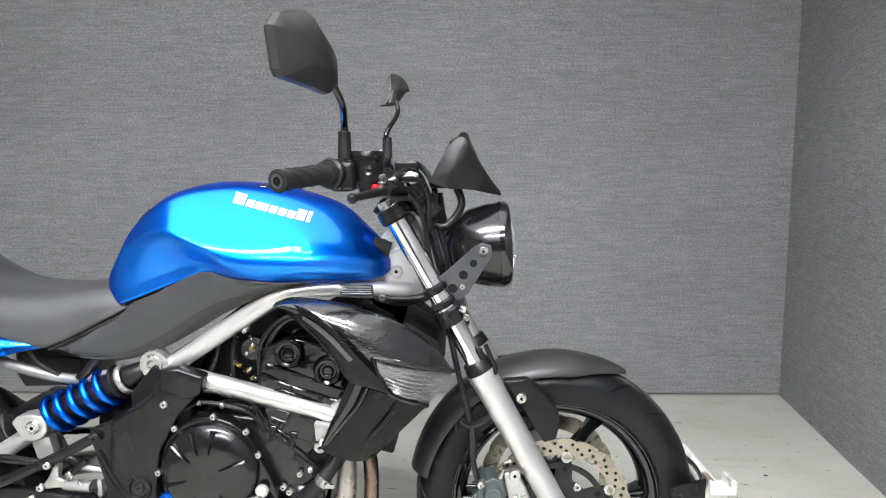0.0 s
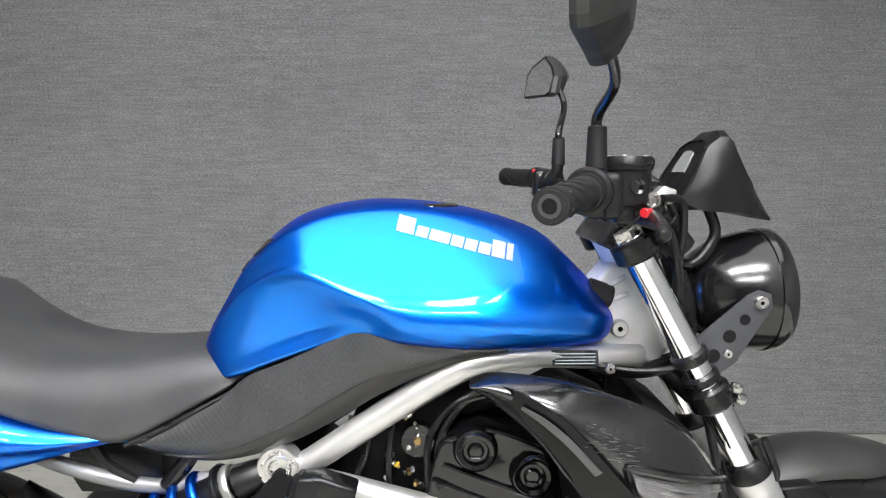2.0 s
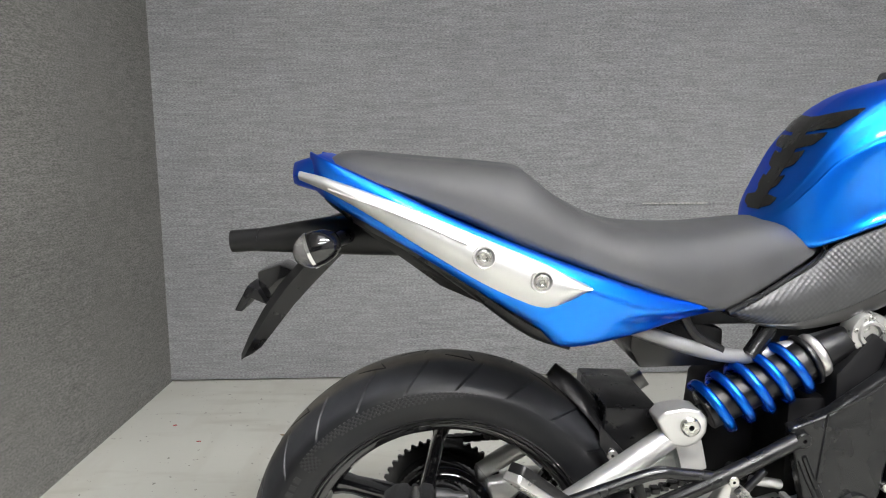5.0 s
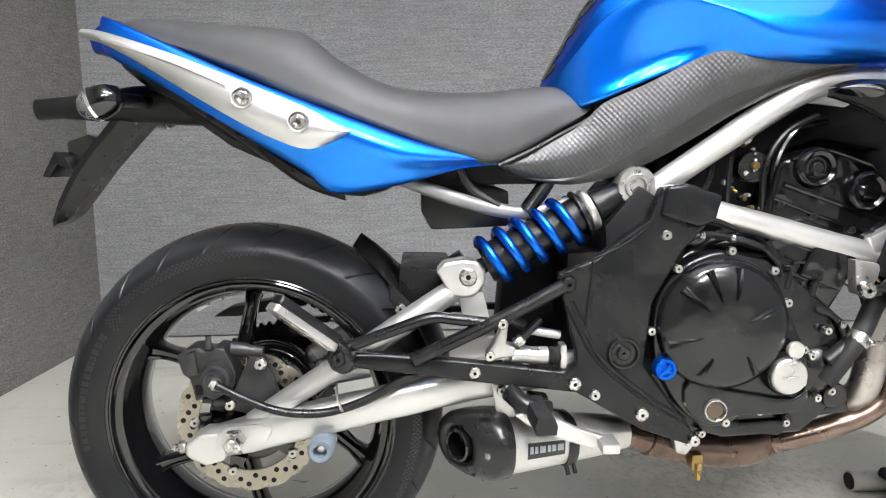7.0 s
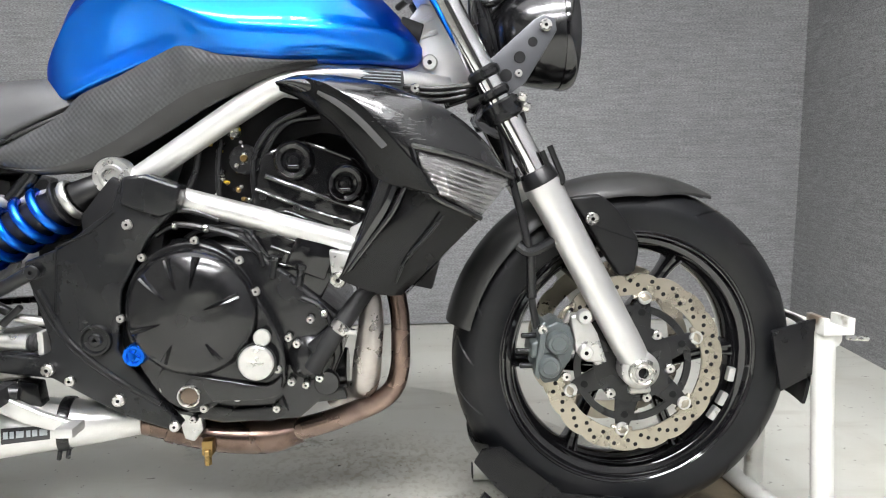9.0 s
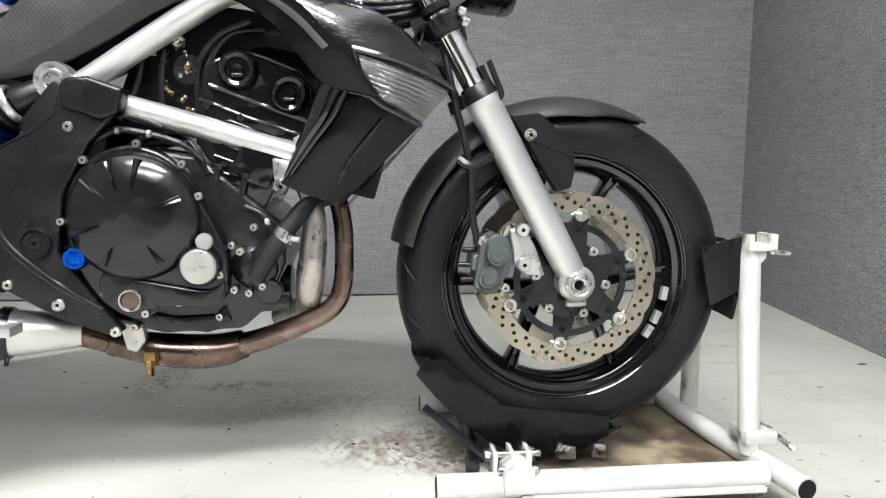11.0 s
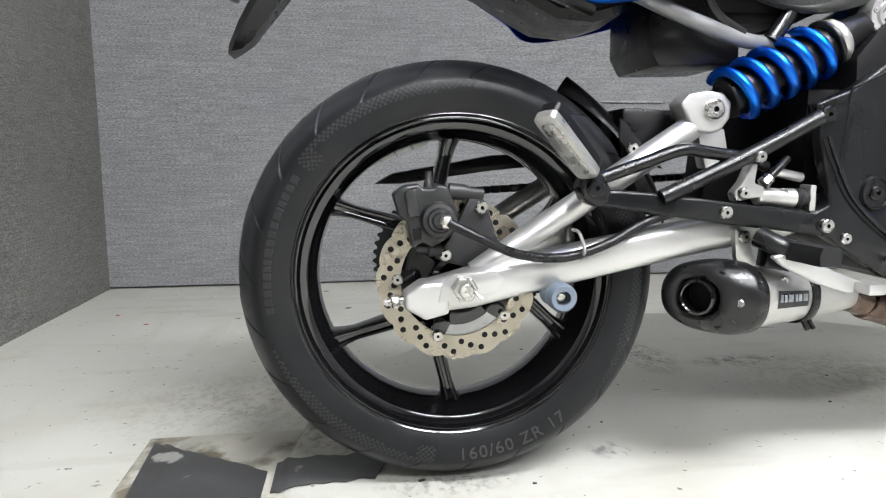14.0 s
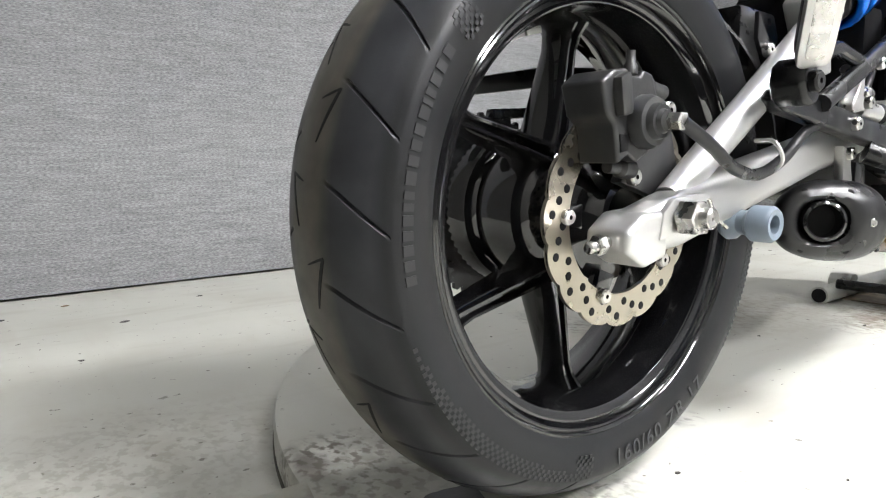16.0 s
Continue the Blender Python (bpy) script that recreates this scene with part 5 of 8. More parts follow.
for i, (p, q) in enumerate(zip(top, bot)):
    k = 1 - 0.3 * min(1.0, i / 5)
    rim_top.append(tuple(Vector(p).lerp(Vector(q), k) - Vector((0, 0.002 + 0.0095 * (1 - k) / 0.3, 0))))
rim_bot = [(a, b - 0.002, c) for a, b, c in bot]
q = strip(top, bot, 44, 10, 0.012, 0.006)
c2 = part("side_cover", flip(q), M_SCALES, bike, "black side cover")
c1 = part("side_cover", q, M_SCALES, bike, "dark grey side cover with a moulded lozenge texture")
part("cover_rim", strip(rim_top, rim_bot, 40, 4, 0.003, 0.004), M_DUSTY, c1, "smooth black lower rim")

# ---- tail ----
top = [(-0.166, -0.06, 0.907), (-0.138, -0.115, 0.897), (-0.06, -0.142, 0.862), (0.03, -0.158, 0.82), (0.12, -0.163, 0.783), (0.2, -0.16, 0.752), (0.29, -0.148, 0.72), (0.36, -0.128, 0.702), (0.398, -0.11, 0.692)]
bot = [(-0.168, -0.07, 0.866), (-0.132, -0.118, 0.843), (-0.072, -0.138, 0.81), (-0.01, -0.146, 0.772), (0.081, -0.151, 0.715), (0.13, -0.15, 0.684), (0.168, -0.146, 0.655), (0.25, -0.137, 0.663), (0.34, -0.122, 0.684), (0.395, -0.108, 0.69)]


def tail_skin(top, bot, n=48):
    """Tail side: a lip under the seat, a round roll along the upper edge and a flatter flank."""
    A = [spline(e, 8) for e in (top, bot)]
    g = []
    for k in range(n):
        u = k / (n - 1)
        a, b = (np.array([np.interp(u * (len(e) - 1), range(len(e)), [p[i] for p in e]) for i in range(3)]) for e in A)
        h = a[2] - b[2]
        f = min(1.0, (h / 0.075) ** 1.3)
        sec = [a + np.array((0, 0.035 * f, -0.004)), a + np.array((0, 0.012 * f, 0.001)), a + np.array((0, -0.004 * f, 0)), a + np.array((0, -0.0145 * f, -0.011 * f)),
               a + np.array((0, -0.0185 * f, -0.026 * f)), a + (b - a) * 0.55 + np.array((0, -0.0195 * f, 0)), a + (b - a) * 0.85 + np.array((0, -0.016 * f, 0)), b + np.array((0, -0.007 * f, 0))]
        g.append([Vector(p) for p in spline([tuple(p) for p in sec], 4)])
    return shell(g, (0, 0.004, 0))


part("tail_panel", flip(tail_skin(top, bot)), M_BLUE, bike, "glossy metallic blue tail panel", 60)
part("tail_panel", tail_skin(top, bot), M_BLUE, bike, "glossy metallic blue tail panel with a rolled upper edge", 60)
S = []
for u in np.linspace(0, 1, 9):
    x = -0.193 + 0.084 * u
    w = 0.05 + 0.07 * u ** 0.55
    zt, zb = 0.892 + 0.012 * min(1, u * 2) - 0.02 * max(0, u - 0.55) / 0.45, 0.864 - 0.02 * u
    half = spline([(0, zb), (w * 0.8, zb), (w, zb + 0.012), (w, zt - 0.016), (w * 0.75, zt), (0, zt + 0.003)], 3)
    S.append([(x, -y, z) for y, z in half] + [(x, y, z) for y, z in half[-2:0:-1]])
part("tail_cowl", loft(S), M_BLUE, bike, "blue tail end cowl")
part("tail_lamp", box(-0.19, -0.172, -0.05, 0.05, 0.86, 0.89, 0.006, 3), mat("dark_smoked_lamp", (0.03, 0.004, 0.004), 0.1, 0, coat=0.5, bump=0), bike, "dark smoked tail lamp")
# grab rail
top = [(-0.172, -0.118, 0.883), (-0.128, -0.148, 0.873), (-0.035, -0.176, 0.841), (0.05, -0.19, 0.806), (0.13, -0.19, 0.772), (0.168, -0.187, 0.753), (0.195, -0.183, 0.739)]
bot = [(-0.172, -0.116, 0.872), (-0.128, -0.148, 0.856), (-0.076, -0.166, 0.828), (-0.01, -0.182, 0.788), (0.054, -0.188, 0.75), (0.1, -0.188, 0.727), (0.135, -0.187, 0.715), (0.165, -0.185, 0.721), (0.195, -0.182, 0.736)]
rail = part("grab_rail", strip(top, bot, 36, 9, 0.009, 0.014), M_SILVER, bike, "silver cast grab rail with two bolts", 50)
part("grab_rail", flip(strip(top, bot, 36, 9, 0.009, 0.014)), M_SILVER, bike, "silver cast grab rail")
part("rail_groove", tube([(-0.13, -0.157, 0.862), (-0.03, -0.187, 0.827), (0.04, -0.1985, 0.797)], 0.0016, 6), M_SILVER, rail)
for (x, z) in ((0.06, 0.781), (0.13, 0.75)):
    part("bolt_recess", place(lathe([(0.0, -0.001), (0.0105, -0.001), (0.0118, -0.005), (0.0132, -0.0055), (0.014, -0.004), (0.0145, 0.004), (0, 0.004)], 28), (x, -0.196, z)), M_SILVER, rail)
    part("grab_bolt", place(lathe([(0, -0.003), (0.003, -0.003), (0.004, -0.0055), (0.0065, -0.006), (0.0075, -0.004), (0.0092, -0.0035), (0.0098, 0)], 24), (x, -0.1975, z)), M_STEEL, rail, "steel flange bolt")
# under-tail tray, mudguard and rear lamps
q = strip([(-0.15, -0.05, 0.85), (-0.12, -0.07, 0.832), (-0.05, -0.09, 0.795), (0.04, -0.115, 0.735), (0.12, -0.14, 0.684), (0.18, -0.138, 0.655)],
          [(-0.15, -0.045, 0.84), (-0.11, -0.06, 0.81), (-0.04, -0.085, 0.775), (0.04, -0.105, 0.722), (0.12, -0.13, 0.666), (0.18, -0.13, 0.643)], 24, 5, 0.003, 0.01)
ut = part("undertail", q, M_BLACK, bike, "black plastic undertail")
tray = []
for x, z, w in ((-0.12, 0.815, 0.05), (-0.05, 0.765, 0.07), (0.011, 0.722, 0.085), (0.069, 0.695, 0.08), (0.115, 0.668, 0.08), (0.15, 0.65, 0.08), (0.2, 0.646, 0.08), (0.235, 0.655, 0.08), (0.255, 0.672, 0.08)):
    tray.append([(x, -w, z + 0.05), (x, -w * 1.02, z + 0.012), (x, -w * 0.9, z), (x, 0, z - 0.004), (x, w * 0.9, z), (x, w * 1.02, z + 0.012), (x, w, z + 0.05)])
part("tray", shell(tray, (0.004, 0, 0.006)), M_BLACK, ut)
holder = part("plate_holder", loft([[(x - d, -w, z), (x - d * 0.4, -w * 1.05, z + 0.004), (x + d, -w * 0.7, z + 0.008), (x + d, w * 0.7, z + 0.008), (x - d * 0.4, w * 1.05, z + 0.004), (x - d, w, z)] for x, z, w, d in
              ((-0.12, 0.79, 0.03, 0.04), (-0.162, 0.752, 0.034, 0.03), (-0.199, 0.712, 0.036, 0.027), (-0.225, 0.68, 0.036, 0.023), (-0.249, 0.645, 0.034, 0.019), (-0.268, 0.615, 0.03, 0.014), (-0.276, 0.604, 0.026, 0.008))]), M_BLACK, bike, "black blade-shaped number plate holder", 30)
part("plate_lamp", prism([(-0.287, 0.682), (-0.266, 0.72), (-0.252, 0.712), (-0.24, 0.69), (-0.262, 0.7), (-0.276, 0.68)], -0.04, 0.03, 0.003), M_BLACK, holder)
part("lamp_stay", prism([(-0.257, 0.735), (-0.222, 0.746), (-0.2, 0.735), (-0.222, 0.7), (-0.254, 0.69)], -0.02, 0.04, 0.006), M_GLOSS, holder)


def indicator(y):
    """A short turn signal: round black body with a wedge-shaped clear lens at its rear."""
    s = -1 if y < 0 else 1
    q = part("indicator", tube([(-0.12, y * 0.35, 0.79), (-0.13, y * 0.7, 0.789), (-0.14, y, 0.787)], [0.011, 0.01, 0.012], 12), M_BLACK, bike, "black rear turn signal with clear lens")
    part("lamp_body", place(lathe([(0, 0.03), (0.012, 0.026), (0.02, 0.014), (0.0235, 0.0), (0.0235, -0.012), (0, -0.012)], 28), (-0.148, y, 0.785), (-0.93, 0, -0.36)), M_GLOSS, q)
    part("lens", place(lathe([(0.0232, -0.011), (0.0225, -0.018), (0.017, -0.028), (0.008, -0.034), (0, -0.035)], 28), (-0.148, y, 0.785), (-0.93, 0, -0.36)), M_LENS, q, "clear lens")
    part("lens_rim", place(lathe([(0.0225, -0.009), (0.0245, -0.009), (0.0245, -0.0135), (0.0225, -0.0135)], 28, True), (-0.148, y, 0.785), (-0.93, 0, -0.36)), M_CHROME, q)
    return q


indicator(-0.125)
indicator(0.125)
part("holder_arm", tube([(-0.05, -0.01, 0.785), (-0.12, -0.02, 0.788), (-0.16, -0.025, 0.788), (-0.24, -0.03, 0.784), (-0.25, -0.03, 0.784), (-0.287, -0.03, 0.782)], [0.03, 0.029, 0.026, 0.0175, 0.0165, 0.016], 20), M_MATTE, holder, "tapered black plastic arm")

# ---- frame ----
for s in (1, -1):
    f = (lambda b: b) if s == 1 else flip
    fr = part("frame_spar", f(tube([(0.6, -0.1, 0.634), (0.64, -0.1, 0.659), (0.723, -0.1, 0.714), (0.797, -0.1, 0.762), (0.857, -0.1, 0.795), (0.93, -0.092, 0.806), (1.02, -0.075, 0.8), (1.1, -0.045, 0.792)], [0.018, 0.018, 0.0185, 0.019, 0.019, 0.0185, 0.0175, 0.0165], 20)), M_SILVER, bike, "silver tubular frame spar")
    part("down_tube", f(tube([(0.66, -0.105, 0.63), (0.695, -0.105, 0.621), (0.82, -0.104, 0.587), (0.95, -0.102, 0.55), (0.985, -0.1, 0.54)], 0.0185, 20)), M_SILVER, bike, "silver tubular engine cradle tube")
    if s == 1:
        part("frame_gusset", prism([(0.835, 0.775), (0.9, 0.79), (0.96, 0.79), (0.91, 0.765)], -0.096, -0.09, 0.002), M_SILVER, fr)
        # warning label with plain bars
        part("label", strip([(0.965, -0.1025, 0.815), (1.03, -0.0915, 0.812)], [(0.967, -0.1025, 0.794), (1.032, -0.0915, 0.789)], 8, 5, 0.002, 0.001), M_STICKER, fr, "black warning label")
        for k in range(4):
            z = 0.81 - 0.0045 * k
            part("label_line", tube([(0.97, -0.1042, z), (1.0, -0.0992, z - 0.001), (1.026, -0.0945, z - 0.002)], 0.0009, 5), M_WHITE, fr)
        bolt(fr, 1.048, -0.088, 0.786, 0.0075)
head = part("steering_head", prism([(1.0, 0.82), (1.05, 0.79), (1.13, 0.775), (1.145, 0.8), (1.09, 0.92), (1.06, 0.925), (1.04, 0.9)], -0.035, 0.035, 0.008, 3), M_CAST, bike, "silver cast steering head bracket")
bolt(head, 1.072, -0.035, 0.831, 0.013, M_ALU, h=0.012)
for a in ((1.035, 0.88, 1.08, 0.905), (1.025, 0.86, 1.085, 0.88)):
    part("cast_rib", tube([(a[0], -0.036, a[1]), (a[2], -0.036, a[3])], 0.004, 8), M_CAST, head)
# pivot boss with ring of bolts
bo = part("pivot_boss", place(lathe([(0, -0.004), (0.011, -0.004), (0.013, -0.009), (0.017, -0.009), (0.019, -0.006), (0.027, -0.006), (0.029, -0.002), (0.029, 0.02), (0, 0.02)], 40), (0.598, -0.113, 0.656)), M_ALU, bike, "round silver cast frame boss")
for a in range(5):
    bolt(bo, 0.598 + 0.022 * math.cos(a * 1.2566 + 0.4), -0.118, 0.656 + 0.022 * math.sin(a * 1.2566 + 0.4), 0.0035, M_STEEL)

# ---- rear-set side plate ----
o = [(0.623, 0.655), (0.655, 0.66), (0.702, 0.638), (0.696, 0.608), (0.655, 0.564), (0.615, 0.492), (0.603, 0.402), (0.649, 0.335), (0.69, 0.283), (0.672, 0.275), (0.6, 0.302), (0.505, 0.36), (0.355, 0.38), (0.19, 0.404), (0.172, 0.416), (0.183, 0.428),
     (0.283, 0.419), (0.485, 0.392), (0.506, 0.402), (0.505, 0.42), (0.484, 0.503), (0.478, 0.535), (0.532, 0.556), (0.607, 0.61)]
plate = part("footrest_plate", prism(o, -0.15, -0.128, 0.005, 3), M_PLATE, bike, "matte black footrest hanger plate")
part("plate_cover", prism([(0.628, 0.657), (0.66, 0.66), (0.709, 0.643), (0.699, 0.606), (0.676, 0.598), (0.621, 0.617)], -0.156, -0.12, 0.006, 3), M_PLATE, plate)
# grooves drawn as thin dark rods, their shade put into the colour
for pts in ([(0.49, 0.49), (0.507, 0.452), (0.535, 0.405), (0.595, 0.353), (0.668, 0.307)], [(0.527, 0.556), (0.522, 0.511), (0.516, 0.454)], [(0.528, 0.556), (0.575, 0.578), (0.612, 0.606)]):
    part("plate_groove", tube([(x, -0.1502, z) for x, z in pts], 0.0016, 6), M_DARK, plate)
part("plate_lip", tube([(0.498, -0.1495, 0.495), (0.516, -0.1495, 0.455), (0.543, -0.1495, 0.409), (0.601, -0.1495, 0.358), (0.66, -0.1495, 0.318)], 0.004, 8), M_PLATE, plate)
part("pivot_recess", place(lathe([(0.007, -0.002), (0.017, -0.002), (0.0195, -0.006), (0.0225, -0.006), (0.024, -0.001), (0.024, 0.004), (0.007, 0.004)], 32, True), (0.573, -0.15, 0.418)), M_BRACKET, plate)
bolt(plate, 0.573, -0.148, 0.418, 0.0105, M_ENGINE)
for (x, z, r) in ((0.492, 0.521, 0.011), (0.502, 0.375, 0.0095), (0.601, 0.326, 0.0095), (0.63, 0.588, 0.0075), (0.532, 0.357, 0.0075), (0.358, 0.395, 0.0085), (0.68, 0.283, 0.008)):
    bolt(plate, x, -0.151, z, r, M_STEEL if r != 0.011 else M_BRACKET)
part("hanger_tube", tube([(0.175, -0.152, 0.436), (0.24, -0.15, 0.458), (0.295, -0.15, 0.476), (0.33, -0.148, 0.473), (0.39, -0.146, 0.464)], 0.0085, 12), M_BRACKET, plate, "black bent brace tube")
part("hanger_tube", tube([(0.27, -0.15, 0.415), (0.4, -0.15, 0.474), (0.487, -0.15, 0.519)], 0.0105, 12, 2), M_BRACKET, plate, "black brace tube")
bolt(plate, 0.398, -0.158, 0.467, 0.0075)
bolt(plate, 0.38, -0.155, 0.42, 0.0075)
# folded passenger peg
def pegplate(x0, z0, x1, z1, w, ya, yb, r):
    """A bar with rounded ends from one plan point to another, in x and z."""
    d = Vector((x1 - x0, z1 - z0)).normalized()
    nn = Vector((-d.y, d.x))
    o2 = []
    for k in range(7):
        a = math.pi * k / 6
        o2.append(Vector((x1, z1)) + nn * w * math.copysign(abs(math.cos(a)) ** r, math.cos(a)) + d * w * math.sin(a) ** r)
    for k in range(7):
        a = math.pi + math.pi * k / 6
        o2.append(Vector((x0, z0)) + nn * w * math.copysign(abs(math.cos(a)) ** r, math.cos(a)) - d * w * abs(math.sin(a)) ** r)
    return prism([tuple(v) for v in o2], ya, yb, 0.0025, 2)


def bar_along(p0, p1, nrm, w, t0, t1, rnd=0.5):
    """A flat bar with rounded ends from p0 to p1; nrm: its broad face; it reaches from t0 to t1 along nrm."""
    p0, p1 = Vector(p0), Vector(p1)
    a = (p1 - p0).normalized()
    nn = (Vector(nrm) - a * Vector(nrm).dot(a)).normalized()
    q = pegplate(0, 0, (p1 - p0).length, 0, w, -t1, -t0, rnd)
    m = Matrix((a, -nn, a.cross(-nn))).transposed().to_4x4()
    bmesh.ops.transform(q, matrix=Matrix.Translation(p0) @ m, verts=q.verts)
    return q


PN, P0, P1 = (-0.8, -0.6, 0.0), (0.153, -0.19, 0.457), (0.101, -0.222, 0.508)
pg = part("passenger_peg", bar_along(P0, P1, PN, 0.0158, -0.003, 0.008), M_ALU, bike, "folded aluminium passenger footpeg")
part("peg_pad", bar_along(Vector(P0).lerp(Vector(P1), 0.06), Vector(P0).lerp(Vector(P1), 0.94), PN, 0.009, 0.007, 0.0095), M_STEEL, pg)
part("peg_rubber", bar_along(P0, P1, PN, 0.0145, -0.016, -0.003), M_BLACK, pg)
part("peg_mount", prism([(0.158, 0.413), (0.172, 0.406), (0.186, 0.41), (0.191, 0.425), (0.182, 0.444), (0.168, 0.455), (0.155, 0.447), (0.151, 0.43)], -0.184, -0.148, 0.006, 3), M_BRACKET, pg)
bolt(pg, 0.169, -0.184, 0.43, 0.0105, M_BRACKET)
# heel-side bits: brake pedal, lever linkage and rider peg
pd = part("brake_pedal", prism([(0.412, 0.338), (0.43, 0.345), (0.455, 0.341), (0.5, 0.318), (0.546, 0.302), (0.55, 0.292), (0.522, 0.287), (0.475, 0.302), (0.43, 0.324)], -0.178, -0.166, 0.004, 3), M_SILVER, bike, "silver brake pedal")
part("pedal_tip", box(0.53, 0.556, -0.205, -0.165, 0.289, 0.304, 0.004), M_SILVER, pd)
rp = part("rider_peg", loft([[(x + a, y, 0.347 + b) for a, b in ((-0.013, -0.012), (0.013, -0.012), (0.015, 0.0), (0.011, 0.011), (-0.011, 0.011), (-0.015, 0.0))] for x, y in ((0.443, -0.15), (0.443, -0.18), (0.445, -0.235), (0.446, -0.24))]), M_GRIP, bike, "black rubber rider footpeg")
part("peg_bracket", tube([(0.41, -0.145, 0.362), (0.43, -0.17, 0.35), (0.465, -0.165, 0.345)], [0.015, 0.013, 0.01], 10), M_BRACKET, rp)
lk = part("master_cylinder", prism([(0.397, 0.457), (0.408, 0.458), (0.405, 0.432), (0.419, 0.427), (0.419, 0.413), (0.398, 0.411), (0.379, 0.407), (0.375, 0.419), (0.387, 0.434)], -0.141, -0.122, 0.004, 3), M_ALU, bike, "silver rear brake master cylinder casting")
part("cylinder_body", rod((0.412, -0.13, 0.414), (0.467, -0.13, 0.411), 0.0115, 0.0135), M_ALU, lk)
part("boot", place(lathe([(0, -0.011), (0.012, -0.011), (0.014, -0.007), (0.012, -0.003), (0.014, 0.001), (0.011, 0.005), (0.012, 0.009), (0, 0.01)], 20), (0.474, -0.13, 0.411), (1, 0, 0)), M_GRIP, lk, "black ribbed rubber boot")
part("end_plate", box(0.484, 0.493, -0.142, -0.118, 0.394, 0.429, 0.002), M_ALU, lk)
part("hose_stub", rod((0.425, -0.132, 0.434), (0.458, -0.128, 0.466), 0.0062, 0.005), M_BRACKET, lk)
part("hose_union", rod((0.42, -0.133, 0.43), (0.43, -0.132, 0.44), 0.0095, 0.0085, 8), M_STEEL, lk)
part("linkage", rod((0.442, -0.118, 0.447), (0.488, -0.116, 0.438), 0.0068), M_ALU, lk)
part("linkage", rod((0.41, -0.115, 0.467), (0.436, -0.115, 0.452), 0.0075), M_BRACKET, lk)

# ---- shock absorber ----
s0, s1 = Vector((0.352, -0.1, 0.53)), Vector((0.598, -0.1, 0.655))
ax = (s1 - s0).normalized()
sh = part("shock_absorber", rod(s0 + ax * 0.03, s0 + ax * 0.2, 0.0285, 0.0285), M_BLACK, bike, "black gas shock absorber with blue coil spring")
part("shaft", rod(s0, s0 + ax * 0.26, 0.012), M_BLACK, sh)
u = ax.orthogonal().normalized()
v = ax.cross(u)
pts = []
for i in range(0, 5 * 20 + 1):
    t = i / 20
    along = 0.035 + 0.148 * (t / 5) + (0 if 0.5 < t < 4.5 else 0)
    pts.append(s0 + ax * along + (u * math.cos(2 * math.pi * t) + v * math.sin(2 * math.pi * t)) * 0.036)
part("coil_spring", tube(pts, 0.0074, 12, 1), M_SPRING, sh, "glossy blue coil spring")
part("spring_seat", rod(s0 + ax * 0.186, s0 + ax * 0.192, 0.037, 0.037, 32), M_BLACK, sh)
q = lathe([(0.026, 0), (0.03, 0), (0.032, -0.003), (0.032, -0.009), (0.03, -0.012), (0.026, -0.012)], 16, True)
part("preload_ring", place(q, s0 + ax * 0.196, ax), M_ALU, sh, "silver notched preload ring")
part("upper_body", rod(s0 + ax * 0.21, s0 + ax * 0.27, 0.024, 0.017), M_BLACK, sh)
part("lower_eye", rod((0.352, -0.118, 0.53), (0.352, -0.08, 0.53), 0.017), M_BRACKET, sh)

# ---- swingarm ----


def arm():
    S = []
    for x, zc, h, w, yc in ((-0.045, 0.288, 0.014, 0.016, -0.125), (-0.03, 0.291, 0.022, 0.019, -0.125), (0.03, 0.302, 0.027, 0.021, -0.124), (0.08, 0.312, 0.026, 0.021, -0.122),
                            (0.16, 0.327, 0.026, 0.021, -0.116), (0.26, 0.345, 0.025, 0.02, -0.11), (0.36, 0.362, 0.024, 0.02, -0.1), (0.46, 0.375, 0.024, 0.02, -0.095), (0.56, 0.4, 0.024, 0.02, -0.09)):
        ring = []
        for k in range(20):
            a = 2 * math.pi * k / 20
            ca, sa = math.cos(a), math.sin(a)
            ring.append((x, yc + w * math.copysign(abs(ca) ** 0.6, ca), zc + h * math.copysign(abs(sa) ** 0.6, sa)))
        S.append(ring)
    return loft(S)


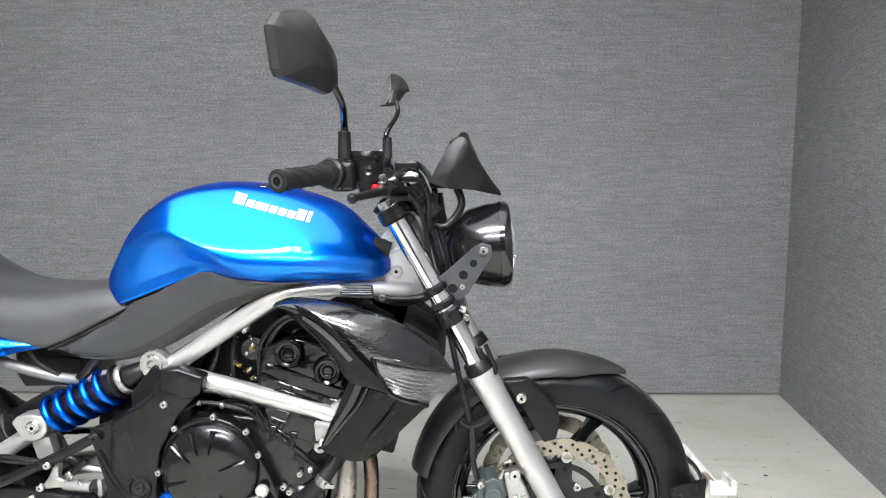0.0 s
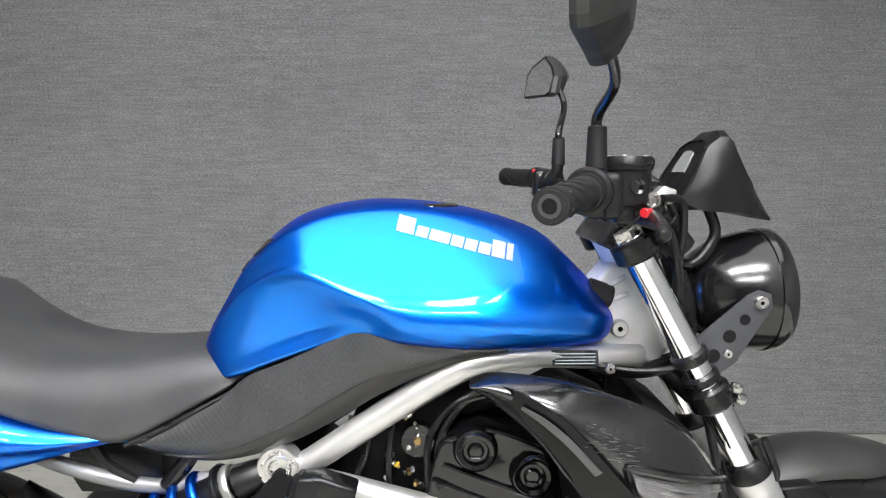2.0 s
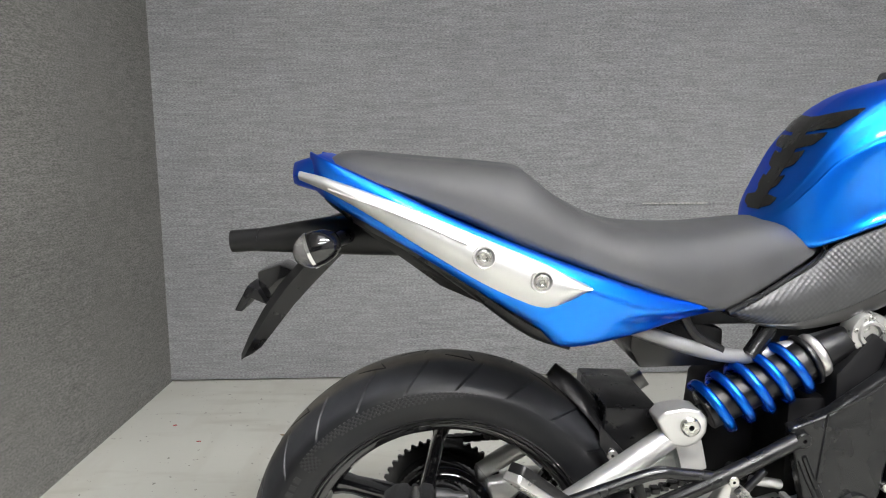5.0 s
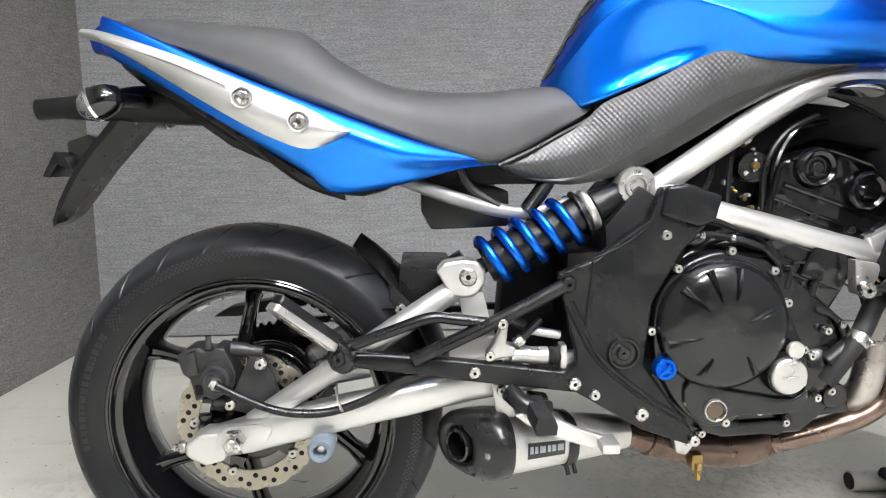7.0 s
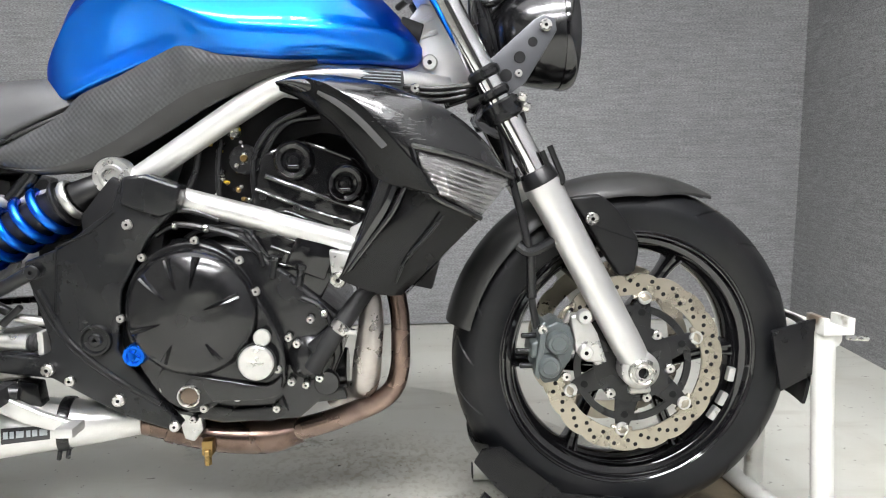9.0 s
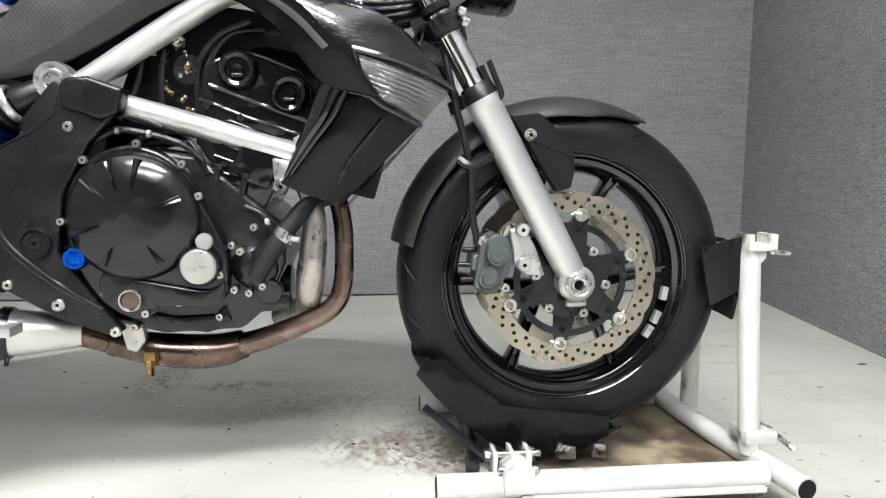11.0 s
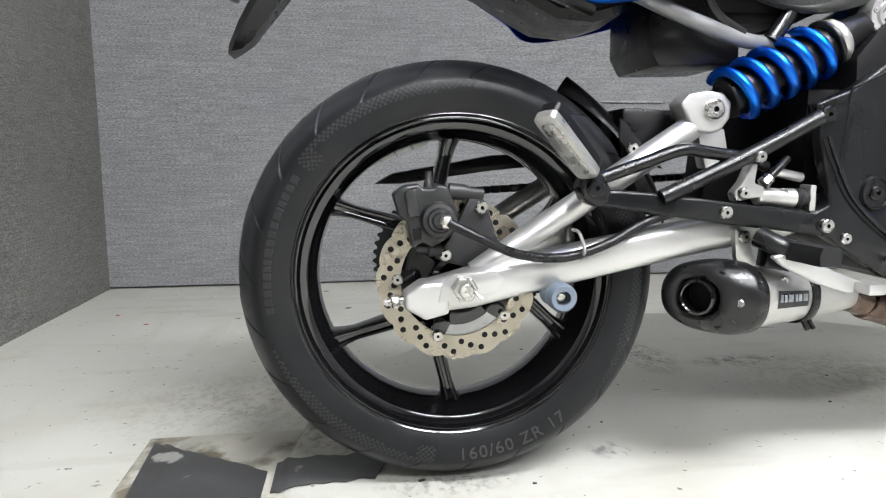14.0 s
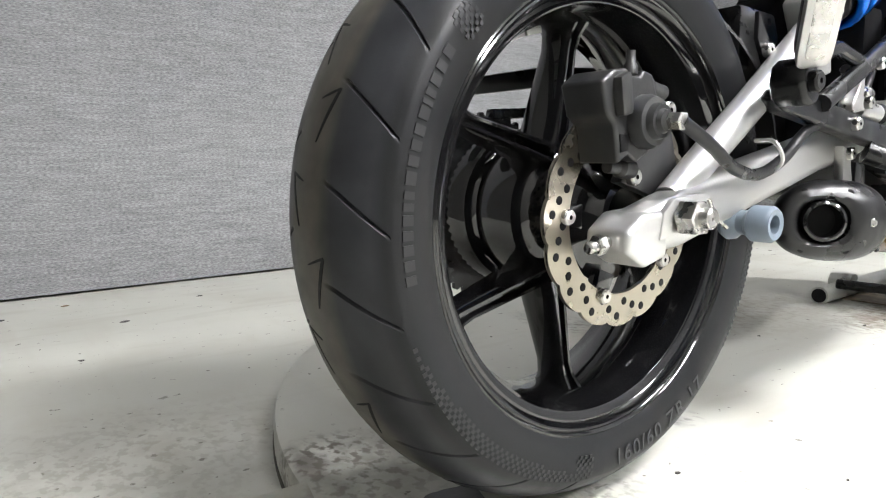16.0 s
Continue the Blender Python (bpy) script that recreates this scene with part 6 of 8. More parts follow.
for s in (1, -1):
    f = (lambda b: b) if s == 1 else flip
    sw = part("swingarm", f(arm()), M_SILVER, bike, "silver tubular swingarm with bracing tube")
    part("brace_tube", f(tube([(0.03, -0.122, 0.318), (0.1, -0.119, 0.362), (0.2, -0.114, 0.424), (0.3, -0.106, 0.487), (0.36, -0.1, 0.525)], [0.015, 0.0165, 0.0175, 0.0175, 0.016], 18)), M_SILVER, sw)
    if s == 1:
        part("shock_lug", prism([(0.306, 0.537), (0.318, 0.55), (0.345, 0.554), (0.366, 0.551), (0.378, 0.538), (0.377, 0.518), (0.366, 0.503), (0.35, 0.497), (0.328, 0.499)], -0.12, -0.08, 0.005, 3), M_SILVER, sw)
        bolt(sw, 0.352, -0.12, 0.529, 0.0135, M_STEEL, h=0.008)
        part("lug_web", prism([(0.335, 0.505), (0.375, 0.505), (0.385, 0.46), (0.35, 0.45)], -0.11, -0.085, 0.004), M_SILVER, sw)
        part("axle_plate", prism([(-0.02, 0.285), (0.055, 0.296), (0.065, 0.315), (0.05, 0.325), (0.0, 0.322), (-0.015, 0.31)], -0.149, -0.142, 0.003), M_SILVER, sw)
        part("axle_nut", rod((0.012, -0.15, 0.305), (0.012, -0.17, 0.305), 0.0165, 0.0165, 6), M_STEEL, sw, "castle axle nut with split pin")
        part("axle_end", rod((0.012, -0.168, 0.305), (0.012, -0.18, 0.305), 0.0095), M_STEEL, sw)
        part("split_pin", tube([(0.012, -0.174, 0.322), (0.022, -0.176, 0.305), (0.03, -0.182, 0.296)], 0.0018, 6), M_STEEL, sw)
        part("arm_cap", prism([(-0.062, 0.278), (-0.035, 0.262), (-0.005, 0.27), (-0.005, 0.312), (-0.04, 0.31), (-0.062, 0.295)], -0.147, -0.1, 0.006, 3), M_SILVER, sw)
        part("adjuster_bolt", rod((-0.06, -0.125, 0.286), (-0.088, -0.125, 0.282), 0.0055), M_STEEL, sw)
        part("adjuster_nut", rod((-0.068, -0.125, 0.285), (-0.078, -0.125, 0.2835), 0.009, n=6), M_STEEL, sw)
        # nylon spool
        sp = part("spool", place(lathe([(0.009, -0.012), (0.0095, -0.029), (0.0155, -0.03), (0.0185, -0.026), (0.0185, -0.008), (0.013, -0.002), (0.0125, 0.006), (0.0175, 0.011), (0.0185, 0.018), (0.015, 0.024), (0.006, 0.024), (0.006, -0.012)], 32, True), (0.136, -0.143, 0.291)), M_SPOOL, bike, "grey-blue nylon stand spool")
        part("spool_stud", rod((0.136, -0.11, 0.291), (0.136, -0.162, 0.291), 0.0062), M_STEEL, sp)

# ---- rear brake ----
cal = part("rear_caliper", prism([(-0.074, 0.421), (-0.058, 0.432), (-0.04, 0.434), (-0.036, 0.428), (-0.022, 0.428), (-0.018, 0.434), (-0.004, 0.431), (0.004, 0.412), (0.01, 0.392), (0.006, 0.372), (-0.008, 0.362), (-0.024, 0.353), (-0.036, 0.36), (-0.05, 0.352), (-0.056, 0.386), (-0.066, 0.394)], -0.125, -0.078, 0.004, 3), M_CALIPER, bike, "dusty black single-piston rear brake caliper")
part("piston_housing", place(lathe([(0, -0.024), (0.009, -0.024), (0.011, -0.02), (0.0145, -0.02), (0.0165, -0.014), (0.021, -0.013), (0.024, -0.006), (0.024, 0.004), (0, 0.004)], 32), (-0.016, -0.125, 0.389)), M_CALIPER, cal)
part("caliper_bridge", prism([(-0.06, 0.425), (-0.045, 0.431), (-0.04, 0.395), (-0.055, 0.392)], -0.134, -0.12, 0.004), M_CALIPER, cal)
part("bleed_nipple", tube([(-0.028, -0.118, 0.43), (-0.028, -0.118, 0.437), (-0.028, -0.118, 0.44), (-0.028, -0.118, 0.45)], [0.0065, 0.0065, 0.0042, 0.0042], 12, 1), M_CALIPER, cal)
part("slide_pin", tube([(0.0, -0.1, 0.424), (0.02, -0.1, 0.422), (0.026, -0.1, 0.421), (0.046, -0.1, 0.419)], [0.011, 0.011, 0.0085, 0.0075], 14, 1), M_CALIPER, cal)
part("slide_pin", tube([(-0.044, -0.108, 0.35), (-0.03, -0.108, 0.349), (-0.026, -0.108, 0.3485), (-0.01, -0.108, 0.347)], [0.006, 0.006, 0.0095, 0.009], 14, 1), M_CALIPER, cal)
part("banjo_bolt", rod((-0.01, -0.148, 0.389), (-0.01, -0.162, 0.388), 0.0085, 0.0085, 6), M_STEEL, cal)
part("pad_window", prism([(-0.05, 0.378), (-0.038, 0.378), (-0.038, 0.364), (-0.048, 0.362)], -0.1265, -0.12, 0.001), M_DARK, cal)
cb = part("caliper_bracket", prism([(-0.02, 0.335), (0.03, 0.32), (0.07, 0.345), (0.05, 0.41), (0.03, 0.42), (0.0, 0.36)], -0.105, -0.09, 0.004), M_CALIPER, cal)
bolt(cb, 0.043, -0.106, 0.402, 0.009)
bolt(cb, -0.005, -0.106, 0.34, 0.008)
part("brake_hose", tube([(-0.008, -0.158, 0.388), (0.03, -0.162, 0.369), (0.08, -0.158, 0.347), (0.14, -0.15, 0.34), (0.2, -0.145, 0.355), (0.26, -0.14, 0.385), (0.33, -0.135, 0.4), (0.4, -0.13, 0.4)], 0.0062, 10), M_BLACK, cal, "black rubber brake hose")
part("hose_clip", tube([(0.17, -0.128, 0.33), (0.166, -0.16, 0.35), (0.16, -0.155, 0.372), (0.158, -0.135, 0.374)], 0.0022, 6), M_ALU, cal)

# ---- chain, chain guard and hugger ----
for zz, z2 in ((0.303 + 0.107, 0.44), (0.303 - 0.107, 0.36)):
    bm = bmesh.new()
    for i in range(34):
        x = 0.02 + i * 0.0159
        z = zz + (z2 - zz) * i / 34
        add(bm, box(x, x + 0.0165, 0.112 if i % 2 else 0.1135, 0.13 if i % 2 else 0.1285, z - 0.006, z + 0.006, 0.002, 1))
    part("chain_run", bm, M_BRACKET, bike, "dark roller drive chain")
part("chain_guard", prism([(-0.09, 0.425), (-0.06, 0.442), (0.1, 0.47), (0.28, 0.48), (0.3, 0.462), (0.1, 0.445), (-0.05, 0.425)], 0.105, 0.14, 0.004), M_BLACK, bike, "black chain guard")
g = []
for i in range(10):
    a = radians(14 + 44.5 * i / 9)
    row = []
    for j in range(9):
        yv = -0.085 + 0.17 * j / 8
        r = RR + 0.018 + 0.008 * (i / 9) ** 2 - 0.022 * abs(yv / 0.085) ** 2.5
        row.append((RC.x + r * math.cos(a), yv * (1 - 0.93 * (i / 9) ** 2.2), RC.z + r * math.sin(a)))
    g.append(row)
hug = part("rear_hugger", shell(g, (0.003, 0, 0.003)), M_BLACK, bike, "black rear hugger")
part("hugger_side", prism([(0.235, 0.52), (0.262, 0.49), (0.285, 0.462), (0.3, 0.45), (0.255, 0.462), (0.235, 0.49)], -0.092, -0.086, 0.002), M_BLACK, hug)
part("hugger_end", prism([(0.25, 0.535), (0.33, 0.532), (0.345, 0.502), (0.312, 0.46), (0.25, 0.465)], -0.062, 0.125, 0.006, 2), M_BLACK, hug)
bolt(hug, 0.252, -0.094, 0.478, 0.008)

# ---- engine ----
eng = part("crankcase", add(prism([(0.6, 0.34), (0.66, 0.29), (0.74, 0.27), (0.86, 0.275), (0.9, 0.31), (0.93, 0.38), (0.93, 0.44), (0.86, 0.5), (0.8, 0.55), (0.68, 0.565), (0.62, 0.52), (0.59, 0.43)], -0.118, 0.13, 0.01, 3)), M_ENGINE, bike, "black painted parallel-twin engine")
o = [(0.617, 0.47), (0.632, 0.515), (0.665, 0.548), (0.71, 0.562), (0.757, 0.55), (0.792, 0.52), (0.812, 0.475), (0.828, 0.445), (0.845, 0.4), (0.846, 0.355), (0.835, 0.325), (0.8, 0.318), (0.76, 0.322), (0.73, 0.306), (0.7, 0.303), (0.665, 0.325), (0.64, 0.362), (0.62, 0.41)]
part("clutch_cover_base", prism(spline(o, 3, True), -0.15, -0.105, 0.005, 3), M_ENGINE, eng, "black clutch cover flange")
cc = (0.715, 0.457)
dome = lathe([(0.096, -0.148), (0.0955, -0.155), (0.092, -0.162), (0.085, -0.1685), (0.074, -0.1745), (0.055, -0.179), (0.03, -0.181), (0, -0.1815)], 72)
cov = part("clutch_cover", place(dome, (cc[0], 0, cc[1])), M_ENGINE, eng, "round domed black clutch cover with radial ribs", 50)
for a, r0, r1 in ((21, 0.028, 0.078), (80, 0.042, 0.086), (109, 0.042, 0.086), (139, 0.04, 0.086), (196, 0.04, 0.086), (241, 0.048, 0.08), (302, 0.048, 0.08)):
    th = radians(a)
    e = Vector((math.cos(th), 0, math.sin(th)))
    t = Vector((-e.z, 0, e.x))
    secs = []
    for u in np.linspace(0, 1, 6):
        r = r0 + (r1 - r0) * u
        w = 0.0015 + 0.0055 * u
        y = -0.1815 + 0.0068 * (r / 0.074) ** 2.6 - 0.003 * math.sin(math.pi * min(1, 0.9 * u + 0.12))
        c = Vector((cc[0], 0, cc[1])) + e * r
        secs.append([c - t * w + Vector((0, y + 0.004, 0)), c - t * w * 0.5 + Vector((0, y - 0.0012, 0)), c + Vector((0, y + 0.0006, 0)), c + t * w * 0.5 + Vector((0, y - 0.0016, 0)), c + t * w + Vector((0, y + 0.004, 0))])
    part("cover_rib", loft(secs), M_ENGINE, cov)
part("cover_lower", prism(spline([(0.668, 0.375), (0.72, 0.362), (0.77, 0.352), (0.82, 0.345), (0.843, 0.36), (0.835, 0.33), (0.8, 0.322), (0.745, 0.322), (0.7, 0.31), (0.665, 0.335)], 3, True), -0.158, -0.14, 0.005, 3), M_ENGINE, cov)
part("oil_filler_cap", place(lathe([(0, -0.012), (0.009, -0.012), (0.011, -0.015), (0.0155, -0.015), (0.0175, -0.012), (0.0175, 0)], 10), (0.631, -0.15, 0.396)), M_ANODBLUE, eng, "blue anodised oil filler cap")
for a in (35, 125):
    q = box(-0.011, 0.011, -0.1645, -0.161, -0.0022, 0.0022, 0.0008)
    bmesh.ops.transform(q, matrix=Matrix.Translation((0.631, 0, 0.396)) @ Matrix.Rotation(radians(a), 4, "Y"), verts=q.verts)
    part("cap_bar", q, M_ANODBLUE, eng)
part("timing_cap", place(lathe([(0, -0.0075), (0.024, -0.0075), (0.026, -0.0055), (0.026, 0)], 40), (0.808, -0.165, 0.383)), M_ALU, eng, "round silver timing cap")
part("cap_slot", box(0.796, 0.82, -0.1735, -0.1722, 0.3815, 0.3845, 0.0005), M_STEEL, eng)
part("timing_cap_boss", place(lathe([(0.0, -0.165), (0.029, -0.165), (0.031, -0.16), (0.031, -0.11)], 40), (0.808, 0, 0.383)), M_ENGINE, eng)
part("small_cap", place(lathe([(0, -0.006), (0.0115, -0.006), (0.013, -0.004), (0.013, 0)], 28), (0.8175, -0.162, 0.42)), M_ALU, eng, "small silver cap")
part("sight_glass_ring", place(lathe([(0.0125, -0.001), (0.0145, -0.008), (0.0165, -0.008), (0.017, 0)], 32, True), (0.706, -0.156, 0.332)), M_STEEL, eng)
part("sight_glass", place(lathe([(0, -0.004), (0.0125, -0.004), (0.0125, 0)], 28), (0.706, -0.156, 0.332)), mat("amber_oil_glass", (0.06, 0.04, 0.025), 0.1, 0, bump=0), eng, "dark amber oil sight glass")
for (x, z) in ((0.724, 0.564), (0.787, 0.534), (0.809, 0.487), (0.668, 0.342), (0.725, 0.31), (0.775, 0.326), (0.829, 0.335), (0.836, 0.368), (0.612, 0.45), (0.648, 0.54)):
    bolt(eng, x, -0.151, z, 0.0062, M_STEEL, h=0.006)
for (x, z) in ((0.828, 0.298), (0.7, 0.284), (0.862, 0.4), (0.85, 0.41), (0.852, 0.34), (0.874, 0.335), (0.9, 0.39), (0.895, 0.345), (0.884, 0.438)):
    bolt(eng, x, -0.125, z, 0.0062, M_STEEL, h=0.009)
# lower cover and sump
part("sump", prism([(0.66, 0.3), (0.7, 0.275), (0.8, 0.265), (0.85, 0.275), (0.84, 0.31), (0.7, 0.315)], -0.1, 0.1, 0.01, 3), M_ENGINE, eng)
part("sump_guard", prism([(0.645, 0.325), (0.7, 0.296), (0.76, 0.283), (0.82, 0.275), (0.845, 0.29), (0.835, 0.315), (0.825, 0.3), (0.76, 0.297), (0.71, 0.307), (0.655, 0.34)], -0.125, -0.1, 0.003), M_BRACKET, eng)
part("oil_filter", rod((0.86, -0.03, 0.33), (0.93, -0.03, 0.33), 0.034), M_ENGINE, eng)
part("stand_lug", prism([(0.665, 0.285), (0.7, 0.29), (0.705, 0.255), (0.69, 0.235), (0.675, 0.24)], -0.1, -0.08, 0.004), M_ALU, eng)
part("drain_bolt", rod((0.71, -0.1, 0.222), (0.71, -0.1, 0.196), 0.006, n=6), M_BRASS, eng, "brass bolt")
# barrel and head, leaning forwards
part("cylinder_block", prism([(0.79, 0.5), (0.895, 0.46), (0.955, 0.565), (0.85, 0.605), (0.8, 0.6)], -0.11, 0.11, 0.006, 3), M_HEAD, eng, "black cylinder block")
for k in range(4):
    u = k / 3
    x0, z0 = 0.815 + 0.03 * u, 0.53 + 0.055 * u
    part("block_rib", tube([(x0, -0.112, z0), (x0 + 0.08, -0.112, z0 - 0.03)], 0.0025, 6), M_ENGINE, eng)
for (x, z) in ((0.825, 0.5), (0.865, 0.487)):
    stud = part("stud", rod((x, -0.115, z), (x + 0.006, -0.115, z + 0.03), 0.0055), M_BRACKET, eng)
    part("stud_nut", rod((x + 0.005, -0.115, z + 0.026), (x + 0.0065, -0.115, z + 0.034), 0.01, n=6), M_BRACKET, stud)
hd = part("cylinder_head", prism([(0.795, 0.6), (0.812, 0.68), (0.82, 0.69), (0.875, 0.707), (0.9, 0.702), (0.955, 0.682), (0.978, 0.655), (0.985, 0.6), (0.962, 0.557)], -0.105, 0.105, 0.007, 3), M_HEAD, eng, "black cylinder head with cam covers")
for (x, z) in ((0.864, 0.678), (0.941, 0.643)):
    cam_cap = part("cam_cap", place(lathe([(0, -0.012), (0.008, -0.0115), (0.012, -0.0075), (0.016, -0.0075), (0.0185, -0.013), (0.024, -0.0155), (0.028, -0.012), (0.031, -0.002), (0.031, 0.004), (0, 0.004)], 40), (x, -0.105, z)), M_HEAD, hd, "round black cam end cap")
    part("cap_boss", box(x - 0.009, x + 0.009, -0.12, -0.113, z - 0.012, z - 0.006, 0.0025, 3), M_HEAD, cam_cap)
part("head_edge", tube([(0.82, -0.107, 0.655), (0.86, -0.107, 0.64), (0.92, -0.107, 0.618), (0.972, -0.107, 0.6)], 0.004, 8), M_HEAD, hd)
part("head_edge", tube([(0.805, -0.107, 0.635), (0.88, -0.107, 0.605), (0.965, -0.107, 0.578)], 0.003, 8), M_HEAD, hd)
part("head_edge", tube([(0.83, -0.107, 0.69), (0.875, -0.107, 0.703), (0.905, -0.107, 0.697), (0.95, -0.107, 0.68)], 0.003, 8), M_HEAD, hd)
for (x, z) in ((0.815, 0.625), (0.865, 0.607), (0.925, 0.586), (0.97, 0.573)):
    bolt(hd, x, -0.106, z, 0.0055, M_BRACKET)
# water pump and hoses
wp = part("water_pump", place(lathe([(0, -0.018), (0.02, -0.016), (0.034, -0.008), (0.038, 0.0), (0.038, 0.03), (0, 0.03)], 36), (0.882, -0.115, 0.375)), M_ENGINE, bike, "black water pump with hose")
part("pump_neck", rod((0.885, -0.13, 0.39), (0.93, -0.13, 0.425), 0.012, 0.013), M_BLACK, wp)
part("radiator_hose", tube([(0.885, -0.13, 0.36), (0.91, -0.135, 0.4), (0.935, -0.13, 0.435), (0.965, -0.11, 0.47), (1.0, -0.08, 0.485)], 0.0145, 14), M_GRIP, wp, "black rubber radiator hose")
part("hose_clamp", rod((0.925, -0.134, 0.419), (0.935, -0.132, 0.432), 0.0165), M_STEEL, wp)
part("clamp_screw", rod((0.935, -0.15, 0.424), (0.955, -0.145, 0.42), 0.005), M_STEEL, wp)
# dark clutter behind the frame: airbox, throttle bodies, wires
ab = part("airbox", add(prism([(0.66, 0.62), (0.7, 0.72), (0.8, 0.8), (0.95, 0.79), (1.0, 0.76), (1.0, 0.7), (0.9, 0.72), (0.82, 0.7), (0.79, 0.6), (0.7, 0.56)], -0.06, 0.09, 0.01, 2)), M_DARK, bike, "black airbox")
tb = part("throttle_body", rod((0.785, -0.085, 0.68), (0.785, -0.05, 0.68), 0.024, 0.022), M_ENGINE, bike, "dark throttle bodies with brass fittings")
part("brass_cap", place(lathe([(0, -0.006), (0.0045, -0.006), (0.006, -0.004), (0.006, 0.002)], 16), (0.785, -0.086, 0.682)), M_BRASS, tb)
part("vacuum_cap", rod((0.77, -0.09, 0.723), (0.77, -0.07, 0.723), 0.0095), M_STEEL, tb)
rng = random.Random(4)
for i in range(34):
    x, z = 0.725 + rng.random() * 0.07, 0.615 + rng.random() * 0.12
    part("fitting", rod((x, -0.092 + rng.random() * 0.01, z), (x + rng.uniform(-0.004, 0.004), -0.075, z + rng.uniform(-0.004, 0.004)), 0.002 + rng.random() * 0.003, n=8), rng.choice((M_STEEL, M_STEEL, M_ALU, M_BRASS, M_YELLOW, M_BRACKET, M_BRACKET)), tb)
for k, pts in enumerate(([(0.745, -0.085, 0.6), (0.745, -0.088, 0.66), (0.75, -0.085, 0.71)], [(0.815, -0.09, 0.6), (0.812, -0.092, 0.64), (0.818, -0.088, 0.69), (0.85, -0.08, 0.735), (0.9, -0.07, 0.745)],
                         [(0.8, -0.085, 0.6), (0.8, -0.088, 0.68), (0.83, -0.085, 0.73), (0.88, -0.08, 0.755)], [(0.7, -0.09, 0.56), (0.75, -0.095, 0.57), (0.8, -0.1, 0.56), (0.83, -0.1, 0.57)],
                         [(0.68, -0.09, 0.6), (0.71, -0.092, 0.655), (0.72, -0.09, 0.7)], [(0.68, -0.1, 0.55), (0.72, -0.105, 0.575), (0.78, -0.105, 0.58), (0.82, -0.11, 0.53)])):
    part("wire", tube(pts, (0.0045, 0.0055, 0.005, 0.006, 0.005, 0.004)[k], 8), M_BLACK if k != 1 else M_ENGINE, tb)
part("plug_cap", rod((0.812, -0.095, 0.61), (0.818, -0.095, 0.665), 0.0065, 0.005), M_ALU, tb)
part("inner_shield", prism([(0.86, 0.6), (0.87, 0.75), (0.97, 0.77), (1.06, 0.73), (1.1, 0.65), (1.02, 0.52), (0.97, 0.56)], -0.03, 0.03, 0.01, 2), M_DARK, bike, "dark inner fairing behind the radiator shroud")
part("radiator", prism([(1.03, 0.49), (1.07, 0.48), (1.12, 0.66), (1.08, 0.68)], -0.13, 0.13, 0.005), M_DARK, bike, "black radiator")

# engine mounts at the front of the frame
em = part("engine_mount", prism([(0.915, 0.545), (0.952, 0.538), (0.955, 0.525), (0.938, 0.492), (0.92, 0.492), (0.917, 0.52)], -0.136, -0.115, 0.004), M_ALU, bike, "silver engine mount lug")
bolt(em, 0.929, -0.14, 0.501, 0.0125, M_STEEL, h=0.012)
part("mount_plate", prism([(0.945, 0.575), (0.985, 0.595), (0.99, 0.575), (0.955, 0.548)], -0.12, -0.1, 0.003), M_SILVER, em)

# castings and fasteners round the barrel
part("barrel_cover", prism([(0.845, 0.52), (0.905, 0.495), (0.93, 0.545), (0.87, 0.572)], -0.118, -0.108, 0.004, 3), M_HEAD, eng)
for (x, z) in ((0.84, 0.535), (0.9, 0.512), (0.925, 0.54), (0.868, 0.565), (0.838, 0.58)):
    bolt(eng, x, -0.112, z, 0.0048, M_BRACKET)
for k in range(3):
    part("block_rib", tube([(0.832 + 0.012 * k, -0.113, 0.595 - 0.028 * k), (0.95 - 0.012 * k, -0.113, 0.555 - 0.028 * k)], 0.0016, 6), M_HEAD, eng)
for pts, r in (([(0.66, -0.128, 0.57), (0.69, -0.13, 0.585), (0.73, -0.128, 0.58), (0.78, -0.125, 0.565), (0.81, -0.122, 0.54)], 0.005), ([(0.64, -0.126, 0.56), (0.67, -0.128, 0.6), (0.71, -0.12, 0.605), (0.75, -0.115, 0.59)], 0.0045),
               ([(0.79, -0.12, 0.57), (0.805, -0.122, 0.55), (0.815, -0.12, 0.52)], 0.004), ([(0.87, -0.118, 0.47), (0.9, -0.122, 0.455), (0.915, -0.122, 0.42), (0.905, -0.122, 0.38)], 0.0045)):
    part("wire", tube(pts, r, 8), M_BLACK, eng)
for (x, z) in ((0.69, 0.584), (0.735, 0.579), (0.905, 0.447)):
    part("wire_clip", rod((x - 0.004, -0.13, z), (x + 0.004, -0.13, z), 0.0065, n=12), M_STEEL, eng)
part("pump_cover", place(lathe([(0, -0.006), (0.018, -0.006), (0.02, -0.003), (0.02, 0.004)], 28), (0.905, -0.12, 0.335)), M_HEAD, eng)
part("lower_bracket", prism([(0.88, 0.3), (0.935, 0.305), (0.93, 0.325), (0.885, 0.322)], -0.115, -0.095, 0.003), M_ENGINE, eng)

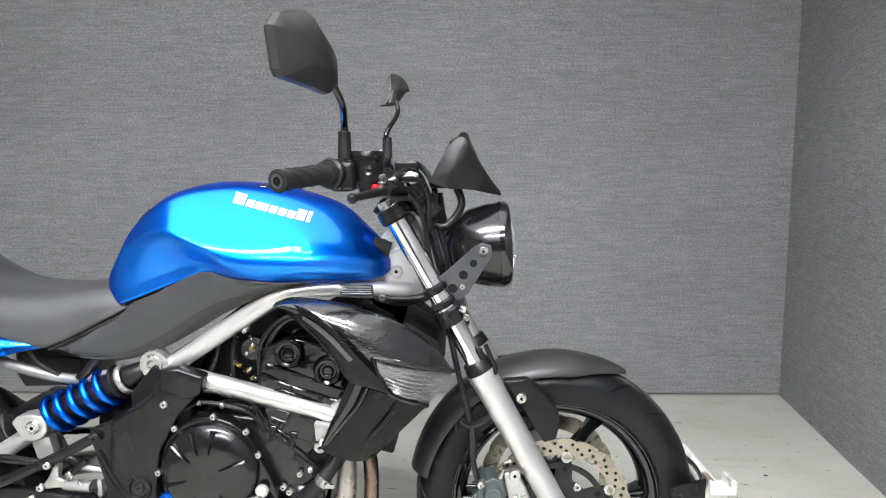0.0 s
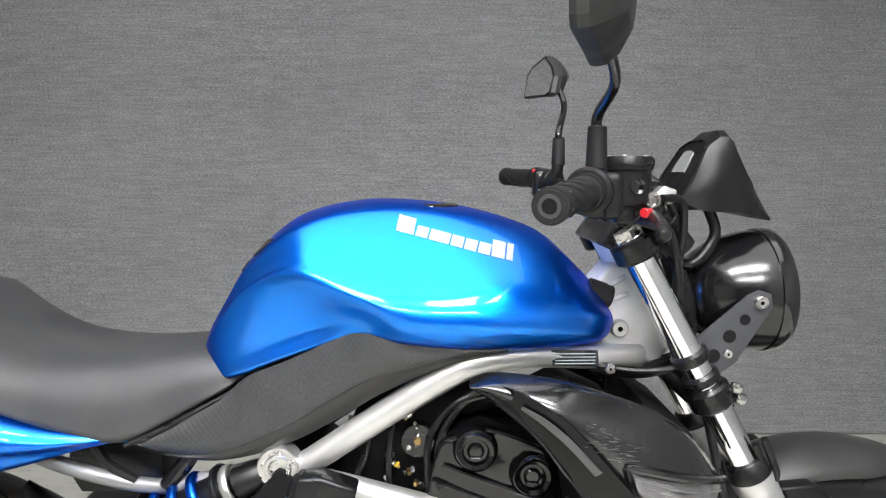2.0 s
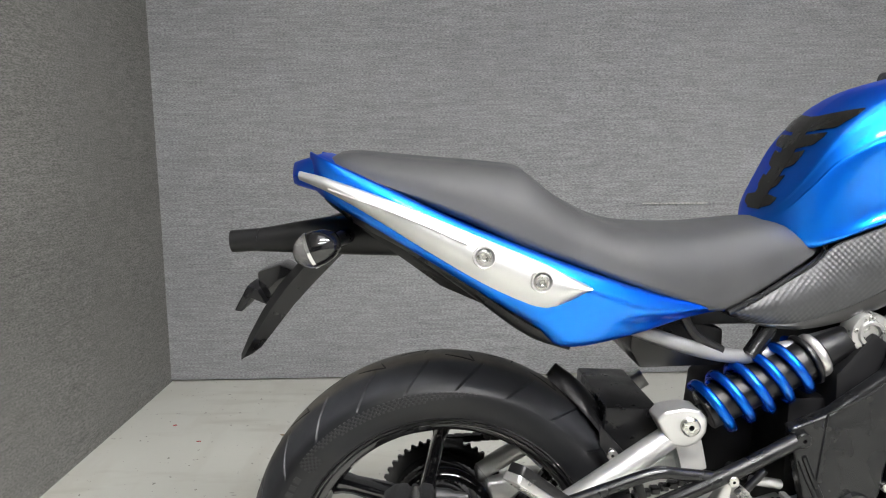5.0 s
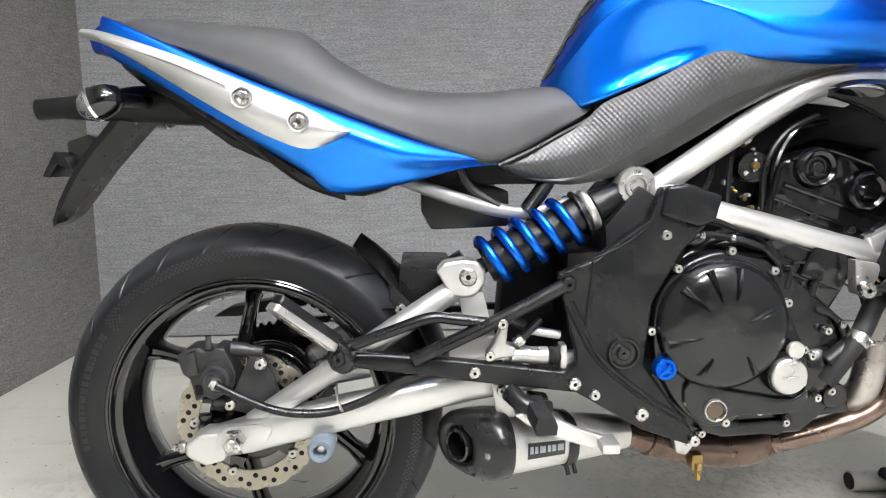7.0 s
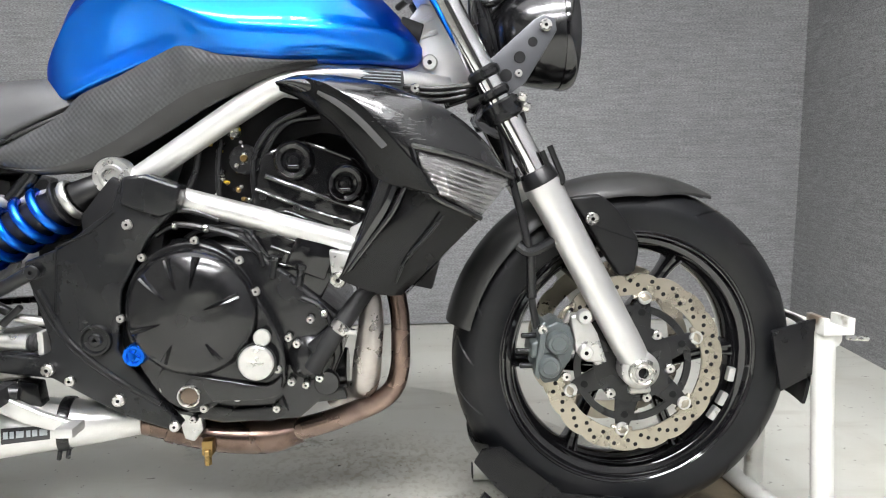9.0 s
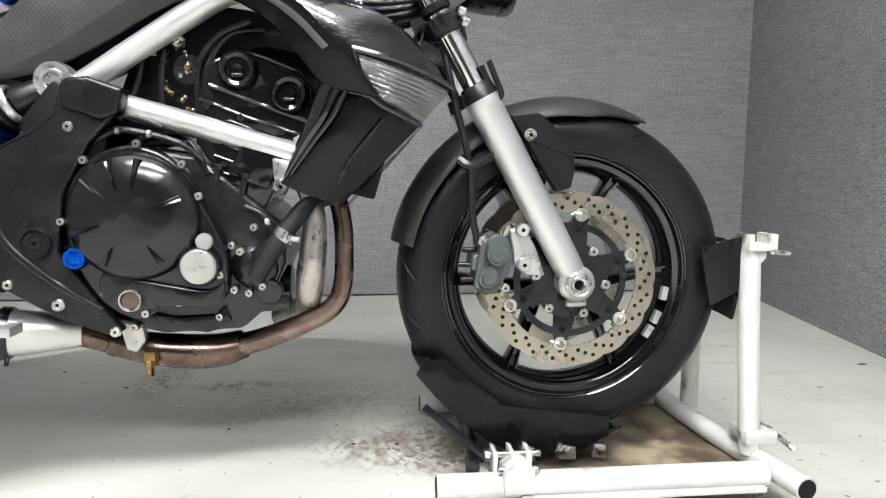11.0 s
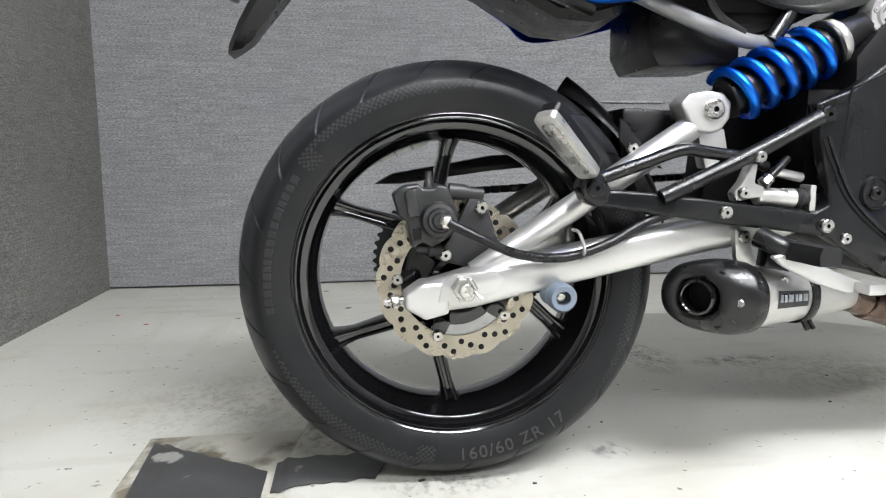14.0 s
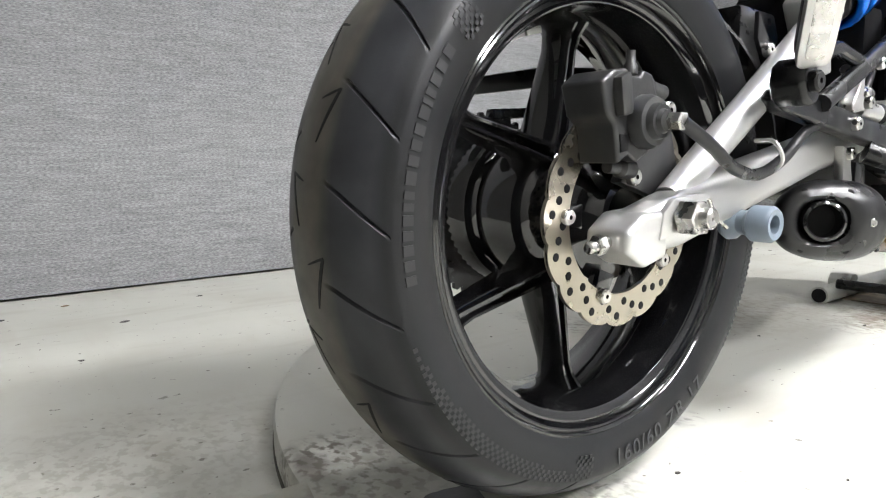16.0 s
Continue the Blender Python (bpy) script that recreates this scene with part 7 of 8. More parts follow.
# ---- exhaust ----
M_HEADER = mat("brown_header_steel", (0.2, 0.145, 0.12), 0.26, 0.95, vary=0.3, scale=12, bump=0.05, dirt=((0.11, 0.07, 0.055), 0.48, 0.75, 15))
ex = part("header_pipe", tube([(0.97, -0.06, 0.53), (1.005, -0.07, 0.49), (1.018, -0.076, 0.44), (1.02, -0.08, 0.39), (1.018, -0.082, 0.345), (1.008, -0.083, 0.312), (0.985, -0.082, 0.29), (0.94, -0.075, 0.268), (0.88, -0.06, 0.243), (0.82, -0.045, 0.225)], [0.0155, 0.0155, 0.0155, 0.0155, 0.016, 0.0165, 0.017, 0.0175, 0.0185, 0.02], 20), M_HEADER, bike, "heat-stained steel exhaust header pipes")
part("header_pipe", tube([(0.955, -0.09, 0.51), (0.972, -0.1, 0.47), (0.974, -0.105, 0.42), (0.968, -0.105, 0.37), (0.964, -0.097, 0.334), (0.958, -0.07, 0.308), (0.945, -0.03, 0.292), (0.9, 0.0, 0.265)], [0.015, 0.017, 0.02, 0.0225, 0.0225, 0.02, 0.018, 0.017], 20), mat("grey_header_steel", (0.4, 0.37, 0.345), 0.3, 0.9, vary=0.2, scale=16, bump=0.05, dirt=((0.16, 0.11, 0.09), 0.55, 0.8, 12)), ex, "grey steel header pipe with a brown sheen")
part("collector", tube([(0.85, -0.045, 0.232), (0.8, -0.05, 0.222), (0.73, -0.055, 0.226), (0.67, -0.06, 0.238), (0.63, -0.064, 0.252), (0.59, -0.068, 0.264)], [0.024, 0.029, 0.0285, 0.025, 0.023, 0.023], 22), M_TAN, ex, "brown stained collector pipe")
part("collector_clamp", rod((0.64, -0.063, 0.249), (0.655, -0.061, 0.243), 0.0265), M_TAN, ex)
part("clamp_tab", box(0.7, 0.718, -0.1, -0.06, 0.21, 0.236, 0.004), M_BRASS, ex)
m0, m1 = Vector((0.6, -0.072, 0.266)), Vector((0.315, -0.138, 0.28))
ma = (m1 - m0).normalized()
mside = Vector((ma.y, -ma.x, 0)).normalized()
mside = mside if mside.y < 0 else -mside
mup = mside.cross(ma).normalized()
mup = mup if mup.z > 0 else -mup
CAN = [(0.0, 0.024, 0.024), (0.02, 0.028, 0.027), (0.06, 0.036, 0.032), (0.13, 0.046, 0.0385), (0.215, 0.056, 0.0455)]
CAP = [(0.204, 0.0575, 0.047), (0.208, 0.06, 0.0495), (0.226, 0.0615, 0.051), (0.242, 0.0605, 0.0505), (0.256, 0.0575, 0.048), (0.266, 0.051, 0.043), (0.272, 0.042, 0.0365), (0.275, 0.034, 0.031), (0.272, 0.027, 0.0265), (0.245, 0.026, 0.0255)]


def muffler_point(d, th, table, lift=0.0):
    """The point of the oval muffler at d along its axis, th round it from the near side upwards."""
    w, h = (float(np.interp(d, [q[0] for q in table], [q[k] for q in table])) for k in (1, 2))
    c, n = math.cos(th), math.sin(th)
    return m0 + ma * d + mside * (w + lift) * math.copysign(abs(c) ** 0.85, c) + mup * (h + lift) * math.copysign(abs(n) ** 0.85, n)


def oval(rows, slash=0.0):
    """Rings round the muffler's axis; slash leans the rings past the cap's widest part towards the near side."""
    S = []
    for d, w, h in rows:
        f = slash * min(1.0, max(0.0, (d - 0.222) / 0.035))
        ring = []
        for k in range(48):
            c, n = math.cos(2 * math.pi * k / 48), math.sin(2 * math.pi * k / 48)
            o = w * math.copysign(abs(c) ** 0.85, c)
            ring.append(m0 + ma * (d - f * o) + mside * o + mup * h * math.copysign(abs(n) ** 0.85, n))
        S.append(ring)
    return loft(S)


SLASH = 0.5
mn = (ma + mside * SLASH).normalized()
mf = part("muffler", oval(CAN), M_MUFF, bike, "short tapered silver muffler with a black oval end cap", 50)
part("end_cap", oval(CAP, SLASH), M_CAP, mf, "satin black oval end cap", 50)
part("outlet_ring", place(lathe([(0.0195, 0.03), (0.0195, -0.005), (0.0212, -0.0068), (0.0242, -0.005), (0.0252, 0.001), (0.0252, 0.03)], 44, True), m0 + ma * 0.272, mn), M_GLOSS, mf)
part("outlet_bore", place(lathe([(0, 0.022), (0.0197, 0.022), (0.0197, 0.01)], 32), m0 + ma * 0.272, mn), M_DARK, mf)
for k, (w, h) in enumerate(((0.046, 0.0), (0.022, 0.034), (-0.022, 0.034), (-0.045, 0.0), (-0.022, -0.034), (0.022, -0.034))):
    c = m0 + ma * (0.2655 - SLASH * w) + mside * w + mup * h
    part("cap_screw", rod(c - mn * 0.006, c + mn * 0.0035, 0.0056, n=16), M_STEEL if k == 0 else M_DARK, mf)
part("muffler_strap", loft([[muffler_point(d, 2 * math.pi * k / 44, CAN, e) for k in range(44)] for d, e in ((0.098, -0.002), (0.098, 0.003), (0.1, 0.004), (0.112, 0.004), (0.114, 0.003), (0.114, -0.002))], False), M_BRACKET, mf, "black muffler strap")
for d in (0.1, 0.112):
    part("strap_ear", rod(muffler_point(d, -0.9, CAN, 0.002), muffler_point(d, -0.9, CAN, 0.017), 0.0035, n=10), M_BRACKET, mf)
part("strap_lug", prism([(0.435, 0.3), (0.475, 0.3), (0.47, 0.345), (0.44, 0.35)], -0.125, -0.1, 0.004), M_BRACKET, mf)
part("hanger", prism([(0.385, 0.37), (0.405, 0.365), (0.42, 0.32), (0.405, 0.305), (0.39, 0.33)], -0.13, -0.118, 0.003), M_ALU, mf)
bolt(mf, 0.399, -0.131, 0.36, 0.008)
bolt(mf, 0.45, -0.145, 0.3, 0.0065)
g = [[muffler_point(0.122 + 0.062 * i / 8, th, CAN, 0.0008) for th in np.linspace(-0.14, 0.3, 7)] for i in range(9)]
part("badge_block", shell(g, (0, 0.001, 0)), M_STICKER, mf, "black badge block")
for u0, u1 in ((0.05, 0.14), (0.18, 0.26), (0.31, 0.46), (0.52, 0.6), (0.64, 0.74), (0.79, 0.95)):
    g = [[muffler_point(0.184 - 0.062 * t, th, CAN, 0.0016) for th in np.linspace(0.0, 0.18, 5)] for t in np.linspace(u0, u1, 4)]
    part("badge_bar", shell(g, (0, 0.0008, 0)), M_WHITE, mf)
# ---- radiator shroud with front signal ----


def shroud():
    top = [(0.853, -0.15, 0.79), (0.885, -0.155, 0.799), (0.955, -0.165, 0.794), (1.02, -0.17, 0.778), (1.09, -0.165, 0.75), (1.148, -0.15, 0.705), (1.188, -0.135, 0.652)]
    bot = [(0.853, -0.15, 0.782), (0.89, -0.165, 0.766), (0.93, -0.182, 0.737), (0.97, -0.192, 0.7), (1.005, -0.195, 0.665), (1.035, -0.193, 0.637), (1.06, -0.19, 0.625)]
    return strip(top, bot, 40, 16, 0.027, 0.005, 0.85)


sd = part("radiator_shroud", shroud(), M_SHROUD, bike, "scuffed gloss black radiator shroud", 50)
part("radiator_shroud", flip(shroud()), M_SHROUD, bike, "gloss black radiator shroud", 50)
fin = part("shroud_fin", strip([(0.854, -0.152, 0.787), (0.879, -0.165, 0.792), (0.915, -0.182, 0.785), (0.942, -0.192, 0.772), (0.975, -0.203, 0.75), (1.004, -0.209, 0.718), (1.032, -0.209, 0.686), (1.055, -0.206, 0.66), (1.078, -0.198, 0.634)],
             [(0.854, -0.15, 0.777), (0.879, -0.156, 0.766), (0.906, -0.165, 0.748), (0.934, -0.172, 0.725), (0.958, -0.178, 0.696), (0.977, -0.182, 0.673), (0.995, -0.186, 0.652), (1.02, -0.19, 0.642), (1.07, -0.197, 0.63)], 36, 8, 0.004, 0.008), M_SCOOP, sd, "satin black curved fin of the shroud", 50)
for v in fin.data.vertices:
    v.co.y -= 0.016 * min(1.0, max(0.0, (v.co.x - 0.855) / 0.06))
# raised grey strip stands in for an open slot showing the frame
part("slot_strip", strip([(0.915, -0.2035, 0.772), (0.945, -0.2130, 0.757), (0.975, -0.2195, 0.733), (1.008, -0.2235, 0.698)], [(0.913, -0.2020, 0.768), (0.939, -0.2100, 0.751), (0.968, -0.2170, 0.727), (1.0, -0.2220, 0.693)], 20, 4, 0.0008, 0.003), mat("grey_slot_fill", (0.045, 0.045, 0.046), 0.35, 0.0, bump=0.05), sd, "grey strip standing in for an open slot")
lo = part("shroud_scoop", strip([(1.022, -0.19, 0.64), (1.05, -0.195, 0.634), (1.083, -0.192, 0.628), (1.11, -0.182, 0.612), (1.14, -0.165, 0.594)], [(0.931, -0.165, 0.507), (0.95, -0.17, 0.498), (0.984, -0.17, 0.485), (1.005, -0.162, 0.479), (1.023, -0.15, 0.477)], 18, 10, 0.008, 0.005), M_SCOOP, sd, "satin black lower scoop")
part("scoop_fold", tube([(1.085, -0.2, 0.6), (1.06, -0.196, 0.57), (1.03, -0.185, 0.535), (1.015, -0.17, 0.5)], [0.002, 0.003, 0.003, 0.002], 8), M_BRACKET, lo)
part("scoop_blade", strip([(0.993, -0.19, 0.651), (0.975, -0.188, 0.605), (0.955, -0.183, 0.56), (0.937, -0.176, 0.516)], [(1.02, -0.2, 0.641), (1.002, -0.2, 0.603), (0.976, -0.194, 0.565), (0.941, -0.18, 0.513)], 20, 7, 0.006, 0.005), M_GLOSS, sd, "glossy black upright blade beside the scoop", 50)
part("scoop_edge", tube([(1.03, -0.2, 0.64), (1.012, -0.2, 0.605), (0.982, -0.192, 0.566), (0.947, -0.18, 0.52)], [0.0035, 0.004, 0.0035, 0.003], 8), M_SHROUD, sd)
rng = random.Random(23)
M_SCUFF = mat("pale_scuff", (0.1, 0.1, 0.1), 0.5, 0, bump=0)
for k in range(40):
    x = 0.985 + rng.random() * 0.065
    z = 0.735 + (x - 1.0) * -0.55 + rng.uniform(-0.016, 0.02)
    y = -0.223 + abs(z - 0.72) * 0.1
    w = rng.uniform(0.004, 0.014)
    part("scuff", tube([(x, y, z), (x + w, y + 0.0004, z - w * rng.uniform(-0.1, 0.35))], 0.0002, 4), M_SCUFF, sd)
part("scoop_front", strip([(1.142, -0.165, 0.594), (1.1, -0.15, 0.55), (1.03, -0.155, 0.478)], [(1.15, -0.1, 0.6), (1.1, -0.09, 0.54), (1.03, -0.09, 0.47)], 12, 6, 0.0, 0.004), M_BRACKET, sd)
part("inner_scoop", prism([(0.985, 0.62), (1.03, 0.6), (1.035, 0.56), (0.985, 0.52), (0.95, 0.52)], -0.15, -0.12, 0.004), M_DARK, sd)
# lens
lens = part("signal_lens", strip([(1.048, -0.204, 0.692), (1.1, -0.197, 0.678), (1.15, -0.172, 0.662), (1.186, -0.14, 0.648)], [(1.058, -0.2, 0.655), (1.075, -0.196, 0.628), (1.11, -0.183, 0.611), (1.142, -0.165, 0.597)], 14, 8, 0.014, 0.008), M_LENS, sd, "clear ribbed turn signal lens")
for k in range(7):
    v = 0.12 + 0.125 * k
    a0 = Vector((1.05, -0.2, 0.69)).lerp(Vector((1.075, -0.2, 0.628)), v)
    a1 = Vector((1.186, -0.142, 0.646)).lerp(Vector((1.142, -0.166, 0.6)), v)
    mid = a0.lerp(a1, 0.5) + Vector((0, -0.022 - 0.01 * math.sin(math.pi * v), 0))
    part("lens_rib", tube([a0 + Vector((0, -0.006 - 0.006 * math.sin(math.pi * v), 0)), mid, a1 + Vector((0, -0.004, 0))], 0.0022, 6), M_LENS, lens)
part("lens_frame", tube([(1.04, -0.207, 0.698), (1.1, -0.203, 0.684), (1.15, -0.177, 0.668), (1.19, -0.14, 0.652)], 0.005, 8), M_SHROUD, sd)
part("lens_frame", tube([(1.04, -0.207, 0.697), (1.052, -0.205, 0.66), (1.07, -0.2, 0.628), (1.11, -0.188, 0.607), (1.14, -0.168, 0.593)], 0.0045, 8), M_SHROUD, sd)
# horn-like black box and hoses behind the fork
part("fairing_stay", prism([(1.09, 0.745), (1.16, 0.7), (1.175, 0.67), (1.12, 0.62), (1.08, 0.66)], -0.1, 0.1, 0.01, 2), M_DARK, bike, "dark horn bracket behind the fork")
for k, y in enumerate((-0.085, -0.07, -0.055)):
    part("wire_loom", tube([(1.03, y, 0.79 - 0.006 * k), (1.08, y - 0.01, 0.785 - 0.008 * k), (1.13, y - 0.015, 0.79 - 0.006 * k), (1.16, y, 0.8)], 0.0045, 8), M_BLACK, bike, "black wiring loom")

# ---- front mudguard ----


def guard(a0, a1, r, w, edge, n=36, lift=0.0):
    g = []
    for i in range(n + 1):
        u = i / n
        a = radians(a0 + (a1 - a0) * u)
        row = []
        ww = w * (1 - edge[0] * (1 - min(1, u / 0.3)) ** 2 - edge[1] * (1 - min(1, (1 - u) / 0.3)) ** 2)
        for j in range(13):
            v = -1 + 2 * j / 12
            rr = r + lift * math.sin(math.pi * u) - 0.034 * min(1.0, 0.12 + u / 0.24) * abs(v) ** 2.6
            row.append((FC.x + rr * math.cos(a), ww * v, FC.z + rr * math.sin(a)))
        g.append(row)
    bm = bmesh.new()
    c = Vector((FC.x, 0, FC.z))
    A = [[bm.verts.new(p) for p in row] for row in g]
    B = [[bm.verts.new(c.lerp(Vector(p), 0.987)) for p in row] for row in g]
    nu, nv = len(g), len(g[0])
    for i in range(nu - 1):
        for j in range(nv - 1):
            bm.faces.new((A[i][j], A[i + 1][j], A[i + 1][j + 1], A[i][j + 1]))
            bm.faces.new((B[i][j], B[i][j + 1], B[i + 1][j + 1], B[i + 1][j]))
    ring = [(i, 0) for i in range(nu)] + [(nu - 1, j) for j in range(1, nv)] + [(i, nv - 1) for i in range(nu - 2, -1, -1)] + [(0, j) for j in range(nv - 2, 0, -1)]
    for (i, j), (k, l) in zip(ring, ring[1:] + ring[:1]):
        bm.faces.new((A[i][j], B[i][j], B[k][l], A[k][l]))
    return bm


fg = part("front_mudguard", guard(61.5, 168, 0.314, 0.068, (0.75, 0.1), lift=0.003), M_DUSTY, bike, "matte black front mudguard", 55)
for s in (1, -1):
    q = prism([(1.288, 0.618), (1.338, 0.622), (1.365, 0.6), (1.4, 0.553), (1.402, 0.53), (1.396, 0.497), (1.372, 0.49), (1.352, 0.52), (1.318, 0.575)], -0.096, -0.07, 0.005, 3)
    mb = part("mudguard_bracket", q if s == 1 else flip(q), M_MATTE, fg, "dark grey mudguard bracket")
    if s == 1:
        bolt(mb, 1.324, -0.096, 0.584, 0.0105, M_STEEL)
        part("bracket_line", tube([(1.33, -0.0965, 0.572), (1.4, -0.0965, 0.548)], 0.0012, 6), M_DARK, mb)
# cable guide loops on the fork
part("cable_guide", tube([(1.251, -0.116, 0.698), (1.262, -0.116, 0.672), (1.271, -0.116, 0.651), (1.27, -0.115, 0.641), (1.262, -0.114, 0.643), (1.248, -0.116, 0.67), (1.239, -0.116, 0.69)], 0.0048, 10), M_BLACK, bike, "black wire cable guide")

# ---- front brake caliper ----
fcal = part("front_caliper", prism([(1.232, 0.345), (1.248, 0.322), (1.27, 0.325), (1.28, 0.345), (1.29, 0.36), (1.296, 0.39), (1.288, 0.415), (1.268, 0.424), (1.254, 0.416), (1.248, 0.424), (1.236, 0.412), (1.24, 0.392), (1.228, 0.388), (1.226, 0.365), (1.236, 0.362)], -0.114, -0.05, 0.004, 3), mat("grey_cast_caliper", (0.075, 0.086, 0.087), 0.36, 0.4, vary=0.15, bump=0.2), bike, "dark grey twin-piston front brake caliper")
MC = fcal.data.materials[0]
for x, z in ((1.268, 0.39), (1.254, 0.352)):
    part("piston_cover", place(lathe([(0, -0.012), (0.011, -0.012), (0.0125, -0.0095), (0.0165, -0.0095), (0.019, -0.006), (0.0195, 0.004), (0, 0.004)], 28), (x, -0.118, z)), MC, fcal)
part("caliper_body_rib", prism([(1.24, 0.412), (1.252, 0.42), (1.238, 0.33), (1.23, 0.34)], -0.124, -0.11, 0.003), MC, fcal)
for x, z in ((1.243, 0.412), (1.282, 0.335)):
    bolt(fcal, x, -0.118, z, 0.0075, M_STEEL)
part("bleed_nipple", rod((1.282, -0.105, 0.418), (1.29, -0.105, 0.438), 0.005, 0.0035), M_STEEL, fcal)
for (x, z) in ((1.23, 0.395), (1.222, 0.37), (1.228, 0.345)):
    part("pad_pin", rod((x - 0.016, -0.09, z), (x + 0.01, -0.09, z), 0.0045), M_BRACKET, fcal)
part("caliper_arm", prism([(1.29, 0.43), (1.315, 0.435), (1.335, 0.4), (1.352, 0.352), (1.318, 0.353), (1.3, 0.37)], -0.108, -0.086, 0.005, 3), M_ALU, fcal, "silver caliper mount lug")
for (x, z) in ((1.311, 0.43), (1.314, 0.372)):
    bolt(fcal, x, -0.108, z, 0.012, M_ALU, h=0.012)
part("brake_hose", tube([(1.238, -0.1, 0.41), (1.228, -0.105, 0.46), (1.225, -0.11, 0.52), (1.215, -0.11, 0.57), (1.2, -0.105, 0.63), (1.185, -0.1, 0.7), (1.17, -0.09, 0.76)], 0.006, 10), M_BLACK, fcal, "black front brake hose")
part("hose_sleeve", rod((1.228, -0.106, 0.46), (1.2255, -0.11, 0.53), 0.008), M_BRACKET, fcal)
part("hose_guide", box(1.262, 1.29, -0.112, -0.09, 0.545, 0.565, 0.004), M_ALU, fcal)
part("hose_guide", tube([(1.205, -0.108, 0.545), (1.225, -0.112, 0.535), (1.268, -0.1, 0.553)], 0.009, 8), M_BRACKET, fcal)

# ---- subframe, battery box and inner rear mudguard ----
sf = part("subframe", tube([(0.6, -0.085, 0.655), (0.5, -0.09, 0.63), (0.42, -0.095, 0.62), (0.3, -0.105, 0.655), (0.15, -0.1, 0.72)], 0.0105, 12), mat("dull_silver_tube", (0.2, 0.2, 0.205), 0.45, 0.5, vary=0.15, bump=0.1), bike, "dull silver rear subframe tubes")
part("subframe_stay", tube([(0.44, -0.098, 0.62), (0.47, -0.09, 0.66), (0.49, -0.085, 0.7)], 0.012, 10), M_BRACKET, sf)
part("battery_box", prism([(0.3, 0.66), (0.52, 0.66), (0.55, 0.74), (0.3, 0.74)], -0.08, 0.08, 0.01, 2), M_DARK, bike, "black battery box under the seat")
part("inner_mudguard", prism([(0.285, 0.685), (0.42, 0.65), (0.42, 0.595), (0.3, 0.592), (0.285, 0.62)], -0.06, 0.09, 0.006, 2), M_BLACK, bike, "black inner mudguard box")
part("drain_hose", tube([(0.34, -0.1, 0.69), (0.36, -0.1, 0.655), (0.4, -0.1, 0.63)], 0.007, 8), M_BLACK, bike, "black breather hose")
# added dark filler that closes the view past the shock
part("inner_filler", prism([(0.405, 0.4), (0.52, 0.37), (0.54, 0.56), (0.46, 0.585), (0.42, 0.55)], 0.0, 0.07, 0.012, 2), M_DARK, bike, "dark filler block for the inner parts behind the shock")
part("rear_frame", add(box(0.5, 0.6, -0.1, 0.1, 0.36, 0.56, 0.01), prism([(0.56, 0.36), (0.62, 0.34), (0.68, 0.6), (0.6, 0.66), (0.55, 0.6)], -0.125, 0.12, 0.01)), M_DARK, bike, "dark swingarm pivot casting")

# ---- wheel chock ----
ck = thing("wheel_chock", "white steel wheel chock stand with black tyre cradle", "motorcycle stand")
for y in (-0.172, 0.215):
    rl = part("rail", tube([(1.165, y, 0.021), (1.72, y, 0.021)], 0.021, 24), M_STAND, ck, "worn white steel rail tube")
    part("rail_mouth", place(lathe([(0, -0.001), (0.017, -0.001), (0.0175, 0.002), (0, 0.002)], 20), (1.1645, y, 0.021), (-1, 0, 0)), M_DARK, rl)
fb = part("cross_tube", tube([(1.7, 0.25, 0.021), (1.72, 0.0, 0.021), (1.735, -0.1, 0.021), (1.755, -0.235, 0.021)], 0.0195, 24), M_STAND, ck, "worn white cross tube")
part("tube_mouth", place(lathe([(0, -0.001), (0.0165, -0.001), (0.017, 0.002), (0, 0.002)], 20), (1.755, -0.2355, 0.021), (0.13, -1, 0)), M_DARK, fb)
for y in (-0.1, 0.11):
    part("post", tube([(1.728, y * 1.1, 0.03), (1.722, y, 0.22), (1.716, y * 0.95, 0.395)], 0.018, 22, 3), M_STAND, ck, "white upright post")
part("post_bar", tube([(1.722, -0.11, 0.385), (1.722, 0.0, 0.385), (1.722, 0.12, 0.385)], 0.0165, 16), M_STAND, ck)
part("post_cap", prism([(1.7, 0.392), (1.752, 0.392), (1.752, 0.42), (1.742, 0.42), (1.742, 0.402), (1.71, 0.402), (1.71, 0.42), (1.7, 0.42)], -0.12, -0.07, 0.0015), M_STAND, ck)
part("pivot_pin", rod((1.73, -0.132, 0.392), (1.765, -0.135, 0.39), 0.004), M_STEEL, ck)
part("base_sheet", box(1.265, 1.725, -0.185, 0.222, 0.0006, 0.0045, 0.001), mat("rust_stained_sheet", (0.25, 0.205, 0.14), 0.55, 0, vary=0.3, scale=7, bump=0.3, fine=150, dirt=((0.07, 0.05, 0.03), 0.42, 0.6, 11)), ck, "rust-stained base sheet between the rails")
part("sheet_flange", box(1.3, 1.71, -0.2, -0.186, 0.0006, 0.009, 0.001), M_STAND, ck)
# front pad
g = []
for i in range(9):
    a = radians(-14 + 26 * i / 8)
    r = FR + 0.012
    g.append([(FC.x + (r + 0.012 * abs(v) ** 2 * -1.2) * math.cos(a), 0.088 * v, FC.z + (r - 0.012 * abs(v) ** 2) * math.sin(a)) for v in np.linspace(-1, 1, 11)])
part("front_pad", shell(g, (0.006, 0, 0)), M_BLACK, ck, "black curved tyre pad")
part("pad_side", prism([(1.627, 0.395), (1.7, 0.415), (1.7, 0.32), (1.648, 0.293)], -0.098, -0.09, 0.002), M_BLACK, ck)
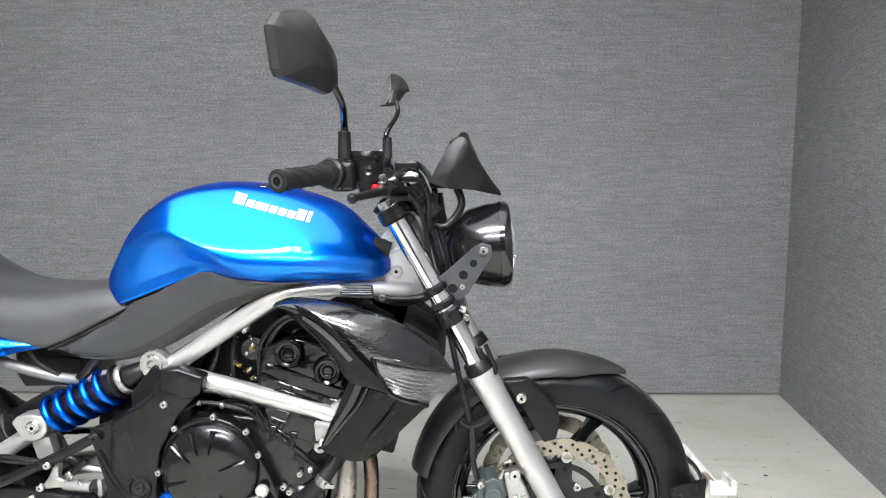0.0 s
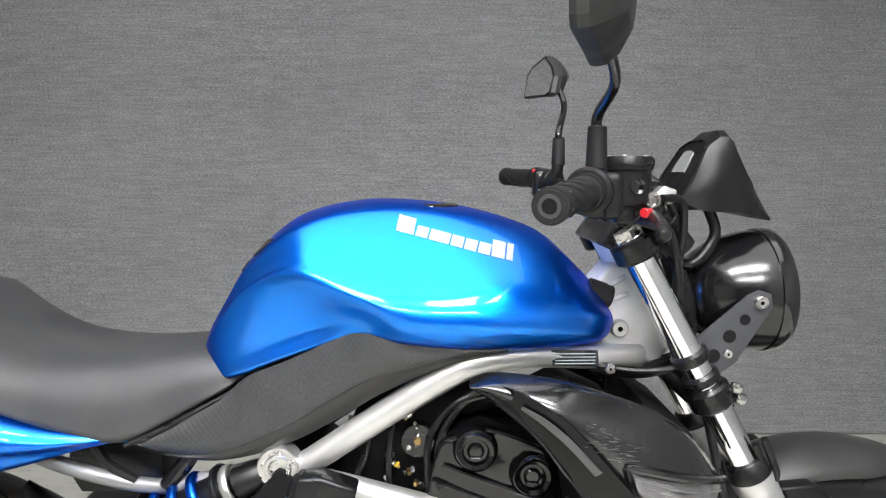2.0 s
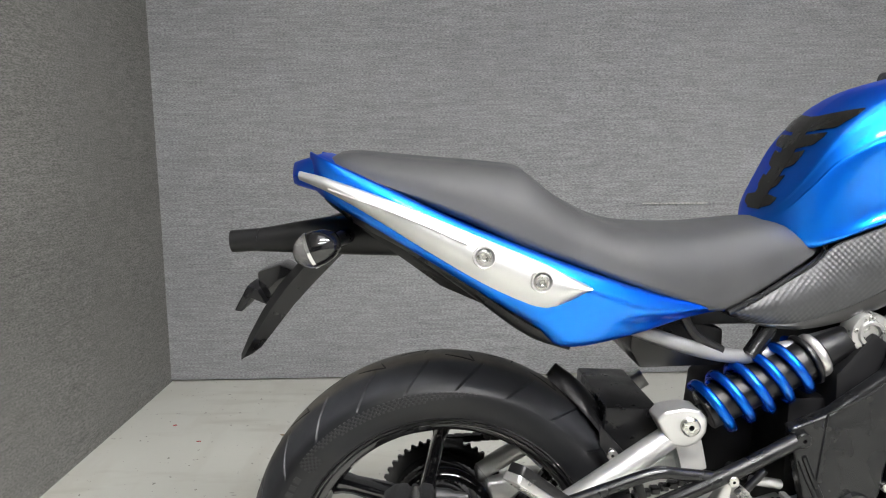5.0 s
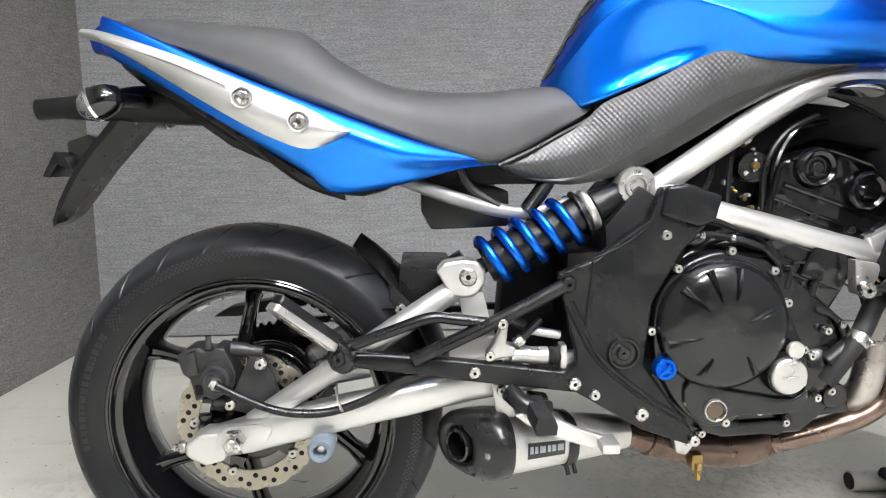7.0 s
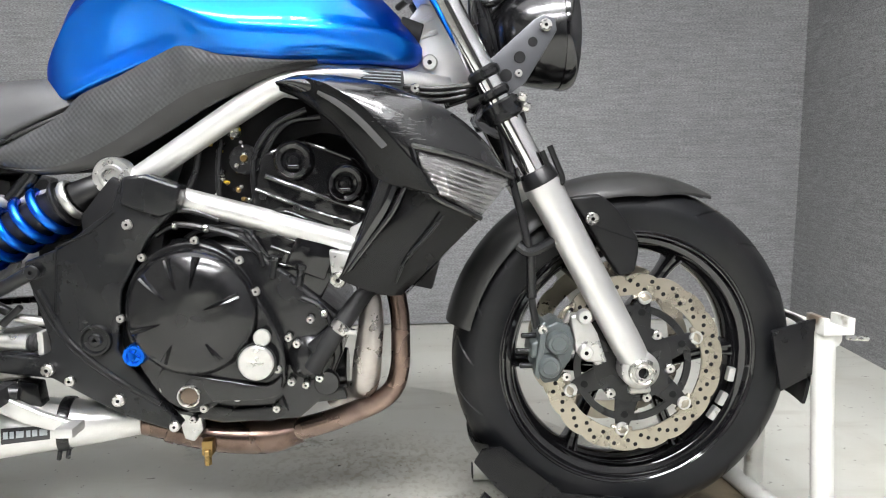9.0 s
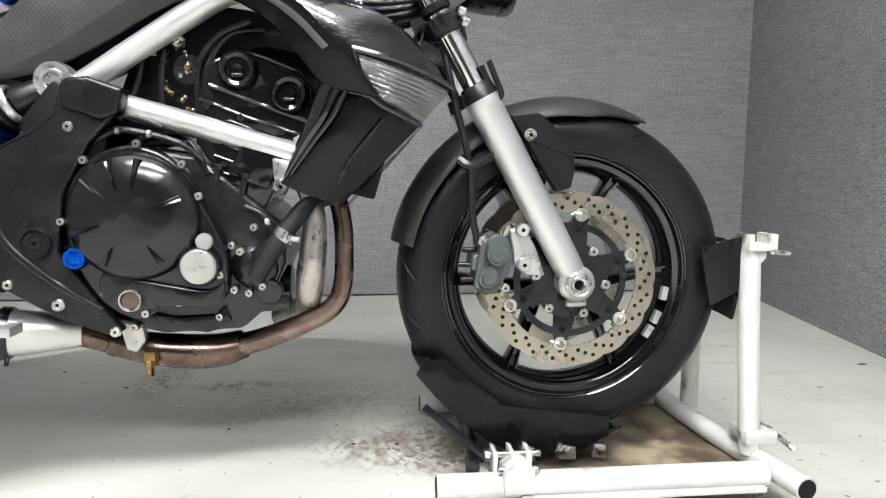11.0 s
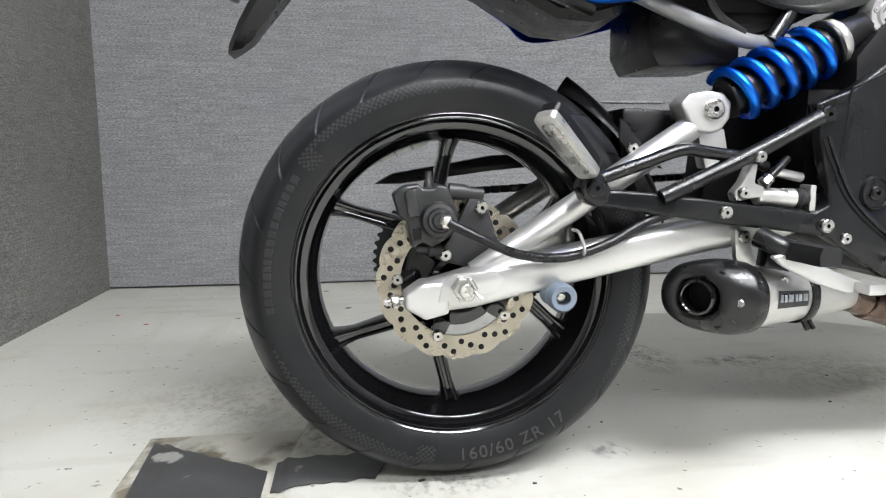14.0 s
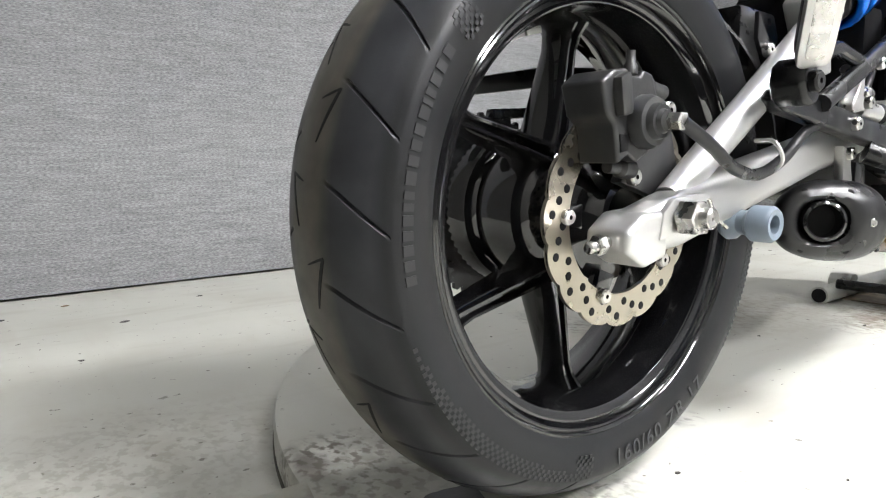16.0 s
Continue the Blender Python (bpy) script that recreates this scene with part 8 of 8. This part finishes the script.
# cradle
g = []
for i in range(20):
    a = radians(207 + 83 * i / 19)
    r = FR + 0.006
    g.append([(FC.x + (r - 0.028 * abs(v) ** 3) * math.cos(a), 0.092 * v, FC.z + (r - 0.028 * abs(v) ** 3) * math.sin(a)) for v in np.linspace(-1, 1, 13)])
cr = part("cradle", shell(g, (0, 0, -0.006)), M_SCOOP, ck, "black steel tyre cradle")
part("cradle_side", prism([(1.137, 0.185), (1.15, 0.207), (1.183, 0.212), (1.285, 0.128), (1.475, 0.102), (1.474, 0.066), (1.45, 0.055), (1.42, 0.034), (1.385, 0.03), (1.375, 0.05), (1.34, 0.032), (1.27, 0.058), (1.232, 0.085), (1.17, 0.145)], -0.1, -0.092, 0.002), M_SCOOP, cr)
part("cradle_axle", tube([(1.225, -0.16, 0.045), (1.24, 0.0, 0.045), (1.225, 0.2, 0.045)], 0.012, 12), M_BRACKET, cr)
for y in (-0.172, 0.215):
    cl = part("rail_clamp", prism([(1.27, 0.015), (1.32, 0.015), (1.32, 0.055), (1.305, 0.062), (1.282, 0.062), (1.27, 0.05)], y - 0.026, y + 0.026, 0.004), M_STAND, ck)
    part("clamp_bolt", rod((1.262, y - 0.01, 0.05), (1.33, y - 0.01, 0.05), 0.006), M_STEEL, cl)
part("cradle_arm", tube([(1.15, -0.1, 0.13), (1.2, -0.115, 0.09), (1.25, -0.14, 0.05)], 0.007, 8), M_BRACKET, cr)
part("foot_clamp", box(1.71, 1.77, -0.13, -0.07, 0.05, 0.075, 0.006), M_STAND, ck)
part("clamp_pin", tube([(1.76, -0.11, 0.075), (1.79, -0.12, 0.05), (1.8, -0.13, 0.04)], 0.005, 8), M_STEEL, ck)

for x, w in ((1.325, 0.018), (1.395, 0.02), (1.455, 0.013)):
    part("cradle_lug", prism([(x - w, 0.032), (x + w, 0.028), (x + w * 0.9, 0.052), (x - w * 0.6, 0.058)], -0.108, -0.1, 0.002), M_STEEL, cr, "worn steel lug")
for x in (1.262, 1.29, 1.318):
    part("clamp_plate", prism([(x - 0.004, 0.035), (x + 0.004, 0.035), (x + 0.004, 0.07), (x - 0.004, 0.074)], -0.165, -0.125, 0.0015), M_STAND, ck)
part("clamp_rod", rod((1.245, -0.148, 0.062), (1.34, -0.148, 0.062), 0.006), M_STEEL, ck)
part("clamp_nut", rod((1.245, -0.148, 0.062), (1.254, -0.148, 0.062), 0.011, n=6), M_STEEL, ck)

# ---- floor marks and debris ----
rng = random.Random(11)


def flake(x, y, z, s, material, label):
    bm = bmesh.new()
    n = 7
    t = [bm.verts.new((x + s * math.cos(6.283 * k / n) * rng.uniform(0.4, 1), y + s * math.sin(6.283 * k / n) * rng.uniform(0.2, 0.7), z + 0.0012)) for k in range(n)]
    b = [bm.verts.new((v.co.x, v.co.y, z)) for v in t]
    bm.faces.new(t)
    bm.faces.new(b[::-1])
    for k in range(n):
        bm.faces.new((t[k], b[k], b[(k + 1) % n], t[(k + 1) % n]))
    return tagged(part("debris_flake", bm, material), label, "debris", "floor debris")


M_GRIT = mat("dark_grit", (0.05, 0.045, 0.04), 0.8, 0, bump=0.3)
M_LEAF = mat("dry_leaf", (0.2, 0.13, 0.06), 0.7, 0, bump=0.2)
M_REDBIT = mat("red_scrap", (0.35, 0.04, 0.04), 0.6, 0, bump=0)
for (x, y, s, m) in ((-0.4, 1.51, 0.018, M_GRIT), (-0.24, 1.6, 0.014, M_LEAF), (-0.15, 1.3, 0.016, M_GRIT), (-0.5, 1.2, 0.012, M_LEAF), (-0.77, 1.16, 0.012, M_REDBIT), (-0.9, 1.3, 0.012, M_REDBIT), (0.1, 1.5, 0.014, M_GRIT), (-0.3, 1.0, 0.01, M_GRIT), (2.3, 0.9, 0.012, M_GRIT), (2.5, 0.6, 0.02, M_GRIT)):
    flake(x, y, FLOOR, s, m, "small scrap of dry debris on the floor" if m is not M_REDBIT else "small red scrap on the floor")
flake(0.98, -0.5, 0.0, 0.018, M_LEAF, "curled brown dry leaf on the platform")
for i in range(26):
    a, r = rng.uniform(0, 6.28), 0.82 * math.sqrt(rng.random())
    flake(TC.x + r * math.cos(a), TC.y + r * math.sin(a), 0.0, rng.uniform(0.003, 0.008), M_GRIT, "dark speck of grit on the platform")
